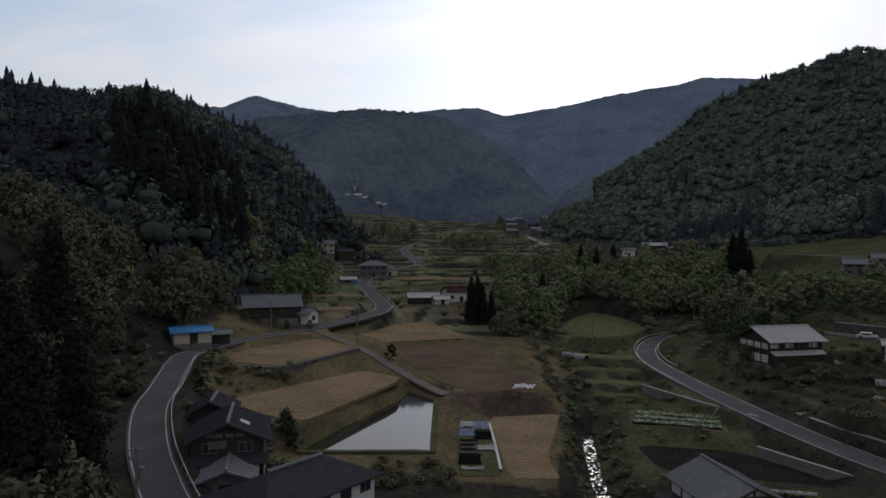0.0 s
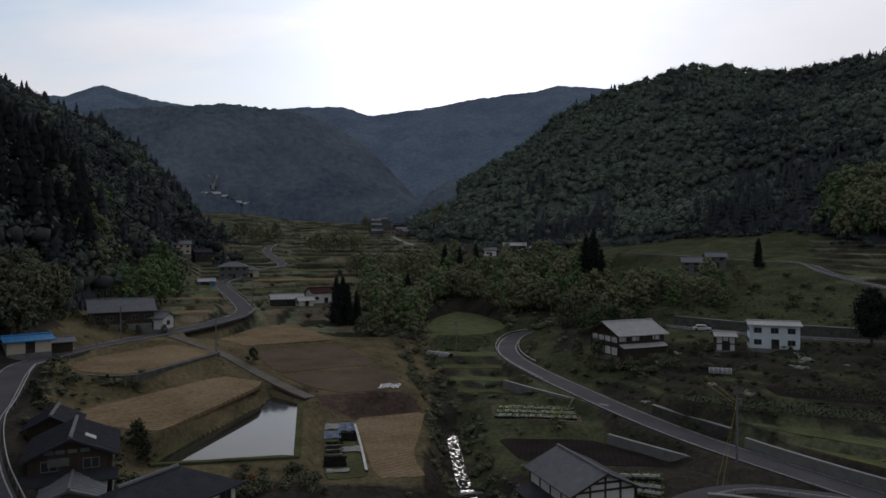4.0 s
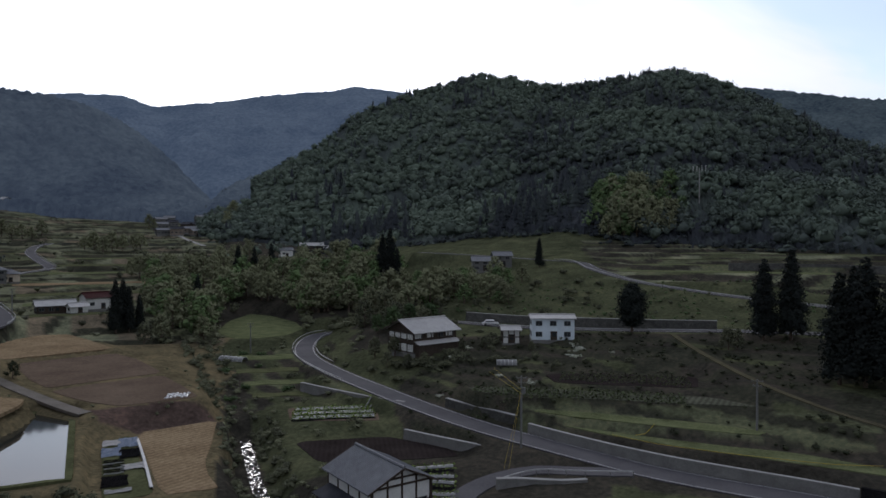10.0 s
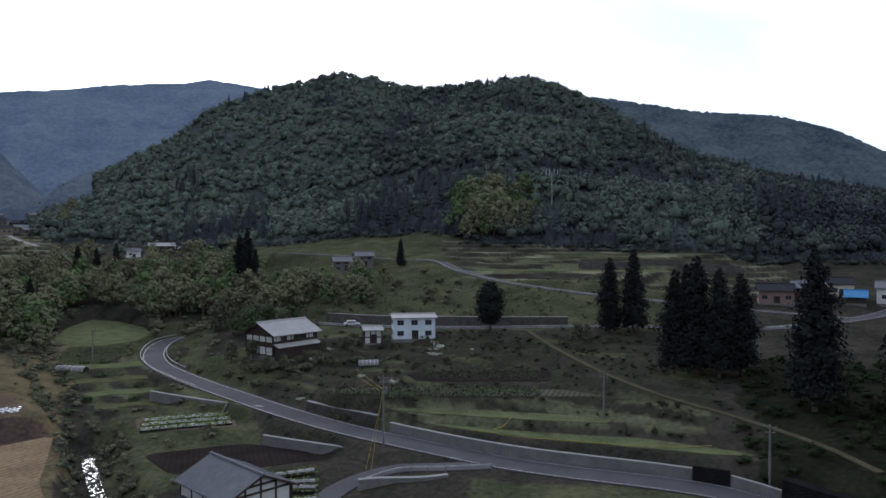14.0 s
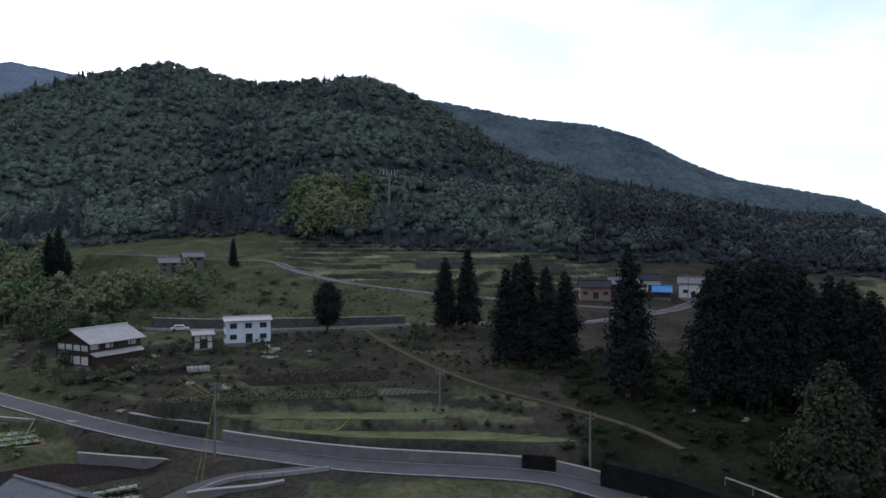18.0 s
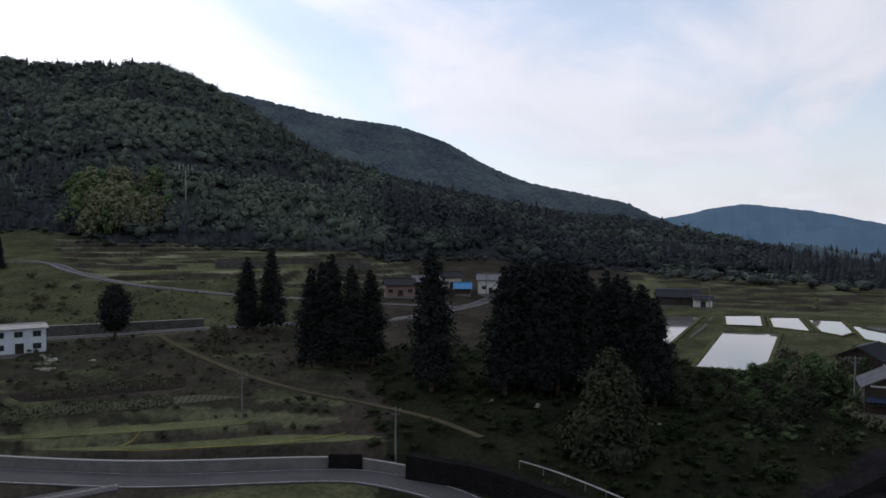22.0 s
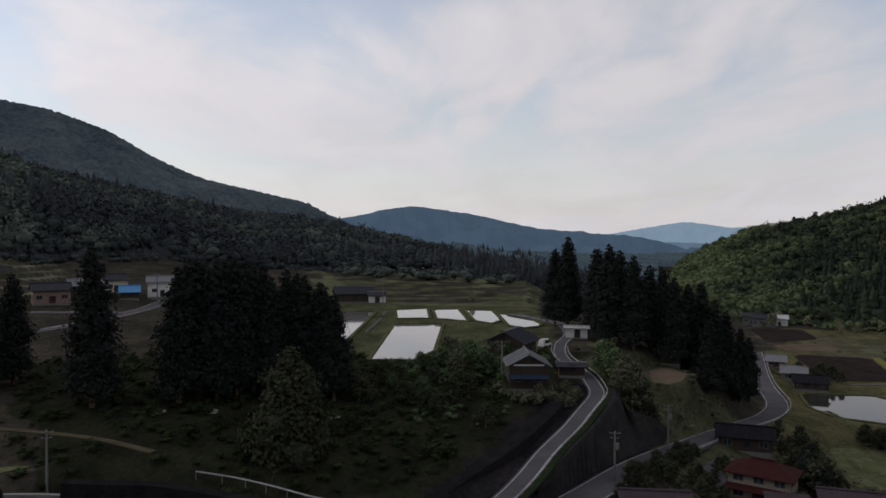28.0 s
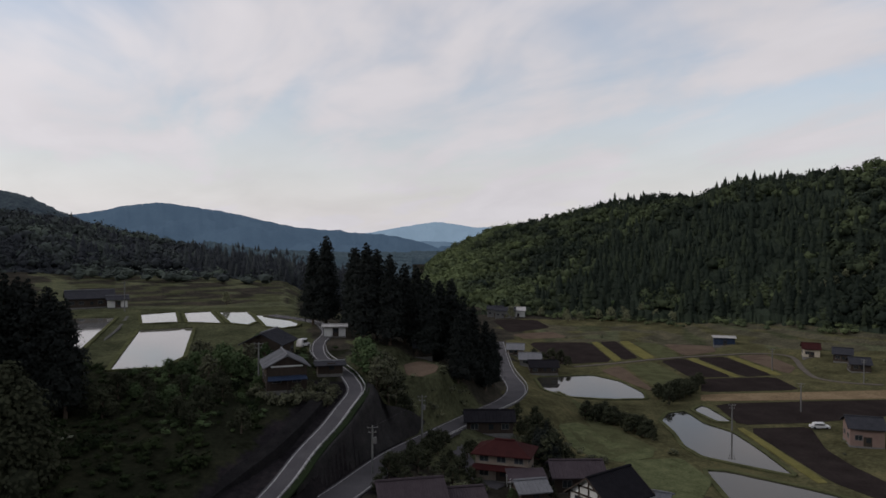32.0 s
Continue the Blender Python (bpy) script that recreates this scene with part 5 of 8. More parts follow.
TREES = {
    "oak": [make_broadleaf(s, "crown_green", label="leafy green broadleaf tree with an uneven crown") for s in (1, 2, 3)],
    "oak_far": [make_broadleaf(s, "crown_green", label="leafy green broadleaf tree with an uneven crown", clumps_n=16, per=17) for s in (21, 22, 23)],
    "light_far": [make_broadleaf(s, "crown_light", h=9, spread=4, label="fresh light green broadleaf tree", clumps_n=16, per=17) for s in (24, 25)],
    "light": [make_broadleaf(s, "crown_light", h=9, spread=4, label="fresh light green broadleaf tree") for s in (4, 5)],
    "cedar": [make_cedar(s, label="tall dark cedar with a narrow pointed crown") for s in (6, 7, 8)],
    "egg": [make_cedar(9, h=12, wide=.31, foot=.2, egg=True, label="dense dark egg-shaped evergreen on a bare trunk")],
    "hinoki": [make_cedar(10, h=14, wide=.42, foot=.06, mat="crown_hinoki", label="broad spreading evergreen with layered green branches")],
    "oak_dark": [make_broadleaf(s, "crown_hinoki", label="dark leafy broadleaf tree on the shaded bank") for s in (31, 32)],
    "bush_dark": [make_bush(33, "crown_dark", "dark rounded shrub on the shaded bank")],
    "bush": [make_bush(s, "crown_green", "rounded green shrub on the grassy bank") for s in (13, 14)],
    "bush_light": [make_bush(s, "crown_light", "bright yellow-green leafy garden shrub") for s in (15, 16)],
    "bush_white": [make_bush(17, "blossom", "shrub covered with white blossom")],
    "bush_red": [make_bush(18, "maple", "orange-red leafy garden shrub")],
}
_used = set()
FAR_TREES = []
prng = random.Random(3)


def tree(kind, a, r, scale=1.0, h=1.0, group="", label="", z=None, which=None):
    if kind in ("oak", "light") and r > 205:
        kind += "_far"
    far = kind.endswith("_far")
    base = TREES[kind][(which if which is not None else prng.randrange(len(TREES[kind]))) % len(TREES[kind])]
    x, y = xy(a, r)
    z = gz(a, r) if z is None else z
    m = Matrix.Translation((x, y, z - .1)) @ Matrix.Rotation(prng.uniform(0, 6.28), 4, "Z")
    if far:
        FAR_TREES.append((base, m @ Matrix.Diagonal((scale, scale, scale * h, 1))))
        return None
    if base.name not in _used:
        _used.add(base.name)
        ob = base
        ob.matrix_basis = m
    else:
        ob = copy_thing(base, m)
    ob.scale = (scale, scale, scale * h)
    if group:
        ob["group"] = group
    if label:
        ob["label"] = label
    return ob


# low growth over banks and slopes


def undergrowth(label, a0, a1, r0, r1, spacing, size, clear=1.2, light=0.0, keep=None, mat="crown_green"):
    area = .5 * radians(a1 - a0) * (r1 ** 2 - r0 ** 2)
    n = int(area / spacing ** 2)
    a = rng.uniform(a0, a1, n)
    r = np.sqrt(rng.uniform(r0 ** 2, r1 ** 2, n))
    x, y = r * np.sin(np.radians(a)), r * np.cos(np.radians(a))
    z, w, free, _ = ground_z(x, y)
    ok = (free > clear) & (rough(x, y, 30, 3) * .8 + rng.uniform(-.6, 1, n) > 0)
    ok &= (d_line(x, y, road_hill[:70])[0] > 9) | (r > 130)
    for hx, hy, hr in HOUSE_SPOTS:
        ok &= np.hypot(x - hx, y - hy) > hr
    if keep is not None:
        ok &= keep(a, r)
    x, y, z = x[ok], y[ok], z[ok]
    n = len(x)
    wd = size * rng.uniform(.5, 1.35, n)
    tone = np.clip(rough(x, y, 14, 2) * .3 + rng.uniform(-.1, .35, n) + light, -.2, .9)
    plant("undergrowth", label, x, y, z - .12 * wd, wd, wd * rng.uniform(.45, .95, n), tone, rng.integers(0, len(BRUSH), n), BRUSH, mat)


HOUSE_SPOTS = [(*xy(a, r), d) for a, r, d in ((-16.7, 82, 6.5), (-17.0, 74.5, 4.5), (-11.6, 68, 10), (-17.9, 95, 4), (21.7, 86, 6.5), (25.4, 163, 9), (35.8, 166, 7), (32.5, 164, 4), (98.95, 123.5, 7), (97.8, 147, 6.5), (102.9, 132, 3.5), (109.9, 167, 3),
                                                (116.5, 115, 7), (115.3, 141, 7), (108.9, 95, 6), (112.4, 95, 6), (124.6, 105.5, 7), (121.2, 114, 6), (126.2, 112, 3.5), (128, 113, 4), (118.5, 107, 5), (-19.6, 147, 5), (-17.8, 152, 4), (-13.9, 186, 9), (-11.1, 183, 5), (-18.4, 186, 5))]
undergrowth("dense dark brushwood covering the steep bank", 61, 103, 88, 152, 1.75, 2.0, light=.05, keep=lambda a, r: r > 96 - 9 * np.clip((a - 68) / 10, 0, 1), mat="crown_dark")
undergrowth("tangled green brushwood along the stream", 8, 21, 90, 212, 3.8, 1.9, light=.15)
undergrowth("leafy growth hanging over the stream bank", 7, 17, 88, 215, 1.5, 1.9, clear=.5, light=.05, keep=lambda a, r: np.abs(d_line(r * np.sin(np.radians(a)), r * np.cos(np.radians(a)), _stream)[0] - 3.2) < 1.7)
undergrowth("weeds and brushwood beside the village lane", -25, -12, 70, 140, 2.6, 2.0)
undergrowth("dense dark growth on the wooded bank above the lane", -37, -22, 56, 150, 2.4, 3.4, light=.1, keep=lambda a, r: (a < np.interp(r, [58, 75, 92, 110, 130, 150], [-21.5, -24.2, -24.4, -23.2, -22, -20.5])), mat="crown_hinoki")
undergrowth("garden hedges and shrubs between the village houses", 105, 130, 92, 160, 2.6, 2.0)
undergrowth("low weeds and tea bushes on the hillside gardens", 24, 61, 106, 172, 2.5, 1.4, light=.1, mat="crown_hinoki")
undergrowth("rough grass and low weeds on the slope", 22, 62, 185, 235, 2.7, 1.1, light=.2, mat="crown_light")
undergrowth("brush on the green slope below the upper lane", 22, 62, 185, 235, 6.5, 2.2, light=.05)
undergrowth("scattered bushes on the field banks of the lower valley", 117, 149, 150, 330, 15, 2.2, light=.0)
undergrowth("hedges and bushes on the banks of the valley terraces", -13, 12, 200, 620, 11, 3.2)
undergrowth("leafy bushes at the front of the wood", 5, 24, 203, 245, 3.4, 4.0, light=.2, keep=lambda a, r: (a < 9.5) | (a > 15.5) | (r > 232))
undergrowth("fresh green growth on the bank below the paddies", 89.5, 101.5, 106, 150, 2.3, 1.7, light=.2, mat="crown_light")
undergrowth("dark brush on the slope of the knoll", 106, 117, 120, 165, 2.4, 1.5, light=.15, keep=lambda a, r: r > np.interp(a, [106, 108, 110, 117], [124, 129, 138, 165]), mat="crown_hinoki")
undergrowth("weeds on the banks of the harvested fields", -18, 9, 86, 170, 5, .9, light=.2)

FOOT = RIDGES[2][0]
undergrowth("bushes and young trees along the forest's lower edge", 24, 92, 296, 430, 3.6, 4.6, light=-.05, keep=lambda a, r: np.abs(r + 3 - np.interp(a, *FOOT)) < 8, mat="woods")
FOOT_E = RIDGES[4][0]
undergrowth("bushes and saplings along the edge of the sunlit hillside", 112, 150, 310, 470, 4.2, 5.2, light=.25, keep=lambda a, r: np.abs(r + 3 - np.interp(a, *FOOT_E)) < 8, mat="woods_sun")
# dark cedars on the slope between the road and the hilltop paddies
for _a, _r, _s, _h in ((51.4, 168, .82, 1), (53.2, 169, .9, 1), (56.3, 137, .88, 1), (57.9, 136, 1.0, 1), (59.5, 134, .9, 1), (61, 136, .85, 1), (65.9, 119, 1.12, 1), (57.2, 141, .9, 1)):
    tree("cedar", _a, _r, _s * 1.12, .89, "cedars below the hillside lane")
for _a, _r, _s in ((71.8, 118, .99), (73.2, 121, 1.03), (74.6, 119, 1.05), (76.0, 120, 1.04), (77.3, 123, 1.0), (78.6, 121, .92), (79.8, 124, .96), (81.2, 122, .94), (82.6, 121, .88), (83.5, 119, .83), (72.6, 126, 1.0),
                   (75.4, 128, 1.02), (78, 129, .95), (80.6, 129, .9), (82.4, 127, .85), (73.8, 124, 1.0), (76.8, 126, 1.0)):
    tree("cedar", _a, _r, _s * 1.16, .86, "dense cedar grove")
tree("hinoki", 80.1, 96, 1.12, .95)
for _a, _r, _s in ((98.2, 117.5, 1.1), (99, 117, 1.3), (99.8, 117.6, 1.2), (100.6, 119, 1.3), (97.5, 118.5, 1.3), (96.8, 121, 1.4), (100.9, 122, 1.2), (97.2, 124, 1.2)):
    tree("bush", _a, _r, _s, 1, "shrubs below the tiled house")
tree("egg", 42, 172, 1.0, 1.0)
# cedars on the knoll by the hill lane
for _a, _r, _s in ((102.2, 190, 1.1), (104.4, 186, 1.0), (105.4, 166, 1.06), (106.2, 171, 1.0), (107.3, 165, .98), (108.5, 170, .9), (110.3, 166, .92), (112.2, 170, 1.0), (113.2, 168, .92), (114, 172, .85), (104.6, 178, 1.0), (109.4, 176, .95),
                   (111.3, 178, .9), (115, 175, .78), (115.6, 183, .7), (112.8, 163, .75), (101.2, 192, .95)):
    tree("cedar", _a, _r, _s * 1.15, .87, "cedars on the knoll")
for _a, _r, _s in ((2.3, 222, .72), (3.2, 224, .62), (2.8, 229, .66), (3.9, 226, .5), (22.8, 272, .95), (22.2, 276, .85), (23.4, 268, .6), (8.0, 262, .55), (6.6, 268, .5), (34.8, 258, .5), (12.2, 330, .7), (13.5, 336, .72), (11, 340, .75)):
    tree("cedar", _a, _r, _s)
tree("oak_dark", -4.2, 151, .34, 1, label="small leafy tree beside the farm track")
tree("oak_dark", -12.5, 99, .42)
tree("oak_dark", -11.9, 97, .3)
tree("oak_dark", -18.9, 108, .26)
tree("oak_dark", -19.2, 113, .22)
tree("oak_dark", -14.5, 129, .14)
for _a, _r, _s in ((-15.6, 180, .3), (-14.6, 181, .26), (-13.4, 181.5, .3), (-12.4, 182, .26), (-16.6, 183, .34), (-10.6, 184, .24), (-17.4, 178, .3), (-18.4, 172, .34)):
    tree("oak", _a, _r, _s, 1, "garden trees by the old farmhouse")
for _a, _r, _s in ((49, 158, .5), (49.6, 160, .45), (22.6, 154, .36), (24.2, 151, .3), (25.6, 150, .34), (27.2, 152, .3), (28.6, 156, .32), (34.2, 156, .26), (37.8, 158, .26), (30.4, 160, .3), (23.2, 160, .5), (21.6, 163, .5)):
    tree("oak", _a, _r, _s, 1, "garden trees by the hillside farmhouses")
# wood between the stream and the farmhouses
for _k in range(190):
    _a, _r = prng.uniform(4.5, 33.5), prng.uniform(212, 335)
    if _r < 236 and 9.2 < _a < 16 or _a > 25 and _r < 218 or _a > 23.5 and _r > 250:
        continue
    if min(ground_z(*xy(_a, _r))[2]) < 4:
        continue
    tree("oak" if prng.random() < .62 else "light", _a, _r, prng.uniform(1.0, 1.55) * (.62 if _a > 24 else 1), prng.uniform(.8, 1.05), "wood beside the stream")
for _a, _r, _s in ((19.5, 232, 1.1), (21.2, 212, 1), (22.4, 204, .9), (24.3, 214, 1.2), (8.4, 208, .7), (5.4, 206, .8), (4.2, 200, .6), (23.3, 190, .7), (20.8, 198, .8), (26, 216, 1.2), (29.5, 214, .9), (17.6, 236, 1.1)):
    tree("oak", _a, _r, _s)
for _a, _r in ((9.6, 276), (10.6, 284), (11.6, 288), (12.6, 284), (13.5, 275), (14.4, 266), (15.3, 254), (16.1, 246), (16.8, 238), (8.9, 262), (8.6, 244)):
    tree("oak", _a, _r, prng.uniform(.7, 1.2), 1, "wood beside the stream")
for _k in range(46):
    _a, _r = prng.uniform(21.5, 32.5), prng.uniform(183, 246)
    if _a > 28.5 and _r < 205 or ground_z(*xy(_a, _r))[2][0] < 3:
        continue
    tree("light" if prng.random() < .35 else "oak", _a, _r, prng.uniform(.5, .95), prng.uniform(.75, 1.05), "trees behind the hillside farmhouse")
# bright wood at the foot of the mountain and by the upper valley lane
for _k in range(64):
    tree("light" if prng.random() < .4 else "oak", min(46, max(38.6, prng.gauss(41.8, 1.6))), prng.uniform(340, 398), prng.uniform(1.1, 2.0), 1, "bright broadleaf trees at the mountain's foot")
for _k in range(44):
    tree("light" if prng.random() < .6 else "oak", prng.uniform(-17.5, -9.3), prng.uniform(218, 330), prng.uniform(.9, 1.5), 1, "bright trees at the foot of the slope")
# clumps of trees among the terraces up the valley
for _a, _r, _s in ((-4.8, 614, 1.3), (-4.2, 612, 1.1), (-3.6, 606, 1.2), (-3.0, 608, 1.0), (-2.4, 616, 1.3), (-5.4, 642, 1.0), (.3, 528, 1.0), (.9, 520, 1.3), (1.5, 512, 1.2), (2.1, 516, 1.4), (2.8, 520, 1.2), (3.5, 526, 1.1), (4.0, 534, 1.2), (3.4, 372, .9), (3.9, 360, 1.2), (4.6, 354, 1.3),
                   (5.2, 350, 1.1), (5.9, 346, 1.3), (6.6, 340, 1.2), (7.4, 344, 1.3), (8.2, 350, 1.4), (9.1, 340, 1.3), (9.9, 352, 1.3), (4.9, 372, 1.1), (6.2, 366, 1.2), (10.8, 380, 1.4), (9.6, 400, 1.3), (11.8, 410, 1.4), (-8.6, 505, .8), (4.6, 690, 1.3), (4.9, 660, 1.1), (10.2, 640, 1.6), (10.6, 690, 1.8)):
    tree("oak", _a, _r, _s)
# steep wood above the village lane
for _k in range(90):
    _a = prng.uniform(-38, -17.5)
    _r = prng.uniform(88 if _a < -25 else 118, 205)
    if ground_z(*xy(_a, _r))[2][0] < 6:
        continue
    tree("cedar" if prng.random() < .45 and _r < 125 else "oak", _a, _r, prng.uniform(.75, 1.2), 1, "steep wood above the lane")
for _k in range(26):
    _a, _r = prng.uniform(-38, -26.5), prng.uniform(52, 92)
    tree("oak" if prng.random() < .6 else "cedar", _a, _r, prng.uniform(.5, .95), 1, "steep wood above the lane")


def scatter(kind, n, a0, a1, r0, r1, s0, s1, group, clear=1.6):
    for _ in range(n):
        a, r = prng.uniform(a0, a1), prng.uniform(r0, r1)
        z, w, free, _ = ground_z(*xy(a, r))
        if free[0] > clear:
            tree(kind, a, r, prng.uniform(s0, s1), prng.uniform(.7, 1.1), group, z=float(z[0]))


scatter("bush", 26, 8, 20, 100, 205, .5, 1.3, "stream bank shrubs")
scatter("bush_light", 24, 9, 17, 95, 200, .5, 1.1, "stream bank shrubs")
scatter("bush", 30, 24, 52, 108, 172, .4, 1.0, "garden shrubs")
scatter("bush_white", 9, 24, 40, 128, 160, .5, .9, "garden shrubs")
scatter("bush_white", 8, 35, 41, 151, 155, .4, .7, "garden shrubs")
scatter("bush", 22, 21, 30, 144, 156, .8, 1.6, "garden shrubs")
scatter("bush", 40, 24, 42, 146, 176, .5, 1.2, "garden shrubs")
scatter("bush_dark", 34, 62, 101, 90, 150, .8, 2.0, "slope shrubs")
scatter("bush_light", 18, 88, 100, 124, 160, .8, 1.6, "slope shrubs")
scatter("bush_white", 4, 68, 86, 98, 118, .5, .9, "slope shrubs")
scatter("bush", 16, 127, 131, 205, 232, .8, 1.6, "valley shrubs")
scatter("bush", 26, 106, 116, 118, 160, .6, 1.4, "village garden shrubs")
scatter("bush", 26, 113, 126, 98, 150, .6, 1.5, "village garden shrubs")
scatter("bush_light", 8, 114, 126, 96, 140, .5, 1.0, "village garden shrubs")
scatter("bush", 24, -22, -12, 78, 135, .6, 1.6, "roadside shrubs")
scatter("bush_red", 5, -7, -3, 84, 90, .5, .9, "garden shrubs")
scatter("bush", 22, -6, 1, 84, 92, .6, 1.2, "hedge shrubs")
scatter("bush", 34, 20, 40, 185, 250, .8, 1.9, "hillside shrubs")
scatter("bush", 16, -10, 12, 240, 420, 1.0, 2.6, "valley shrubs")
for _k in range(16):
    tree("light" if _k % 4 else "oak", prng.uniform(92.3, 97.5), prng.uniform(128, 150), prng.uniform(.42, .68), 1, "bright trees by the paddies")
undergrowth("pale bushy trees behind the hilltop fields", 84, 98, 366, 402, 6.5, 9, light=.3, mat="woods")
for _k in range(46):
    tree("oak" if _k % 7 else "light", prng.uniform(117, 149), prng.uniform(385, 415), prng.uniform(.5, .9), 1, "trees at the valley's edge")
tree("oak", 94.6, 262, .5)

# trees and hedges between the village houses
for _a, _r, _k, _s in ((119.2, 126, "cedar", .3), (119.9, 130, "cedar", .32), (111.2, 118, "oak_dark", .36), (113.6, 124, "oak_dark", .34), (112.9, 113, "oak_dark", .38), (109.6, 107, "oak_dark", .4), (107.2, 101, "oak_dark", .42), (113.9, 111, "oak_dark", .3), (118.6, 121, "oak_dark", .4), (121.6, 125, "oak_dark", .4), (119.6, 113.5, "oak_dark", .28), (122.2, 107, "oak_dark", .26),
                       (117.4, 150, "oak_dark", .4), (116.9, 145, "oak_dark", .38), (118.4, 148, "oak_dark", .36), (110.6, 121, "oak_dark", .32), (115.4, 119, "oak_dark", .22), (128, 105, "oak_dark", .34), (129.4, 108, "oak_dark", .3)):
    tree(_k, _a, _r, _s, 1, "village trees")
for _a, _r, _k, _s in ((119.6, 123, "egg", .55), (120.3, 121, "egg", .45), (109.0, 112, "oak_dark", .34), (110.4, 109, "oak_dark", .36), (111.6, 112, "oak_dark", .3), (112.4, 108, "oak_dark", .32), (113.2, 119, "oak_dark", .26), (112.2, 121, "oak_dark", .24), (117.8, 143, "oak_dark", .34), (118.8, 138, "oak_dark", .36),
                       (118.2, 131, "oak_dark", .3), (114, 128, "oak_dark", .24), (117.2, 104, "light", .24), (114.6, 106, "oak_dark", .26), (120.4, 106, "oak_dark", .26), (107.8, 104, "oak_dark", .34), (108.6, 99, "oak_dark", .36), (106.4, 95, "oak_dark", .3), (125.2, 101, "oak_dark", .3), (119, 152, "oak_dark", .36), (117.6, 158, "oak_dark", .3)):
    tree(_k, _a, _r, _s, 1, "village trees")
for _a, _r, _s, _k in ((105, 135, .72, "light"), (105.7, 132, .72, "light"), (106.4, 129.5, .66, "oak"), (107.2, 130, .7, "oak"), (107.8, 132, .62, "oak_dark"), (108.6, 132.5, .5, "oak_dark"), (106.2, 127.6, .46, "oak"), (106.8, 134, .76, "oak"), (105.4, 139, .7, "light"), (108, 128.8, .4, "oak_dark"), (107.4, 136, .6, "oak_dark")):
    tree(_k, _a, _r, _s, 1, "leafy trees beside the climbing lane")
for _k in range(34):
    _u = prng.random()
    tree("oak_dark", 122.3 + 6 * _u + prng.uniform(-.2, .5), 178.5 - 20 * _u + prng.uniform(0, 7), prng.uniform(.3, .52), .85, "trees between the flooded paddies")
for _k in range(22):
    _u = prng.random()
    tree("oak_dark", 128.7 + 3 * _u + prng.uniform(-.3, .3), 198 + 22 * _u + prng.uniform(-4, 9), prng.uniform(.32, .55), .9, "trees between the flooded paddies")
for _a, _r, _s in ((119.6, 247, .5), (120.3, 250, .6), (121, 252, .55), (121.6, 247, .4), (118.9, 256, .5), (119.3, 152, .42), (119.9, 147, .46), (119, 158, .4), (120.1, 121, .62), (120.6, 124, .66), (119.8, 128, .6), (118.9, 133, .5)):
    tree("oak_dark", _a, _r, _s, 1, "trees beside the valley road")
for _k in range(26):
    _u = prng.random()
    tree("oak_dark", 107.3 + 4.4 * _u + prng.uniform(-.3, .5), 104.5 + 21 * _u + prng.uniform(-2.5, 1.5), prng.uniform(.2, .34), .9, "hedge trees above the village yard")
for _k in range(14):
    tree("oak", prng.uniform(99.8, 103), prng.uniform(119, 123.5) if _k % 2 else prng.uniform(116, 121), prng.uniform(.2, .32), .8, "shrubs below the tiled house")
for _k in range(14):
    tree("light", prng.uniform(88, 98), prng.uniform(122, 140), prng.uniform(.3, .5), .8, "leafy trees on the bank below the paddies")
for _k in range(20):
    tree("oak_dark", prng.uniform(84, 98), prng.uniform(106, 128), prng.uniform(.3, .55), .9, "leafy trees on the bank below the paddies")


def join_far_trees():
    """The broadleaf trees further off, one wood."""
    vs, fs, ts, mi, o = [], [], [], [], 0
    mats = [M["crown_green"], M["crown_light"], M["bark"]]
    cache = {}
    for base, m in FAR_TREES:
        for ch in base.children:
            if ch.name not in cache:
                me = ch.data
                me.calc_loop_triangles()
                v = np.empty(len(me.vertices) * 3, np.float32)
                me.vertices.foreach_get("co", v)
                f = np.empty(len(me.loop_triangles) * 3, np.int32)
                me.loop_triangles.foreach_get("vertices", f)
                tone = np.zeros(len(me.vertices), np.float32)
                if "tone" in me.attributes:
                    me.attributes["tone"].data.foreach_get("value", tone)
                cache[ch.name] = (v.reshape(-1, 3), f.reshape(-1, 3), tone, mats.index(me.materials[0]))
            v, f, tone, k = cache[ch.name]
            mm = np.array(m)
            vs.append(v @ mm[:3, :3].T + mm[:3, 3])
            fs.append(f + o)
            ts.append(tone + prng.uniform(.2, .85))
            mi.append(np.full(len(f), k))
            o += len(v)
    ob = mesh_object("woodland", np.vstack(vs), np.vstack(fs), mats, np.concatenate(mi), smooth=False)
    at = ob.data.attributes.new("tone", "FLOAT", "POINT")
    at.data.foreach_set("value", np.concatenate(ts).astype(np.float32))
    tagged(ob, "leafy green broadleaf woodland along the stream and slopes", "woodland", kind="stuff")
    for key in ("oak_far", "light_far"):
        for base in TREES[key]:
            for ch in list(base.children):
                bpy.data.objects.remove(ch)
            bpy.data.objects.remove(base)


join_far_trees()
# ---- buildings ----


def part(name, bm, mat, parent, label=""):
    ob = new(name, mesh_of(name, bm, mat))
    ob.parent = parent
    if label:
        ob["label"] = label
    return ob


def box(bm, x0, x1, y0, y1, z0, z1, m=None):
    vs = [bm.verts.new((x, y, z)) for z in (z0, z1) for x, y in ((x0, y0), (x1, y0), (x1, y1), (x0, y1))]
    for f in ((3, 2, 1, 0), (4, 5, 6, 7), (0, 1, 5, 4), (1, 2, 6, 5), (2, 3, 7, 6), (3, 0, 4, 7)):
        bm.faces.new([vs[k] for k in f])
    if m is not None:
        bmesh.ops.transform(bm, matrix=m, verts=vs)
    return vs


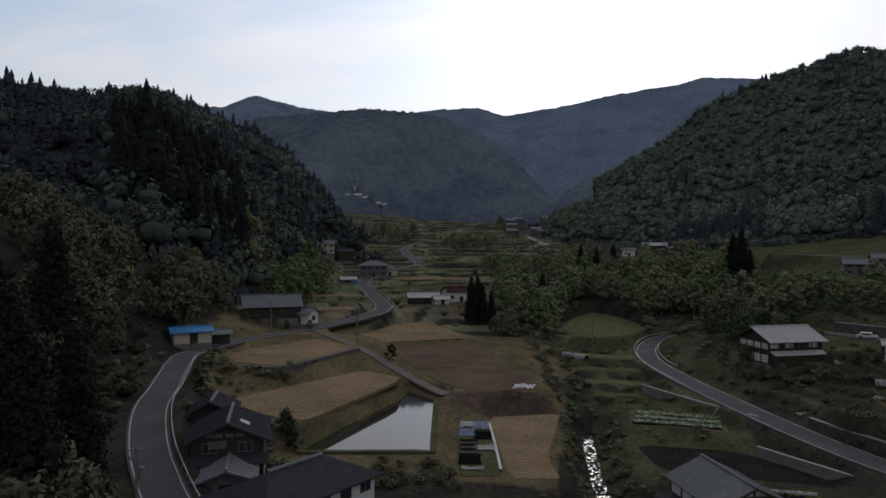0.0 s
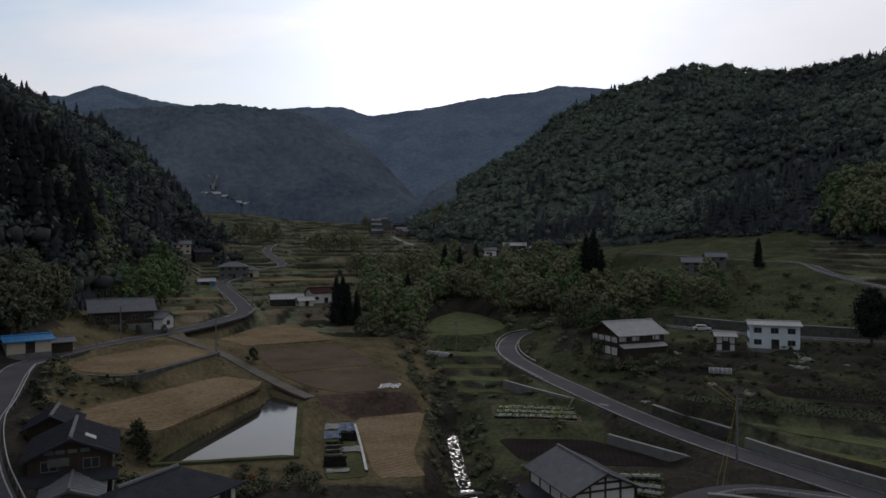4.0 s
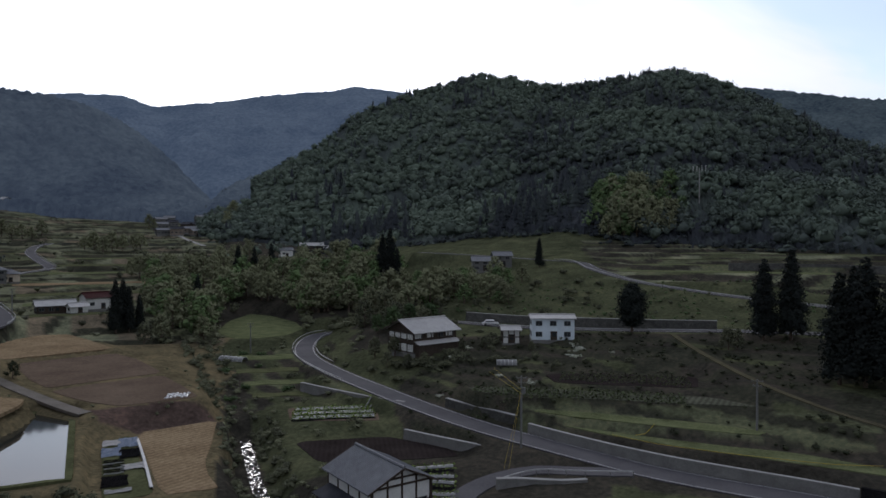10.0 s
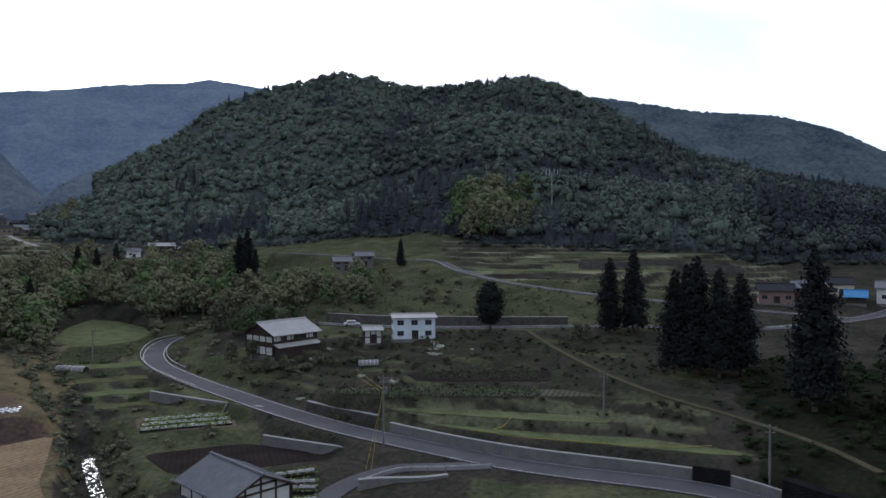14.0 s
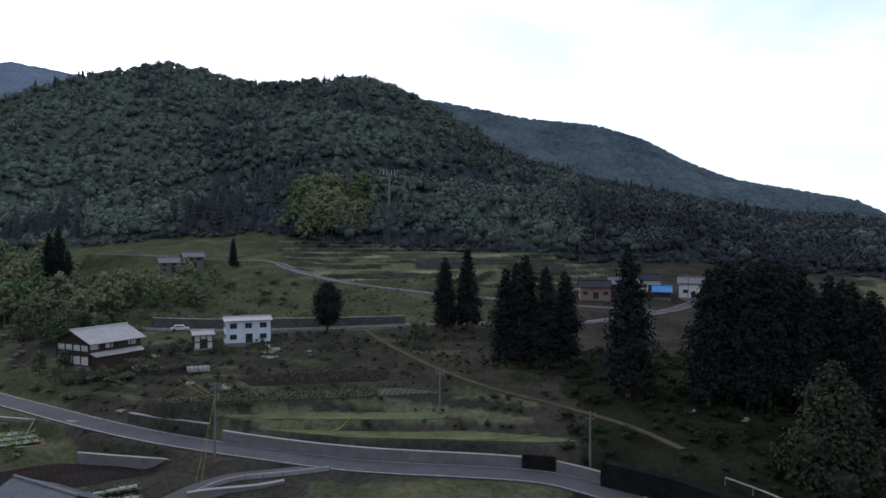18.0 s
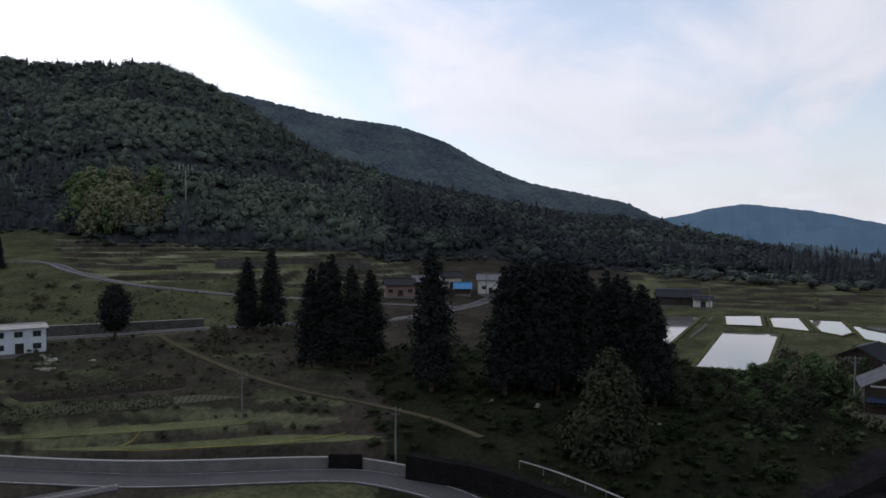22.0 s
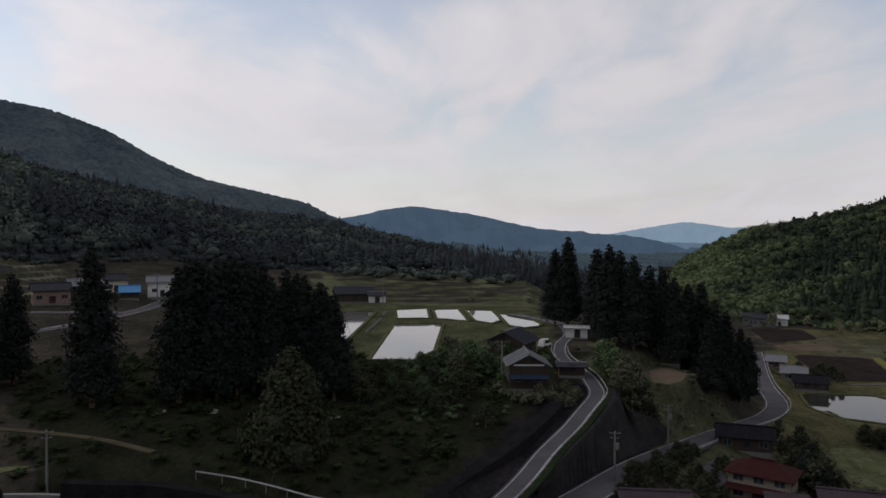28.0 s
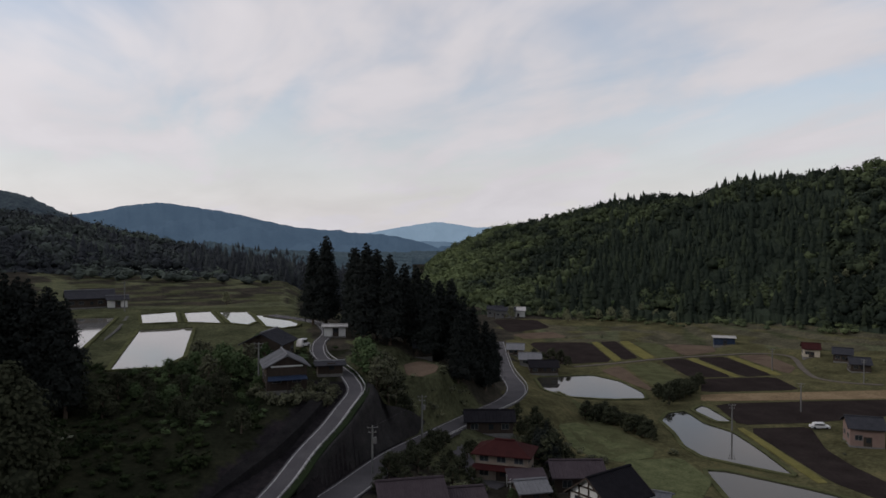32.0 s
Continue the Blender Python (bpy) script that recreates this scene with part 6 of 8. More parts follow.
def boxed(*args, bevel=0.0):
    bm = bmesh.new()
    box(bm, *args)
    if bevel:
        bmesh.ops.bevel(bm, geom=bm.edges[:], offset=bevel, segments=1, affect="EDGES")
    return bm


def slab(p0, p1, p2, p3, thick):
    """A thick four-sided sheet; the corners run round its upper face."""
    bm = bmesh.new()
    top = [bm.verts.new(p) for p in (p0, p1, p2, p3)]
    low = [bm.verts.new(Vector(p) - Vector((0, 0, thick))) for p in (p0, p1, p2, p3)]
    bm.faces.new(top)
    bm.faces.new(low[::-1])
    for k in range(4):
        bm.faces.new((top[k], low[k], low[(k + 1) % 4], top[(k + 1) % 4]))
    bmesh.ops.recalc_face_normals(bm, faces=bm.faces)
    return bm


def ribs(root, p0, p1, p2, p3, n, mat, wide=.05):
    """Standing seams or tile rolls from ridge to eave on a roof slope, joined."""
    bm = bmesh.new()
    p0, p1, p2, p3 = map(Vector, (p0, p1, p2, p3))
    for k in range(1, n):
        t = k / n
        a, b = p0.lerp(p1, t), p3.lerp(p2, t)
        side = (p1 - p0).normalized() * wide
        up = Vector((0, 0, .06))
        vs = [bm.verts.new(q) for q in (a - side, a + up, a + side, b - side, b + up, b + side)]
        bm.faces.new((vs[0], vs[1], vs[4], vs[3]))
        bm.faces.new((vs[1], vs[2], vs[5], vs[4]))
    return part("roof_ribs", bm, mat, root)


def window(root, x, y, z, w, h, face, frame_mat="pole_grey"):
    """face: 0 front, 1 right, 2 back, 3 left; x runs along that face."""
    rot = Matrix.Rotation(face * math.pi / 2, 4, "Z")
    bm = bmesh.new()
    t = .07
    for b in ((x - w / 2, x + w / 2, z, z + t), (x - w / 2, x + w / 2, z + h - t, z + h), (x - w / 2, x - w / 2 + t, z + t, z + h - t), (x + w / 2 - t, x + w / 2, z + t, z + h - t), (x - t / 2, x + t / 2, z + t, z + h - t)):
        box(bm, b[0], b[1], -y - .07, -y + .05, b[2], b[3], rot)
    f = part("window", bm, frame_mat, root)
    for s in (-1, 1):
        bm = bmesh.new()
        box(bm, x + (0 if s > 0 else -w / 2 + t) + t / 2 * (s > 0), x + (w / 2 - t if s > 0 else -t / 2), -y - .03, -y + .02, z + t, z + h - t, rot)
        part("pane", bm, "glass", f)
    return f


def house(name, label, a, r, rot, w, d, h, roof_mat="tile_dark", wall_mat="plaster", pitch=.45, storeys=1, eave=.7, hip=False, timber=False, skirt=False, seams=0, z=None, win=True, category="house", lower_mat=None, group="", door=True, cheap=False):
    x, y = xy(a, r)
    ang = -radians(a) + radians(rot)
    cs = [(x + math.cos(ang) * u * w / 2 - math.sin(ang) * v * d / 2, y + math.sin(ang) * u * w / 2 + math.cos(ang) * v * d / 2) for u in (-1, 1) for v in (-1, 1)]
    gzs = ground_z([c[0] for c in cs], [c[1] for c in cs])[0]
    z = float(np.mean(gzs)) if z is None else z
    drop = max(.6, z - float(gzs.min()) + .4)
    root = new(name)
    root.matrix_basis = Matrix.Translation((x, y, z)) @ Matrix.Rotation(ang, 4, "Z")
    tagged(root, label, category, group)
    rise = pitch * d / 2
    part("foundation", boxed(-w / 2 - .06, w / 2 + .06, -d / 2 - .06, d / 2 + .06, -drop, .32), "concrete", root)
    bm = bmesh.new()
    box(bm, -w / 2, w / 2, -d / 2, d / 2, .32, h)
    if not hip:
        for s in (-1, 1):
            q = [bm.verts.new(p) for p in ((s * w / 2, -d / 2, h), (s * w / 2, d / 2, h), (s * w / 2, 0, h + rise), (s * (w / 2 - .2), -d / 2, h), (s * (w / 2 - .2), d / 2, h), (s * (w / 2 - .2), 0, h + rise))]
            for f in ((0, 1, 2), (5, 4, 3), (0, 2, 5, 3), (1, 4, 5, 2)):
                bm.faces.new([q[k] for k in f])
        bmesh.ops.recalc_face_normals(bm, faces=bm.faces)
    part("wall", bm, wall_mat, root)
    e, ze = eave, h - eave * pitch
    top = h + rise + .14
    if hip:
        half = max(.5, w / 2 - d / 2 * .9)
        R0, R1 = (-half, 0, top), (half, 0, top)
        c = [(-w / 2 - e, -d / 2 - e, ze), (w / 2 + e, -d / 2 - e, ze), (w / 2 + e, d / 2 + e, ze), (-w / 2 - e, d / 2 + e, ze)]
        part("roof_slope", slab(R0, R1, c[1], c[0], .16), roof_mat, root)
        part("roof_slope", slab(R1, R0, c[3], c[2], .16), roof_mat, root)
        for p, q1, q2 in ((R0, c[0], c[3]), (R1, c[2], c[1])):
            part("roof_slope", slab(p, q1, Vector(q1).lerp(Vector(q2), .5), q2, .16), roof_mat, root)
        ridge_len = half
    else:
        for s in (-1, 1):
            pts = ((-w / 2 - e * .8, 0, top), (w / 2 + e * .8, 0, top), (w / 2 + e * .8, s * (d / 2 + e), ze + .14), (-w / 2 - e * .8, s * (d / 2 + e), ze + .14))
            part("roof_slope", slab(*pts, .16), roof_mat, root)
            if seams:
                ribs(root, *pts, seams, roof_mat)
            if not cheap:
                for g in (-1, 1):
                    gx = g * (w / 2 + e * .8)
                    part("verge_board", slab((gx - .06, 0, top + .03), (gx + .06, 0, top + .03), (gx + .06, s * (d / 2 + e), ze + .17), (gx - .06, s * (d / 2 + e), ze + .17), .24), "wood_dark" if timber else roof_mat, root)
        ridge_len = w / 2 + e * .8
    bm = bmesh.new()
    tube(bm, [(-ridge_len, 0, top + .05), (0, 0, top + .05), (ridge_len, 0, top + .05)], [.2, .2, .2], 6)
    part("ridge_cap", bm, roof_mat if roof_mat != "tile_dark" or cheap else "tile_grey", root)
    if lower_mat:
        part("lower_cladding", boxed(-w / 2 - .03, w / 2 + .03, -d / 2 - .03, d / 2 + .03, .3, h * .42), lower_mat, root)
    if timber:
        for s in (-1, 1):
            for fr in (.0, .36):
                for k in range(5):
                    yy = (-.5 + k / 4) * d * .96
                    zt = h + (rise * (1 - abs(yy) / (d / 2)) if fr else 0)
                    zb = h if fr else .32
                    if zt - zb > .3:
                        part("timber_post", boxed(s * (w / 2 + .05) - .05, s * (w / 2 + .05) + .05, yy - .11, yy + .11, zb, zt - .05), "wood_dark", root)
            for zz in (h * .5, h, h + rise * .45):
                hw = d / 2 if zz <= h else d / 2 * (1 - (zz - h) / rise)
                part("timber_beam", boxed(s * (w / 2 + .07) - .05, s * (w / 2 + .07) + .05, -hw, hw, zz - .12, zz + .12), "wood_dark", root)
        for s in (-1, 1):
            n = max(3, int(w / 2.2))
            for k in range(n + 1):
                xx = (-.5 + k / n) * w
                part("timber_post", boxed(xx - .1, xx + .1, s * (d / 2 + .05) - .05, s * (d / 2 + .05) + .05, .32, h - .1), "wood_dark", root)
            part("timber_beam", boxed(-w / 2, w / 2, s * (d / 2 + .07) - .05, s * (d / 2 + .07) + .05, h * .5 - .12, h * .5 + .12), "wood_dark", root)
    if skirt:
        zz = h * .5
        for s in (-1, 1):
            part("lower_roof", slab((-w / 2 - .2, s * d / 2, zz + .45), (w / 2 + .2, s * d / 2, zz + .45), (w / 2 + .8, s * (d / 2 + 1.3), zz - .1), (-w / 2 - .8, s * (d / 2 + 1.3), zz - .1), .14), roof_mat, root)
    if win:
        sh = (h - .3) / storeys
        for st in range(storeys):
            zb = .32 + st * sh + sh * .3
            for face in (0, 1, 3) if cheap else (0, 1, 2, 3):
                L, D = (w, d / 2) if face % 2 == 0 else (d, w / 2)
                n = max(1, int(L / 2.7))
                for k in range(n):
                    if door and face == 0 and st == 0 and k == n // 2:
                        continue
                    window(root, (-.5 + (k + .5) / n) * L, D, zb, 1.5, min(1.15, sh * .5), face)
    if door:
        dr = part("door", boxed(-.9 + (w / 5.4 % .5), .9, -d / 2 - .06, -d / 2 + .04, .3, 2.3), "wood_dark", root)
        part("door_glass", boxed(-.2, .7, -d / 2 - .08, -d / 2 - .06, 1.1, 2.1), "glass", dr)
    return root


def lean_to(root, x0, x1, y0, y1, h0, h1, roof_mat, wall_mat):
    """A low extension of a house under a sloping sheet roof, against its front (y0 < y1)."""
    part("annex_wall", boxed(x0 + .3, x1 - .3, y0 + .4, y1, -.6, h0 - .12), wall_mat, root)
    part("annex_roof", slab((x0, y1, h1), (x1, y1, h1), (x1, y0, h0), (x0, y0, h0), .12), roof_mat, root)


# near farmhouses by the village lane
h1 = house("farmhouse", "dark timber farmhouse with a black tiled roof and white gable", -16.7, 83, -94, 8.4, 7.4, 4.5, "tile_dark", "wood_dark", .44, 2, seams=18)
part("lower_roof", slab((4.2, -4.3, 2.9), (4.2, 4.3, 2.9), (6.0, 4.3, 2.25), (6.0, -4.3, 2.25), .14), "tile_dark", h1)
for _y in (-1.9, -.9, .2, 1.3):
    part("shoji_window", boxed(4.24, 4.3, _y - .42, _y + .42, 4.72, 5.1), "plaster_grey", h1, "pale paper window in the gable")
part("gable_panel", boxed(4.23, 4.28, -2.0, -.1, 3.5, 4.3), "plaster_grey", h1, "pale paper-screened window")
part("roof_light", slab((1.2, 1.2, 5.92), (2.4, 1.2, 5.92), (2.4, 2.2, 5.42), (1.2, 2.2, 5.42), .05), "metal_pale", h1, "pale translucent roof light")
house("shed", "low farm annex with a grey sheet-metal roof below the farmhouse", -16.9, 75.5, -94, 4.6, 4.8, 2.4, "tile_grey", "plaster_grey", .36, seams=8, category="shed")
house("storehouse", "small dark tiled storehouse behind the farmhouse", -17.9, 94, -98, 5.4, 4.6, 3.2, "tile_dark", "wood_dark", .5, seams=10, category="storehouse")
house("farmhouse", "long two-storey house with white walls and black tiled roof", -11.7, 68, 42, 13.5, 7.6, 5.2, "tile_dark", "plaster", .42, 2, hip=True)
house("shed", "low shed with a bright blue sheet-metal roof and cream wall", -19.6, 147, 12, 7, 4.5, 2.6, "metal_blue", "plaster_cream", .25, seams=8, category="shed", win=False)
house("shed", "small grey-roofed open shed beside the lane", -17.8, 152, 10, 5, 4, 2.4, "tile_grey", "wood_dark", .25, category="shed", win=False)
house("farmhouse", "broad old farmhouse with a grey tiled roof at the wood's edge", -13.6, 190, 6, 14, 8.5, 3.6, "tile_grey", "wood_dark", .55, seams=20)
house("storehouse", "small white-walled storehouse beside the old farmhouse", -11.2, 189, -30, 6.5, 5, 3.2, "tile_grey", "plaster", .4, category="storehouse")
house("cottage", "small cottage with a dark roof and pale end wall", -18.4, 200, 15, 7, 5, 3.4, "tile_dark", "plaster", .4)
# houses up the valley
for _a, _r, _rot, _w, _d, _h, _rm, _wm, _st, _hip, _lab in (
        (-9.4, 415, 0, 10, 8, 6, "tile_grey", "plaster_cream", 2, False, "two-storey cream house with a grey roof up the valley"), (-7.9, 420, 10, 9, 8, 6, "tile_dark", "wood_dark", 2, False, "two-storey dark house with a grey roof up the valley"),
        (-5.6, 352, 0, 13, 9, 6, "tile_grey", "plaster_grey", 2, True, "two-storey house with a hipped grey roof beside the lane"), (-4.3, 356, 0, 7, 7, 4, "tile_grey", "plaster_cream", 1, True, "low wing with a hipped grey roof"),
        (-7.6, 300, 5, 6, 4, 2.6, "metal_pale", "metal_blue", 1, False, "small blue hut with a pale roof on a terrace"), (-1.6, 258, 8, 11, 6, 3, "metal_pale", "wood_dark", 1, False, "long low barn with a pale sheet roof"),
        (1.2, 264, 20, 10, 7, 4.2, "metal_red", "plaster", 1, False, "farmhouse with a red sheet-metal roof"), (-.2, 252, 20, 5, 4, 2.4, "metal_pale", "plaster", 1, False, "small white shed beside the red-roofed farmhouse"),
        (30.4, 264, 5, 9, 7, 4, "tile_grey", "plaster_grey", 2, False, "two-storey grey-roofed house by the upper lane"), (31.8, 267, 10, 6.5, 6, 4.4, "tile_grey", "plaster_grey", 2, False, "narrow two-storey house by the upper lane"),
        (16.6, 425, 0, 13, 7, 5, "metal_pale", "wood_dark", 2, False, "long house with a pale roof on the valley side"), (14.6, 420, 10, 7, 6, 4, "tile_grey", "plaster", 1, False, "small house on the valley side"), (18, 424, 0, 6, 5, 3, "metal_pale", "plaster", 1, False, "white shed on the valley side")):
    house("house" if _w > 6.5 else "hut", _lab, _a, _r, _rot, _w, _d, _h, _rm, _wm, .4, _st, hip=_hip, cheap=True, seams=0)
for _k in range(15):
    _a, _r = 5.3 + (_k % 5) * 1.0 + prng.uniform(-.35, .35), 640 + (_k // 5) * 55 + prng.uniform(-20, 20)
    house("house", "small grey-roofed village house far up the valley", _a, _r, prng.uniform(-30, 30), prng.uniform(9, 13), prng.uniform(7, 9), prng.uniform(3.5, 6), prng.choice(["tile_grey", "tile_dark", "tile_grey"]), prng.choice(["plaster_grey", "wood_dark", "plaster_old"]), .4, 1, cheap=True, group="far village houses", door=False)
for _a, _r, _w in HEAD_HOUSES:
    house("house", "pale-roofed house high at the valley's head", _a, _r, prng.uniform(-40, 40), _w * .8, 7, 5, "metal_pale", "plaster_grey", .6, 1, cheap=True, group="houses at the valley's head", door=False)
chan = new("erosion_channel")
chan.matrix_basis = Matrix.Translation((*xy(-7.1, 922), gz(-7.1, 922)))
tagged(chan, "forked pale concrete drain channel on the slope above the houses", "drain channel")
for _n, _u0, _v0, _u1, _v1, _w in (("channel_wall", -.8, -4, -6.5, 15, 2.4), ("channel_wall", .8, -4, 6.5, 15, 2.4), ("channel_outlet", 0, -12, 0, -3, 4)):
    _ax, _ay = math.cos(radians(7.1)), math.sin(radians(7.1))
    _P = [Vector((u * _ax - v * _ay, u * _ay + v * _ax, 0)) for u, v in ((_u0 - _w / 2, _v0), (_u0 + _w / 2, _v0), (_u1 + _w / 2, _v1), (_u1 - _w / 2, _v1))]
    for _q in _P:
        _q.z = float(ground_z(_q.x + chan.location.x, _q.y + chan.location.y)[0][0]) - chan.location.z + 1.4
    part(_n, slab(*_P, 2.4), "concrete_pale", chan)
# farmhouses on the terraced hillside
barn = house("farmhouse", "large old timbered farmhouse with white panels and pale metal roof", 25.4, 163, 38, 12, 9.6, 5.2, "metal_pale", "wood_dark", .42, 2, timber=True, seams=26, eave=1.1)
for _u in (-3.4, -1.1, 1.2, 3.5):
    part("wall_panel", boxed(-6.06, -6.01, _u - .9, _u + .9, 3.3, 4.4), "plaster", barn, "white plaster panel")
    part("wall_panel", boxed(-6.06, -6.01, _u - .95, _u + .95, .6, 2.2), "plaster", barn, "white paper screen panel")
for _u in (-5, -1.5, 4):
    part("wall_panel", boxed(_u - .9, _u + .9, -4.86, -4.81, 3.6, 4.5), "plaster", barn, "white plaster panel")
lean_to(barn, -6, 6, -6.7, -4.8, 2.4, 3.0, "metal_pale", "wood_dark")
house("house", "two-storey house with pale blue-white walls and a flat pale roof", 35.8, 166, 6, 9.6, 6.0, 5.2, "metal_pale", "plaster_blue", .16, 2, seams=18, eave=.5)
house("storehouse", "small black and white storehouse with a pale roof", 32.5, 163, 8, 3.8, 3.2, 3.4, "metal_pale", "plaster", .3, timber=True, category="storehouse", win=False)
h13 = house("farmhouse", "farmhouse with a broad grey tiled roof and white timbered gable", 21.9, 87, -60, 10.8, 8.2, 4.8, "tile_grey", "plaster", .46, 1, timber=True, seams=30, eave=.7)
lean_to(h13, -5, 3, -6.6, -3.8, 2.2, 3.0, "tile_dark", "wood_dark")
# hamlet at the lanes' junction
for _a, _r, _rot, _w, _h, _rm, _wm, _lab in ((63.3, 222, 5, 9, 4, "tile_dark", "plaster_pink", "low house with a dark roof and brownish-pink walls"), (65.4, 228, 10, 8, 4.5, "tile_grey", "wood_dark", "dark timber house at the hamlet"),
                                             (70.6, 240, 0, 8, 5, "tile_grey", "plaster", "grey-roofed white house at the hamlet"), (68.4, 232, 0, 5, 2.2, "metal_blue", "wood_dark", "low shed covered with a bright blue sheet"), (67.3, 246, 15, 7, 4, "tile_dark", "plaster_cream", "dark-roofed house at the hamlet")):
    house("house", _lab, _a, _r, _rot, _w, 7, _h, _rm, _wm, .42, 1, cheap=True)
# houses by the hilltop paddies
house("farmhouse", "long old farmhouse with a brown-grey tiled roof behind the paddies", 85.1, 264, 5, 14, 8.5, 3.4, "tile_dark", "wood_dark", .5, seams=18)
house("storehouse", "white-walled storehouse with a dark roof behind the paddies", 86.9, 260, 5, 6, 4.6, 3, "tile_dark", "plaster", .4, category="storehouse", win=False)
aw = house("farmhouse", "grey tiled house with a plastered gable and blue lower awning", 98.95, 124.5, 97, 7.4, 6.6, 4.4, "tile_grey", "wood_dark", .52, 1, seams=20, eave=.6, door=False)
part("awning", slab((-3.7, 3.1, 2.75), (-3.7, -3.1, 2.75), (-5.0, -3.3, 2.25), (-5.0, 3.3, 2.25), .1), "hut_blue", aw, "blue sheet-metal awning")
for _v in (-2.9, 0, 2.9):
    part("awning_post", boxed(-4.9, -4.78, _v - .06, _v + .06, -.4, 2.3), "wood_dark", aw)
part("gable_board", boxed(-3.78, -3.71, -2.6, 2.6, 4.2, 4.45), "plaster", aw, "white gable board")
house("farmhouse", "dark grey tiled house behind the lane's bend", 97.8, 147, 70, 8.4, 7.6, 3.9, "tile_dark", "wood_dark", .5, 1, seams=18)
house("shed", "small white flat-roofed shed beside the lane", 102.9, 170, 0, 5, 3, 2.6, "metal_pale", "plaster", .1, category="shed", win=False)
house("shed", "small dark-roofed roadside shed", 102.5, 131.5, 5, 4.5, 3, 2.0, "tile_dark", "wood_dark", .2, category="shed", win=False)
house("hut", "small dark wooden shrine hut under the cedars", 109.9, 167, 10, 4, 3.5, 2.8, "tile_dark", "wood_dark", .6, category="hut", win=False)
# village in the lower valley
red = house("house", "two-storey cream house with a red sheet-metal roof", 116.6, 115, -12, 8.4, 5.6, 4.8, "metal_red", "plaster_old", .42, 2, hip=True, skirt=True)
house("house", "long dark-roofed house along the road", 115.3, 141, 4, 9, 5.5, 2.9, "tile_black", "wood_dark", .45, seams=14)
house("house", "low house with purplish ribbed tile roof", 108.9, 94, 10, 8.0, 6.5, 2.3, "tile_plum", "wood_dark", .4, seams=26)
house("house", "low house with purplish ribbed tile roof", 112.4, 94.5, 12, 7.4, 7, 2.3, "tile_plum", "wood_dark", .4, seams=24)
dark = house("farmhouse", "big farmhouse with a steep black roof and timbered white gable", 124.8, 105, 50, 8.6, 7.4, 4.0, "tile_black", "plaster", .72, 2, timber=True, seams=26)
house("house", "brown-roofed wing of the big farmhouse", 122.2, 114.5, 12, 7.6, 6, 3.0, "tile_plum", "wood_dark", .45, seams=14)
house("shed", "small shed with a faded red roof", 126.2, 112, 0, 4, 4, 2.6, "metal_red", "wood_dark", .3, seams=6, category="shed", win=False)
house("shed", "grey-roofed shed beside the big farmhouse", 128, 113, -10, 5, 4.5, 2.6, "tile_grey", "wood_dark", .3, seams=8, category="shed", win=False)
house("shed", "small grey tiled shed beside the carport", 118.6, 105, 20, 4, 4, 2.4, "tile_grey", "wood_dark", .4, seams=8, category="shed", win=False)
house("hut", "dark blue hut with a pale flat roof amid the fields", 133.2, 312, 5, 8, 5, 3.4, "metal_pale", "hut_blue", .1, category="hut", win=False, cheap=True)
for _a, _r, _rot, _w, _h, _rm, _wm, _lab in ((119.6, 236, 8, 9, 2.4, "tile_black", "wood_dark", "dark-roofed house beside the flooded paddy"), (118.6, 247, 0, 7, 2.6, "tile_grey", "plaster_grey", "grey-roofed house beside the road"), (117.4, 270, 0, 6, 2.4, "tile_grey", "plaster_old", "grey-roofed shed beside the road"),
                                             (139, 292, 5, 5.4, 3.4, "metal_red", "plaster_cream", "cream house with a red roof at the wood's edge"), (141.0, 282, 0, 5.6, 3, "tile_dark", "wood_dark", "dark timber house at the wood's edge"), (142.0, 266, 10, 5.6, 2.8, "tile_dark", "wood_dark", "low dark house at the wood's edge"),
                                             (142.3, 176, 12, 6.4, 4.2, "tile_dark", "plaster_pink", "two-storey pink house beside the lane"), (145.2, 176, 5, 6, 3, "metal_pale", "plaster", "pale-roofed house beside the pink house"),
                                             (116.6, 402, 0, 11, 4.5, "tile_dark", "plaster_grey", "grey-roofed farmhouse down the valley"), (117.6, 408, 0, 8, 4, "metal_pale", "plaster", "pale-roofed farmhouse down the valley"), (115.8, 412, 0, 9, 4.5, "tile_dark", "plaster_grey", "dark-roofed farmhouse down the valley")):
    house("house", _lab, _a, _r, _rot, _w, 7, _h, _rm, _wm, .42, 2 if _h > 4.8 else 1, cheap=True)

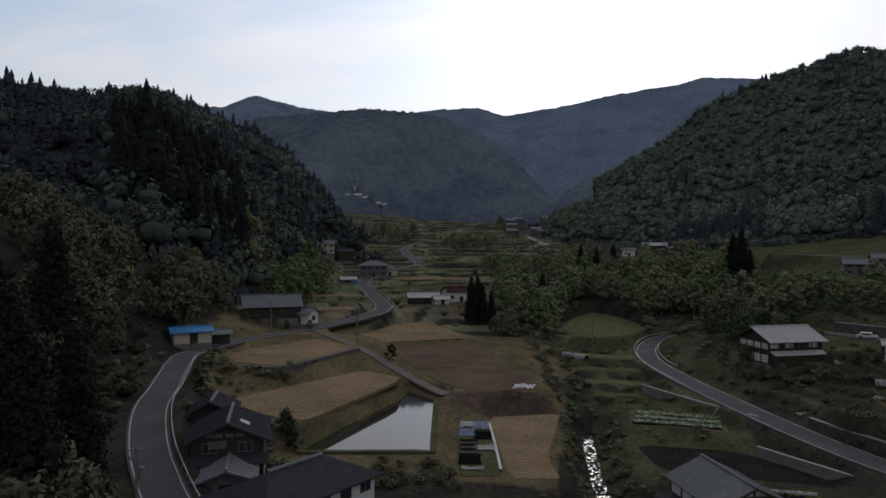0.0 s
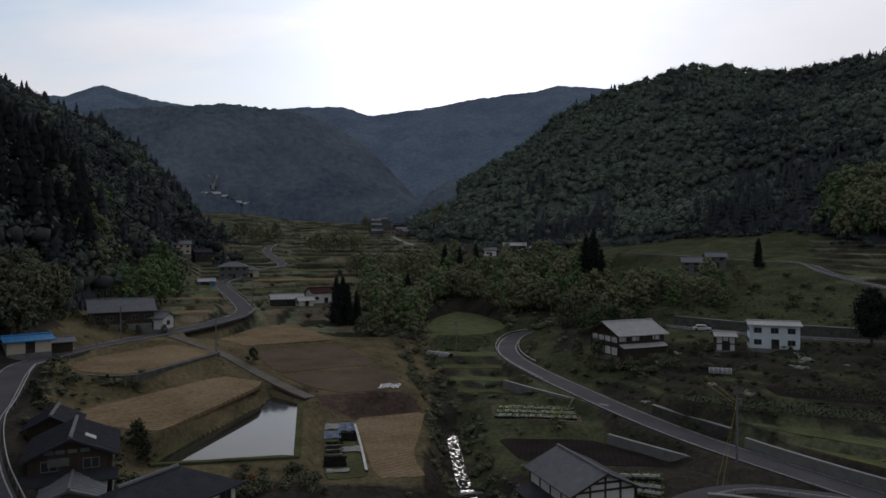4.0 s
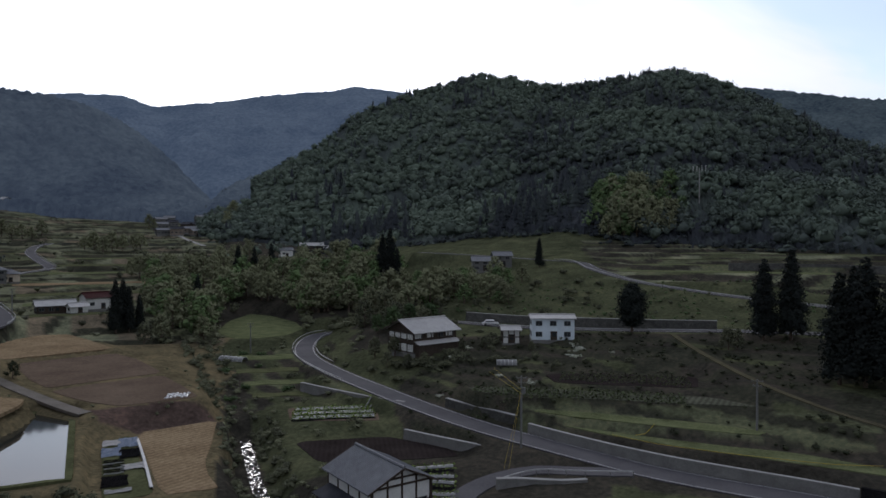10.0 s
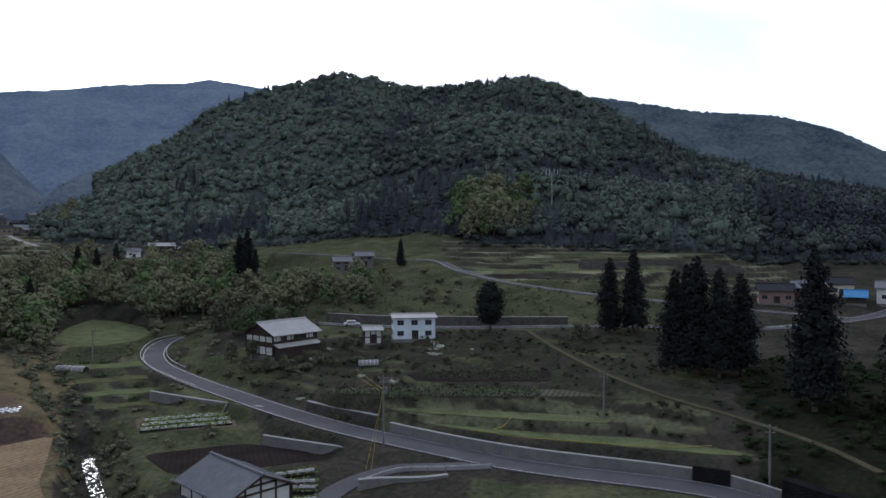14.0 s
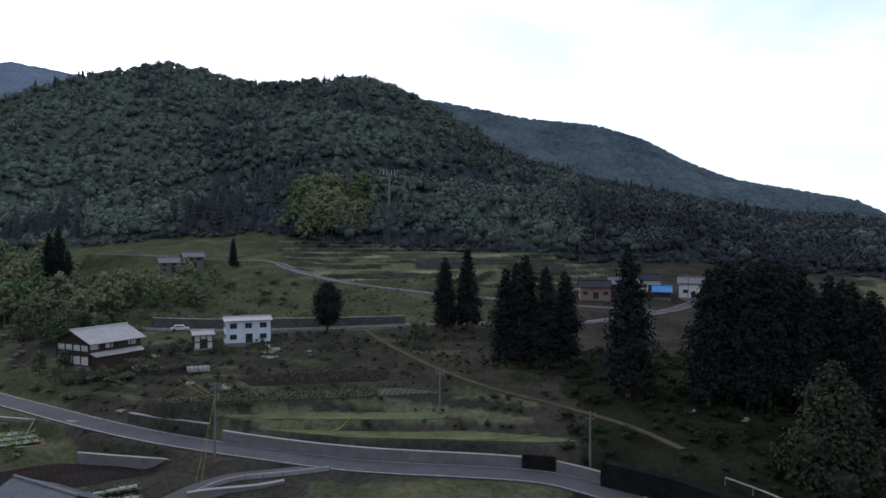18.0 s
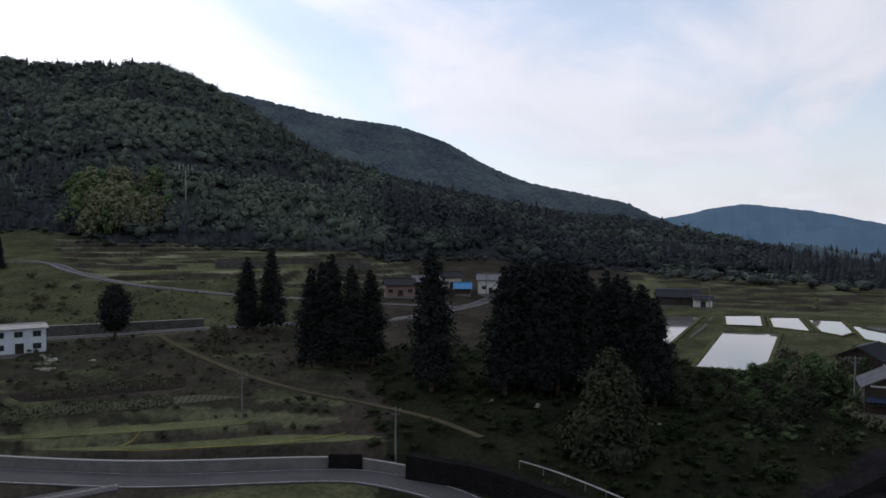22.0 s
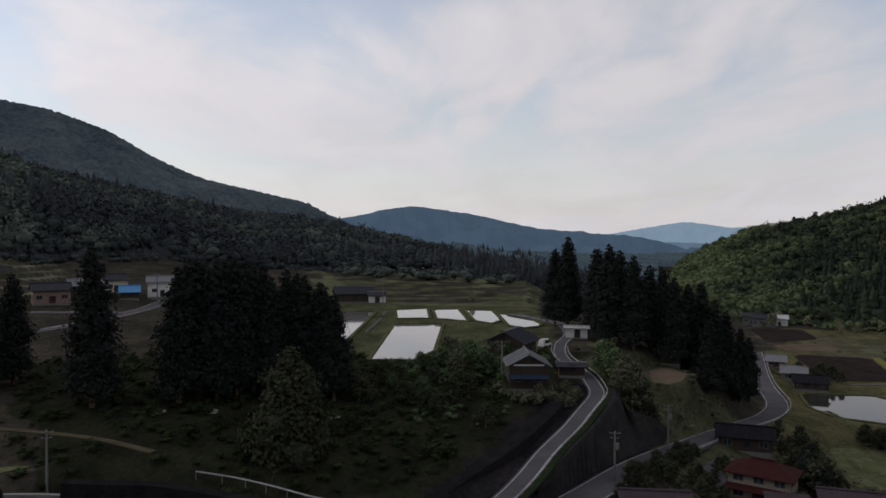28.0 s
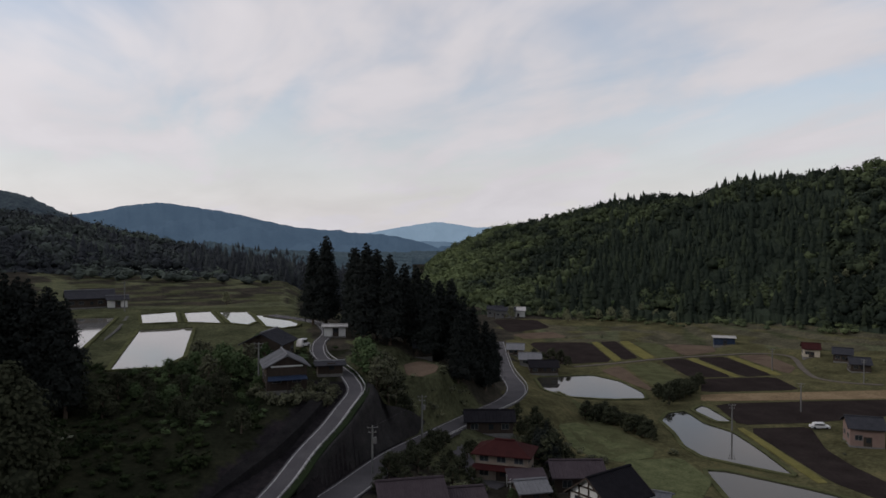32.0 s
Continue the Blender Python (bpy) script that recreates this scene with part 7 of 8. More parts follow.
# ---- walls, rails, poles and small things ----


def wall_along(name, label, knots, top, bottom, thick, mat, coping=True, category="retaining wall"):
    """A wall along polar knots of bearing, range, height; it reaches from bottom below to top above that line."""
    c = smooth_line([(*xy(a, r), z) for a, r, z in knots], 1.5)
    d = np.gradient(c[:, :2], axis=0)
    d /= np.linalg.norm(d, axis=1)[:, None]
    nrm = np.stack([d[:, 1], -d[:, 0]], 1) * thick / 2
    bat = nrm * .5
    rows = [np.column_stack([c[:, :2] + nrm + bat, c[:, 2] - bottom]), np.column_stack([c[:, :2] + nrm, c[:, 2] + top]), np.column_stack([c[:, :2] - nrm, c[:, 2] + top]), np.column_stack([c[:, :2] - nrm - bat, c[:, 2] - bottom])]
    v = np.stack(rows, 1)
    n = len(c)
    idx = np.arange(n * 4).reshape(n, 4)
    f = [np.stack([idx[:-1, k], idx[1:, k], idx[1:, (k + 1) % 4], idx[:-1, (k + 1) % 4]], -1) for k in range(4)]
    f = np.vstack(f + [idx[0][None, ::-1], idx[-1][None]])
    ob = mesh_object(name, v.reshape(-1, 3), f, [M[mat]], smooth=False)
    bm = bmesh.new()
    bm.from_mesh(ob.data)
    bmesh.ops.recalc_face_normals(bm, faces=bm.faces)
    bm.to_mesh(ob.data)
    bm.free()
    tagged(ob, label, category, kind="structure")
    if coping:
        cc = c.copy()
        cc[:, 2] += top + .03
        ribbon("coping", cc, -thick / 2 - .05, thick / 2 + .05, .06, "concrete_pale", .12, ob)
    return ob


M["mulch"] = material("mulch", [rgb(.2, .2, .2), rgb(.36, .36, .36)], 1.0, rough=.5, bump=0.2)
M["tarp_blue"] = material("tarp_blue", [rgb(.06, .1, .18), rgb(.11, .16, .27)], 0.8, rough=.5, bump=0.4)
M["net_black"] = material("net_black", [rgb(.008, .008, .009), rgb(.024, .023, .023)], 0.5, bump=0.9, spec=0, rough=1.0)
M["plastic_film"] = material("plastic_film", [rgb(.12, .12, .12), rgb(.22, .22, .215)], 0.8, rough=.6, spec=.05, bump=0.2)
M["rock_dark"] = material("rock_dark", [rgb(.016, .0155, .016), rgb(.03, .029, .029), rgb(.046, .044, .043)], 0.4, rough=1.0, spec=0, bump=0.9, fine=9, bumpscale=0.3)
M["car_white"] = material("car_white", [rgb(.5, .5, .5), rgb(.58, .58, .58)], 0.5, rough=.25, bump=0, spec=.5)

wall_along("retaining_wall", "grey concrete retaining wall above the road", [(34, 112.6, -.1), (36.1, 109.7, -.3), (40.7, 104.7, -.6), (45.2, 101.2, -.7), (50, 99.7, -.9), (54, 99, -1), (57.6, 98.5, -1.1)], 1.4, .8, .5, "concrete")
wall_along("retaining_wall", "low grey concrete wall beside the road", [(60.4, 97.8, -1.1), (62.5, 96.4, -1.3), (64, 95, -1.4)], 1.2, .6, .4, "concrete")
wall_along("rock_face", "dark rock bank covered with black netting", [(64, 94.6, -1.4), (67, 93, -1.8), (70, 91.4, -2.1), (73, 88.6, -2.4), (78, 84, -3), (84, 81, -3.4), (89, 80.5, -3.2)], 3.0, 1.2, 1.6, "net_black", False, "rock bank")
wall_along("rock_face", "black netting panel over the road wall", [(57.7, 98.1, -1.1), (59, 97.8, -1.1), (60.3, 97.6, -1.1)], 1.9, .4, .5, "net_black", False, "netting")
wall_along("retaining_wall", "grey concrete wall below the road bend", [(15.8, 151, -1), (17.6, 145, -1), (20, 138.4, -1), (22.2, 133.5, -1), (24.0, 130, -.9)], 1.5, 1.2, .5, "concrete")
wall_along("retaining_wall", "grey concrete wall below the road", [(24, 117, -2), (26, 113.6, -2), (28.1, 110.6, -2), (30.2, 108, -2), (32.1, 106, -1.9)], 1.0, 1.2, .5, "concrete")
wall_along("retaining_wall", "grey concrete wall below the side lane", [(31.4, 92.5, -2.4), (33, 92.9, -2.4), (36.6, 92.6, -2.3), (38.6, 93.4, -2.2)], 1.5, 1.5, .6, "concrete")
wall_along("stone_wall", "dark dry-stone wall holding the upper field", [(-17.8, 139, 5.8), (-17.0, 135.6, 5.8), (-13.3, 129.4, 5.8), (-10, 137.4, 5.8), (-6.8, 149.6, 5.8)], 1.8, 1.8, .9, "stone", False, "stone wall")
wall_along("stone_wall", "mossy stone wall beside the road", [(27.4, 127.6, .6), (29.2, 123.2, .5), (31.2, 119.2, .5), (33, 116.2, .4)], 1.2, 1.2, .6, "stone", True, "stone wall")
wall_along("retaining_wall", "grey wall along the hillside lane", [(29, 198, 8.4), (33.4, 187.5, 8.6), (38, 183.2, 8.8), (43, 181, 9), (48.2, 180, 9.4)], 1.9, .8, .6, "stone", True)
wall_along("retaining_wall", "dark wall below the upper lane", [(39.6, 243, 18.5), (42.6, 228.6, 16.2), (46.2, 218.6, 14.6), (50, 210.8, 13.3), (53.2, 208, 12.6)], .8, 1.0, .5, "stone", True)
wall_along("rock_face", "dark rock bank along the climbing lane", [(92, 88, -2), (95, 94, -.8), (97.6, 100, .4), (99.6, 107, 1.6), (101, 114, 2.6), (102, 121, 3.6)], .9, 1.5, 2.4, "net_black", False, "rock bank")
wall_along("retaining_wall", "mossy stone bank of the large paddy", [(83.5, 152, 5), (85.6, 143, 5), (88.4, 148, 5), (91.2, 151, 5)], .6, 1.2, .8, "stone", False)
wall_along("stone_wall", "dark stone wall below the pale terrace", [(49, 262, 21), (53, 266, 21), (58, 268, 20.6), (61, 268, 20)], 1.8, .8, .8, "stone", False, "stone wall")
wall_along("retaining_wall", "bank wall between two flooded paddies", [(85.4, 176, 5.5), (86.9, 205, 5.8), (87.6, 236, 6)], .7, 1.0, .8, "stone", False)


def rock_bank(label, upper, lower, gap, beyond):
    """A rock slope between the outer verge of one lane and the road below it."""
    d = np.gradient(upper[:, :2], axis=0)
    d /= np.linalg.norm(d, axis=1)[:, None]
    top = np.column_stack([upper[:, :2] + np.stack([d[:, 1], -d[:, 0]], 1) * 2.6, upper[:, 2] - .05])
    top = smooth_line([*top[:-4:4], *((*xy(a, r), z) for a, r, z in beyond)], 1.2)
    rows, feet = [], []
    for q in top:
        k = int(np.argmin(np.hypot(lower[:, 0] - q[0], lower[:, 1] - q[1])))
        w = q[:2] - lower[k, :2]
        feet.append([*(lower[k, :2] + w / np.linalg.norm(w) * gap), lower[k, 2] - .2])
    feet = np.pad(np.array(feet), ((14, 14), (0, 0)), "edge")
    for _ in range(30):
        feet[1:-1] = (feet[:-2] + feet[1:-1] + feet[2:]) / 3
    for q, foot in zip(top, feet[14:-14]):
        rows.append([q + (foot - q) * t + np.array([0, 0, .5 * 4 * t * (1 - t) - .03]) for t in np.linspace(0, 1, 9)])
    v = np.array(rows)
    v[:, 1:-1, 2] += (rough(v[:, 1:-1, 0], v[:, 1:-1, 1], 5, 2) + rough(v[:, 1:-1, 0], v[:, 1:-1, 1], 2, 8)) * .12
    n, k = v.shape[:2]
    under = ground_z(v[..., 0].ravel(), v[..., 1].ravel())[0].reshape(n, k)
    v[..., 2] = np.maximum(v[..., 2], under + .12)
    idx = np.arange(n * k).reshape(n, k)
    f = np.stack([idx[:-1, :-1], idx[1:, :-1], idx[1:, 1:], idx[:-1, 1:]], -1).reshape(-1, 4)
    ob = mesh_object("rock_face", v.reshape(-1, 3), f, [M["rock_dark"]])
    tagged(ob, label, "rock bank", kind="structure")


rock_bank("smooth dark rock cutting between the climbing lane and the road", road_hill[8:29], road_main, 3.3, ((106.8, 123.8, 1.6), (108, 126.8, .2), (109.2, 131, -1.8), (110.2, 133.6, -4.2)))
ob = ribbon("verge", road_hill[5:32], 1.55, 2.5, .02, "forest_floor", .25)
tagged(ob, "narrow grass verge outside the climbing lane", "verge", kind="structure")


def offset_line(c, o, t0, t1):
    n = len(c)
    c = c[int(t0 * (n - 1)):int(t1 * (n - 1)) + 1]
    d = np.gradient(c[:, :2], axis=0)
    d /= np.linalg.norm(d, axis=1)[:, None]
    return np.column_stack([c[:, :2] + np.stack([d[:, 1], -d[:, 0]], 1) * o, c[:, 2]])


_post = mesh_of("post", boxed(-.045, .045, -.045, .045, -.4, .66), "pole_grey")


def guard_rail(label, c, h=.62, cable=False):
    root = new("guard_rail")
    root.matrix_basis = Matrix.Translation(c[0])
    tagged(root, label, "guard rail")
    rel = c - c[0]
    rel = rel.copy()
    for k in ((0,) if not cable else (-.25, 0)):
        bm = bmesh.new()
        d = np.gradient(rel[:, :2], axis=0)
        d /= np.linalg.norm(d, axis=1)[:, None]
        nrm = np.stack([d[:, 1], -d[:, 0]], 1)
        prev = None
        hh = .08 if not cable else .05
        for q, nn in zip(rel, nrm):
            ring = [bm.verts.new((q[0] + nn[0] * u, q[1] + nn[1] * u, q[2] + h + k + v)) for u, v in ((-.04, -hh), (.05, -hh), (.02, 0), (.05, hh), (-.04, hh))]
            if prev:
                for j in range(5):
                    bm.faces.new((prev[j], prev[(j + 1) % 5], ring[(j + 1) % 5], ring[j]))
            prev = ring
        part("beam", bm, "paint_white", root)
    step = max(1, int(4.0 / max(.3, np.linalg.norm(c[1, :2] - c[0, :2]))))
    for q in rel[::step]:
        p = new("post", _post)
        p.parent = root
        p.location = q
    return root


guard_rail("white steel guard rail along the village lane", offset_line(road_village, 2.6, .08, .62))
guard_rail("white guard rail along the bend in the upper valley", offset_line(road_valley, 3.1, .1, .95))
guard_rail("white guard rail at the outside of the road's bend", offset_line(road_main, 3.0, .02, .18))
guard_rail("white guard rail along the inside of the bend", offset_line(road_main, -3.0, .02, .14))
guard_rail("white guard rail beside the valley road", offset_line(road_main, 2.95, .62, .95))
guard_rail("white guard rail along the climbing lane", offset_line(road_hill, 1.7, .05, .55), .5)
guard_rail("white guard rail on the lane's inner side", offset_line(road_hill, -1.7, .47, .56), .5)
guard_rail("white guard rail at the top of the lane", offset_line(road_hill, 1.7, .62, .84), .5)
guard_rail("white guard rail along the hillside lane", offset_line(road_middle, 2.7, .18, .8))
guard_rail("white guard rail along the upper lane", offset_line(road_upper, 2.6, .3, .8))
guard_rail("white guard rail on the ramp to the farmhouse", offset_line(lane_bottom, -1.9, .05, .42))
guard_rail("white pipe rail on top of the rock bank", smooth_line([(*xy(73, 91.8), 1.1), (*xy(75.9, 88.6), .9), (*xy(79, 84.6), .7), (*xy(82.4, 80.4), .5), (*xy(86, 78.5), .3)], 1.5))


def cable(label, pts, rad, mat="black", sag=0.0, name="power_line"):
    bm = bmesh.new()
    p = []
    for a, b in zip(pts[:-1], pts[1:]):
        n = 10
        for k in range(n):
            t = k / n
            q = Vector(a).lerp(Vector(b), t)
            q.z -= sag * 4 * t * (1 - t)
            p.append(q)
    p.append(Vector(pts[-1]))
    tube(bm, p, [rad] * len(p), 5)
    return tagged(new(name, mesh_of(name, bm, mat)), label, "cable")


def utility_pole(a, r, h, rot=0.0, transformer=False, mat="pole_grey", z=None, arms=2):
    x, y = xy(a, r)
    z = gz(a, r) if z is None else z
    root = new("utility_pole")
    root.matrix_basis = Matrix.Translation((x, y, z)) @ Matrix.Rotation(radians(rot - a), 4, "Z")
    bm = bmesh.new()
    tube(bm, [(0, 0, -.6), (0, 0, h * .5), (0, 0, h)], [.17, .15, .11], 9)
    part("pole", bm, mat, root)
    for k in range(arms):
        zz = h - .25 - k * .7
        part("crossarm", boxed(-.8 + k * .2, .8 - k * .2, -.2, -.1, zz - .05, zz + .05), "pole_grey", root)
        for u in (-.7, 0, .7) if k == 0 else (-.5, .5):
            bm = bmesh.new()
            tube(bm, [(u, -.15, zz + .04), (u, -.15, zz + .14), (u, -.15, zz + .24)], [.05, .07, .03], 6)
            part("insulator", bm, "concrete", root)
    if transformer:
        bm = bmesh.new()
        tube(bm, [(.36, 0, h - 2.6), (.36, 0, h - 2.2), (.36, 0, h - 1.7)], [.24, .26, .24], 10)
        part("transformer", bm, "pole_grey", root)
    tagged(root, "grey concrete utility pole with crossarms" + (" and a transformer" if transformer else ""), "utility pole", "utility poles")
    return Vector((x, y, z + h - .1))


p_road = utility_pole(33.4, 105, 10.6, transformer=True)
p_field = utility_pole(11.9, 196, 8.0)
p_stub = utility_pole(-6.9, 155, 8.2)
p_lane = utility_pole(-23.4, 61, 8.6, transformer=True)
p_hill = utility_pole(51, 113, 7.6)
p_path = utility_pole(63, 98, 7.6)
p_v1 = utility_pole(105.9, 104, 7.2, transformer=True)
p_v2 = utility_pole(109.9, 127, 8.0, transformer=True)
p_v3 = utility_pole(97.0, 126, 7.6)
p_v4 = utility_pole(87.4, 251, 10.0)
p_v5 = utility_pole(138.4, 202, 7.5)
p_v6 = utility_pole(133.8, 176, 6.5)
p_v7 = utility_pole(-13.6, 176, 7.5)
p_v8 = utility_pole(-4.2, 240, 8)
p_v9 = utility_pole(2.4, 262, 8)
p_v10 = utility_pole(70.3, 226, 9)
p_v11 = utility_pole(136.5, 262, 7.5)
p_v12 = utility_pole(142.3, 250, 7.5)
cable("thin black power line over the terraces", [p_road, p_hill], .018, sag=.6)
cable("thin black power line along the slope", [p_hill, p_path], .018, sag=.5)
cable("thin black power line over the road", [p_v1, p_v2], .018, sag=.5)
cable("yellow guy wire sleeve of the roadside pole", [p_road - Vector((0, 0, 2.0)), Vector((*xy(31.2, 118), 9.0))], .025, "cable_yellow", name="guy_wire")
cable("yellow guy wire sleeve of the roadside pole", [p_road - Vector((0, 0, 2.5)), Vector((*xy(30.8, 117), 8.6))], .025, "cable_yellow", name="guy_wire")
cable("yellow guy wire from the pole down to the lane", [p_road - Vector((0, 0, 1.5)), Vector((*xy(32.4, 97), -1.3))], .018, "cable_yellow", name="guy_wire")
cable("yellow guy wire from the pole down to the lane", [p_road - Vector((0, 0, 2.2)), Vector((*xy(32.0, 97.5), -1.3))], .018, "cable_yellow", name="guy_wire")


def rope(label, knots, rad, mat):
    c = smooth_line([(*xy(a, r), 0) for a, r in knots], 1.2)
    z = ground_z(c[:, 0], c[:, 1])[0] + .35
    bm = bmesh.new()
    tube(bm, [Vector((q[0], q[1], h)) for q, h in zip(c, z)], [rad] * len(c), 5)
    return tagged(new("rope", mesh_of("rope", bm, mat)), label, "rope")


rope("yellow rope along the edge of the grass terrace", [(40.5, 107.5), (44, 104.4), (48, 103), (52, 102.8), (56, 103.6), (59, 106)], .035, "cable_yellow")
rope("yellow hose lying over the grass bank", [(42.3, 108), (43, 109.2), (43.7, 110.6)], .05, "cable_yellow")


def mast(a, r, h):
    x, y = xy(a, r)
    root = new("radio_mast")
    root.matrix_basis = Matrix.Translation((x, y, gz(a, r))) @ Matrix.Rotation(-radians(a), 4, "Z")
    bm = bmesh.new()
    tube(bm, [(0, 0, -1), (0, 0, h * .5), (0, 0, h)], [.34, .3, .24], 10)
    part("pole", bm, "concrete_pale", root)
    part("platform", boxed(-3.2, 3.2, -.3, .3, h - 1.1, h - .95), "pole_grey", root)
    for u in (-3, -1.2, 1.2, 3):
        part("antenna", boxed(u - .13, u + .13, -.55, -.3, h - 1.4, h + 1.4), "plaster", root)
    tagged(root, "pale steel radio mast with panel antennas above the trees", "radio mast")


mast(46.9, 380, 67.0 - gz(46.9, 380))


def car(a, r, rot, label, van=False):
    x, y = xy(a, r)
    root = new("parked_car")
    root.matrix_basis = Matrix.Translation((x, y, gz(a, r) + .05)) @ Matrix.Rotation(radians(rot - a), 4, "Z")
    L, W, H = (3.4, 1.5, 1.85) if van else (4.2, 1.7, 1.45)
    bm = bmesh.new()
    box(bm, -L / 2, L / 2, -W / 2, W / 2, .3, .85)
    top = box(bm, -L * (.48 if van else .36), L * .26, -W * .47, W * .47, .85, H)
    for v in top[4:]:
        v.co.x *= .86
        v.co.y *= .88
    bmesh.ops.bevel(bm, geom=bm.edges[:], offset=.07, segments=2, affect="EDGES")
    part("body", bm, "car_white", root)
    for s in (-1, 1):
        part("side_window", boxed(-L * .3, L * .2, s * W * .465 - .015, s * W * .465 + .015, .95, H - .2), "glass", root)
    part("windscreen", slab((L * .2, -W * .38, H - .12), (L * .2, W * .38, H - .12), (L * .285, W * .42, .9), (L * .285, -W * .42, .9), .03), "glass", root)
    for u in (-.32, .32):
        for s in (-1, 1):
            bm = bmesh.new()
            tube(bm, [(u * L, s * W * .5 - .1, .31), (u * L, s * W * .5, .31), (u * L, s * W * .5 + .06, .31)], [.31, .31, .26], 12)
            wh = part("wheel", bm, "black", root)
            bm = bmesh.new()
            tube(bm, [(u * L, s * W * .5 + .04, .31), (u * L, s * W * .5 + .07, .31), (u * L, s * W * .5 + .08, .31)], [.17, .17, .1], 10)
            part("rim", bm, "steel", wh)
    for s in (-1, 1):
        part("headlight", boxed(L / 2 - .03, L / 2 + .02, s * W * .33 - .16, s * W * .33 + .16, .58, .74), "glass", root)
    tagged(root, label, "car")


car(30.9, 186, 5, "small white car parked on the lane behind the farmhouse")
car(118.3, 108.5, 70, "white kei van parked under the carport", True)
car(100.4, 156, 60, "small white truck parked behind the tiled house", True)
car(139.6, 186, 20, "white car parked near the pink house")


def carport(a, r, rot):
    x, y = xy(a, r)
    root = new("carport")
    root.matrix_basis = Matrix.Translation((x, y, gz(a, r))) @ Matrix.Rotation(radians(rot - a), 4, "Z")
    part("roof", slab((-3, 2.2, 2.9), (3, 2.2, 2.9), (3, -2.2, 2.5), (-3, -2.2, 2.5), .1), "tile_plum", root)
    for u in (-2.7, 2.7):
        for v in (-1.9, 1.9):
            part("post", boxed(u - .07, u + .07, v - .07, v + .07, -.3, 2.55), "steel", root)
    tagged(root, "open carport with a dull brown sheet roof", "carport")


carport(118.3, 109, 10)


def greenhouse(a, r, rot, L, label):
    x, y = xy(a, r)
    root = new("plastic_tunnel")
    root.matrix_basis = Matrix.Translation((x, y, gz(a, r))) @ Matrix.Rotation(radians(rot - a), 4, "Z")
    bm = bmesh.new()
    n = 9
    for k in range(n):
        p0, p1 = math.pi * k / n, math.pi * (k + 1) / n
        q = [bm.verts.new((u, -1.1 * math.cos(p), 1.0 * math.sin(p))) for u, p in ((-L / 2, p0), (L / 2, p0), (L / 2, p1), (-L / 2, p1))]
        bm.faces.new(q)
    bmesh.ops.remove_doubles(bm, verts=bm.verts[:], dist=.01)
    bmesh.ops.solidify(bm, geom=bm.faces[:], thickness=.03)
    part("film", bm, "plastic_film", root)
    for k in range(6):
        u = -L / 2 + L * k / 5
        bm = bmesh.new()
        tube(bm, [(u, -1.13 * math.cos(math.pi * j / 8), 1.03 * math.sin(math.pi * j / 8)) for j in range(9)], [.03] * 9, 5)
        part("hoop", bm, "steel", root)
    tagged(root, label, "plastic tunnel")


greenhouse(32.2, 147, 4, 4, "low white plastic growing tunnel")
greenhouse(10.6, 178, -40, 7, "narrow white plastic growing tunnel by the stream")


def crop_rows(label, a0, a1, r0, r1, rows, per, mat, size, mulch=True):
    """Rows of small plants on mulch beds, one thing."""
    g = np.random.default_rng(int(a0 * 10))
    root = new("vegetable_rows")
    x, y = xy((a0 + a1) / 2, (r0 + r1) / 2)
    root.matrix_basis = Matrix.Translation((x, y, gz((a0 + a1) / 2, (r0 + r1) / 2)))
    for k in range(rows):
        r = r0 + (r1 - r0) * k / max(1, rows - 1)
        aa = np.linspace(a0 + k * .05, a1 - k * .04, per)
        P = np.array([xy(a, r) for a in aa])
        Z = ground_z(P[:, 0], P[:, 1])[0]
        if mulch:
            bm = bmesh.new()
            prev = None
            for (px, py), pz in zip(P, Z):
                ux, uy = px / r, py / r
                ring = [bm.verts.new((px + ux * o - x, py + uy * o - y, pz + h - root.location.z)) for o, h in ((-.35, .05), (-.2, .3), (.2, .3), (.35, .05))]
                if prev:
                    for j in range(3):
                        bm.faces.new((prev[j], prev[j + 1], ring[j + 1], ring[j]))
                prev = ring
            bmesh.ops.recalc_face_normals(bm, faces=bm.faces)
            part("mulch_bed", bm, "mulch" if k % 3 else "net_black", root)
        pts = np.column_stack([P - [x, y], Z - root.location.z + .4])
        pts = np.repeat(pts, 5, 0) + g.normal(0, .14, (len(pts) * 5, 3))
        v, f = cards(pts, np.tile([[0, 0, 1.0]], (len(pts), 1)), size, g, .6)
        ob = mesh_object("crop_strip", v, f, [M[mat]], smooth=False)
        ob.parent = root
        ob["kind"] = "stuff"
    tagged(root, label, "vegetable rows")


crop_rows("rows of green seedlings on white mulch film", 15, 21.6, 126, 134.5, 9, 42, "leaf_light", .2)
crop_rows("rows of leafy vegetables on the hillside terrace", 29.5, 46, 119.5, 126, 6, 60, "leaf", .24, False)
crop_rows("rows of vegetables beside the farmhouse", 24.3, 28.2, 87, 100, 8, 16, "leaf_light", .2)
crop_rows("dark rows of young plants on the dug strip", 36.5, 46.3, 131, 139, 6, 40, "leaf", .2, False)


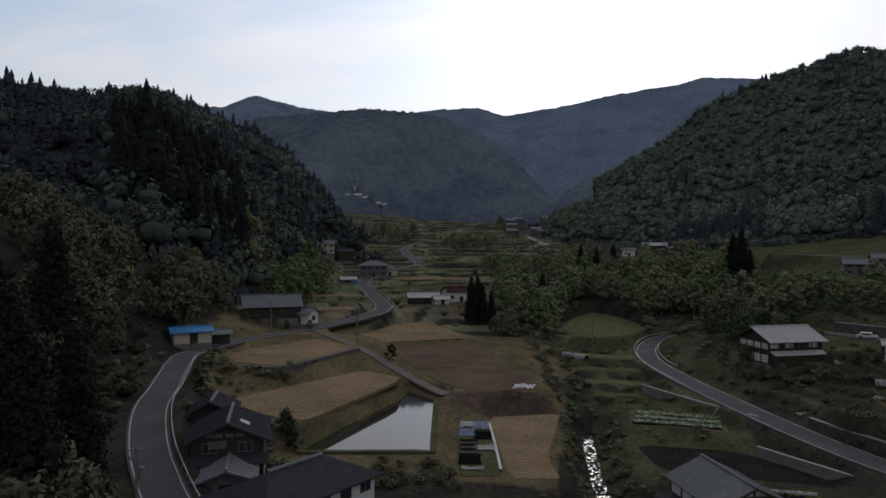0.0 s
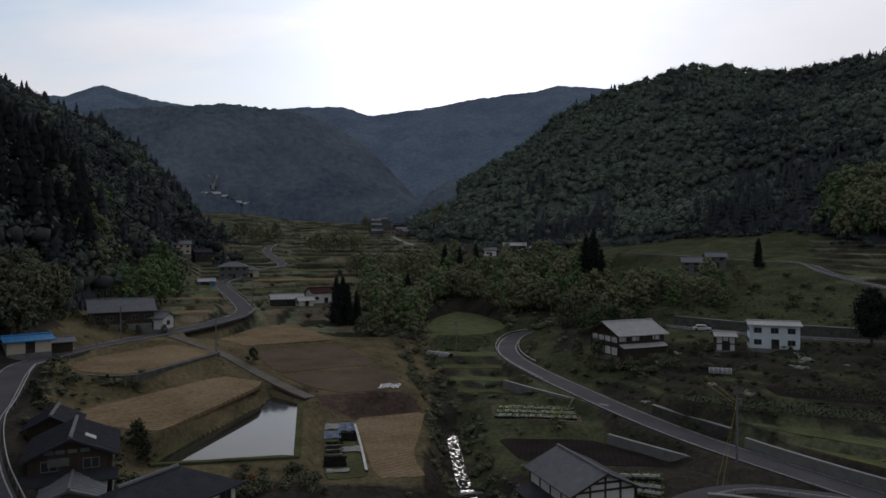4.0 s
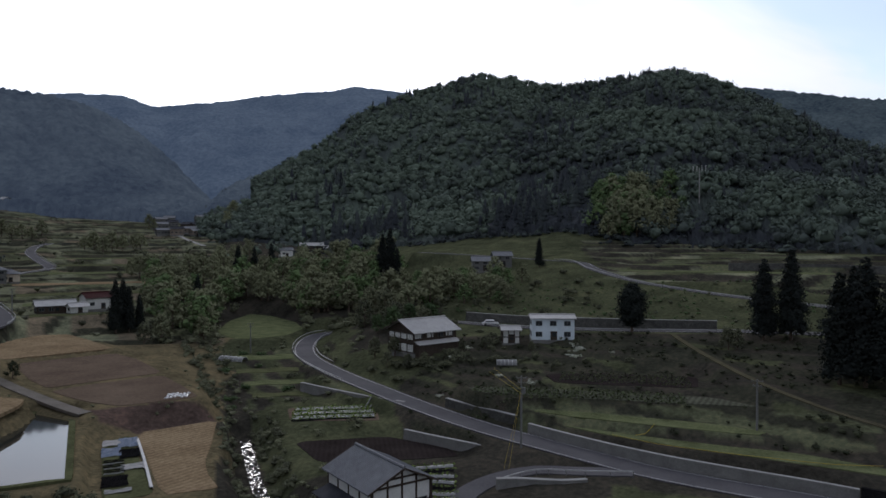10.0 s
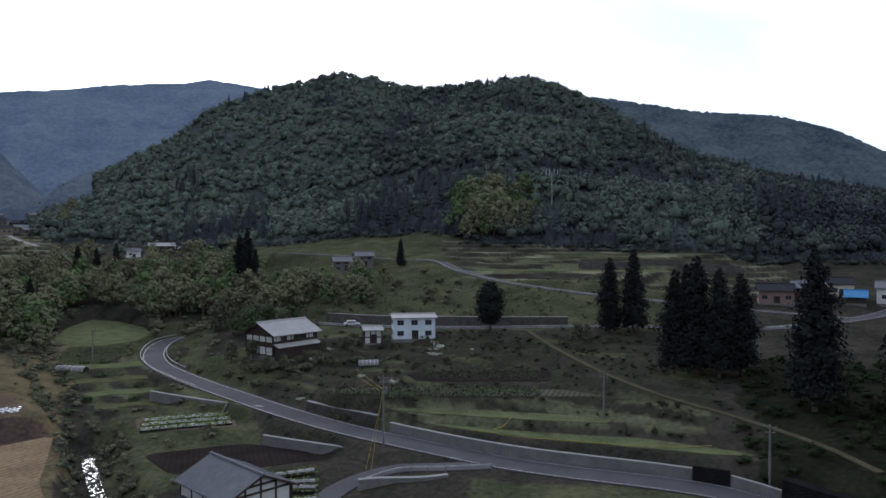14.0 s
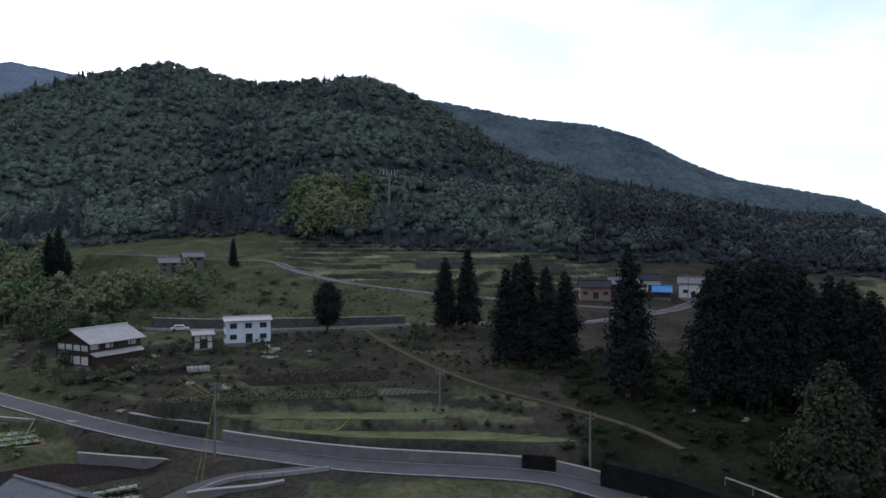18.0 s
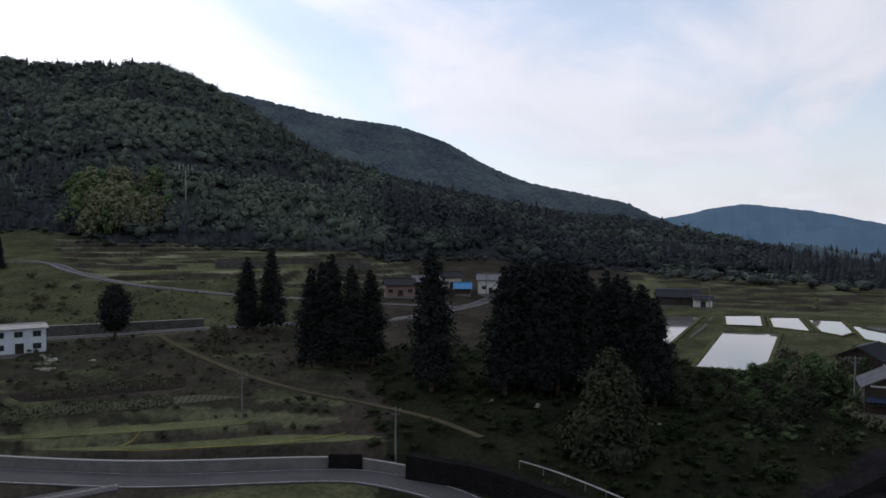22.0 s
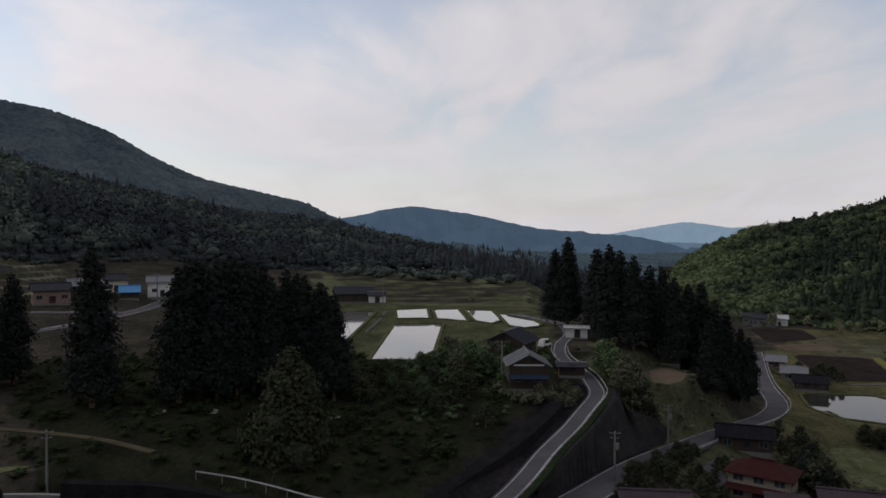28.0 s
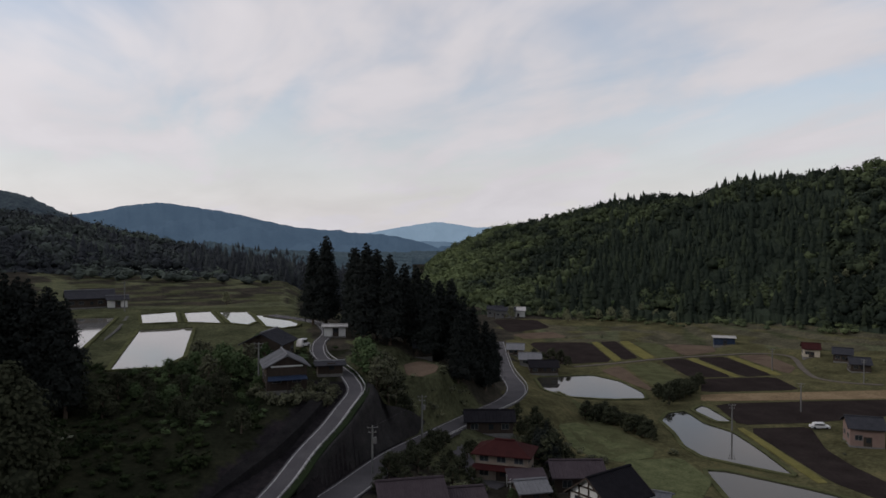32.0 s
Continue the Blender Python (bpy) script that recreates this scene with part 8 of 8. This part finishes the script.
def sheet(a, r, rot, w, d, mat, label, lift=.08, name="plastic_sheet"):
    x, y = xy(a, r)
    g = random.Random(int(a * 100 + r))
    bm = bmesh.new()
    n = 6
    grid = [[bm.verts.new((w * (i / n - .5) + g.uniform(-.1, .1), d * (j / n - .5) + g.uniform(-.1, .1), lift + g.uniform(0, .14))) for j in range(n + 1)] for i in range(n + 1)]
    for i in range(n):
        for j in range(n):
            bm.faces.new((grid[i][j], grid[i + 1][j], grid[i + 1][j + 1], grid[i][j + 1]))
    bmesh.ops.solidify(bm, geom=bm.faces[:], thickness=.05)
    ob = new(name, mesh_of(name, bm, mat))
    ob.matrix_basis = Matrix.Translation((x, y, gz(a, r) + .1)) @ Matrix.Rotation(radians(rot - a), 4, "Z")
    return tagged(ob, label, "plastic sheet")


for _a, _r, _w, _d, _m, _l in ((2.0, 115, 2.4, 3.4, "mulch", "pale crumpled plastic sheet on the garden plot"), (3.1, 114.5, 2.6, 5, "tarp_blue", "faded blue plastic sheet on the garden plot"), (2.0, 110, 2.6, 4.5, "tarp_blue", "grey-blue plastic sheet over a bed"),
                               (3.2, 108.5, 2.6, 4.5, "net_black", "black plastic sheet over a bed"), (3.4, 102, 3.0, 2.6, "mulch", "crumpled white plastic sheet"), (2.2, 96.5, 3.0, 4.5, "net_black", "black plastic sheet over a bed"), (2.4, 92.6, 3.0, 1.4, "mulch", "pale plastic strip at the plot's edge")):
    sheet(_a, _r, 0, _w, _d, _m, _l)
for _k in range(9):
    sheet(2.1 + .09 * (_k % 2), 99.5 + _k * .75, 0, 2.4, .4, "mulch" if _k % 3 == 0 else "net_black", "narrow mulch strip on a planting bed", .15)
for _k in range(17):
    a, r = 5.75 + _k * .1, 130.6 + (_k * 37 % 11) * .34
    bm = bmesh.new()
    bmesh.ops.create_icosphere(bm, subdivisions=2, radius=.3)
    g = random.Random(_k)
    for v in bm.verts:
        v.co = Vector((v.co.x * 1.3, v.co.y * .8, v.co.z * .6)) * g.uniform(.85, 1.12)
    ob = new("white_bag", mesh_of("white_bag", bm, "car_white"))
    ob.matrix_basis = Matrix.Translation((*xy(a, r), gz(a, r) + .2)) @ Matrix.Rotation(_k * 1.3, 4, "Z")
    tagged(ob, "white filled sack lying on the ploughed field", "sack", "sacks on the field")
_line = np.array([(*xy(3.75 + .95 * t, 116 - 24 * t), 0) for t in np.linspace(0, 1, 16)])
_line[:, 2] = ground_z(_line[:, 0], _line[:, 1])[0] + .25
ob = ribbon("board_edging", _line, -.18, .18, .12, "mulch", .4)
tagged(ob, "pale plastic edging along the garden plot", "edging", kind="structure")


def rocks(label, n, place, s0, s1, mat, name):
    g = np.random.default_rng(len(label))
    vs, fs, o = [], [], 0
    v0, f0 = ICO1
    for k in range(n):
        x, y, z = place(g)
        v = v0 * g.uniform(.6, 1.2, (len(v0), 1)) * g.uniform(s0, s1) * [1, 1, .6] + [x, y, z]
        vs.append(v)
        fs.append(f0 + o)
        o += len(v0)
    ob = mesh_object(name, np.vstack(vs), np.vstack(fs), [M[mat]], smooth=False)
    return tagged(ob, label, "rocks", kind="stuff")


def on_stream(g):
    q = STREAM[g.integers(0, len(STREAM))]
    return q[0] + g.normal(0, 1.3), q[1] + g.normal(0, 1.3), q[2] - .02


rocks("grey boulders and stones in the stream bed", 110, on_stream, .12, .3, "stone", "stream_stones")
for _t in (.36, .47, .58, .7, .8):
    q = STREAM[int(_t * len(STREAM))]
    q2 = STREAM[int(_t * len(STREAM)) + 1]
    ang = math.atan2(q2[1] - q[1], q2[0] - q[0])
    ob = new("weir", mesh_of("weir", boxed(-.4, .4, -2.0, 2.0, -.8, .16), "concrete"))
    ob.matrix_basis = Matrix.Translation(q) @ Matrix.Rotation(ang, 4, "Z")
    tagged(ob, "low concrete weir across the stream", "weir", "stream weirs")
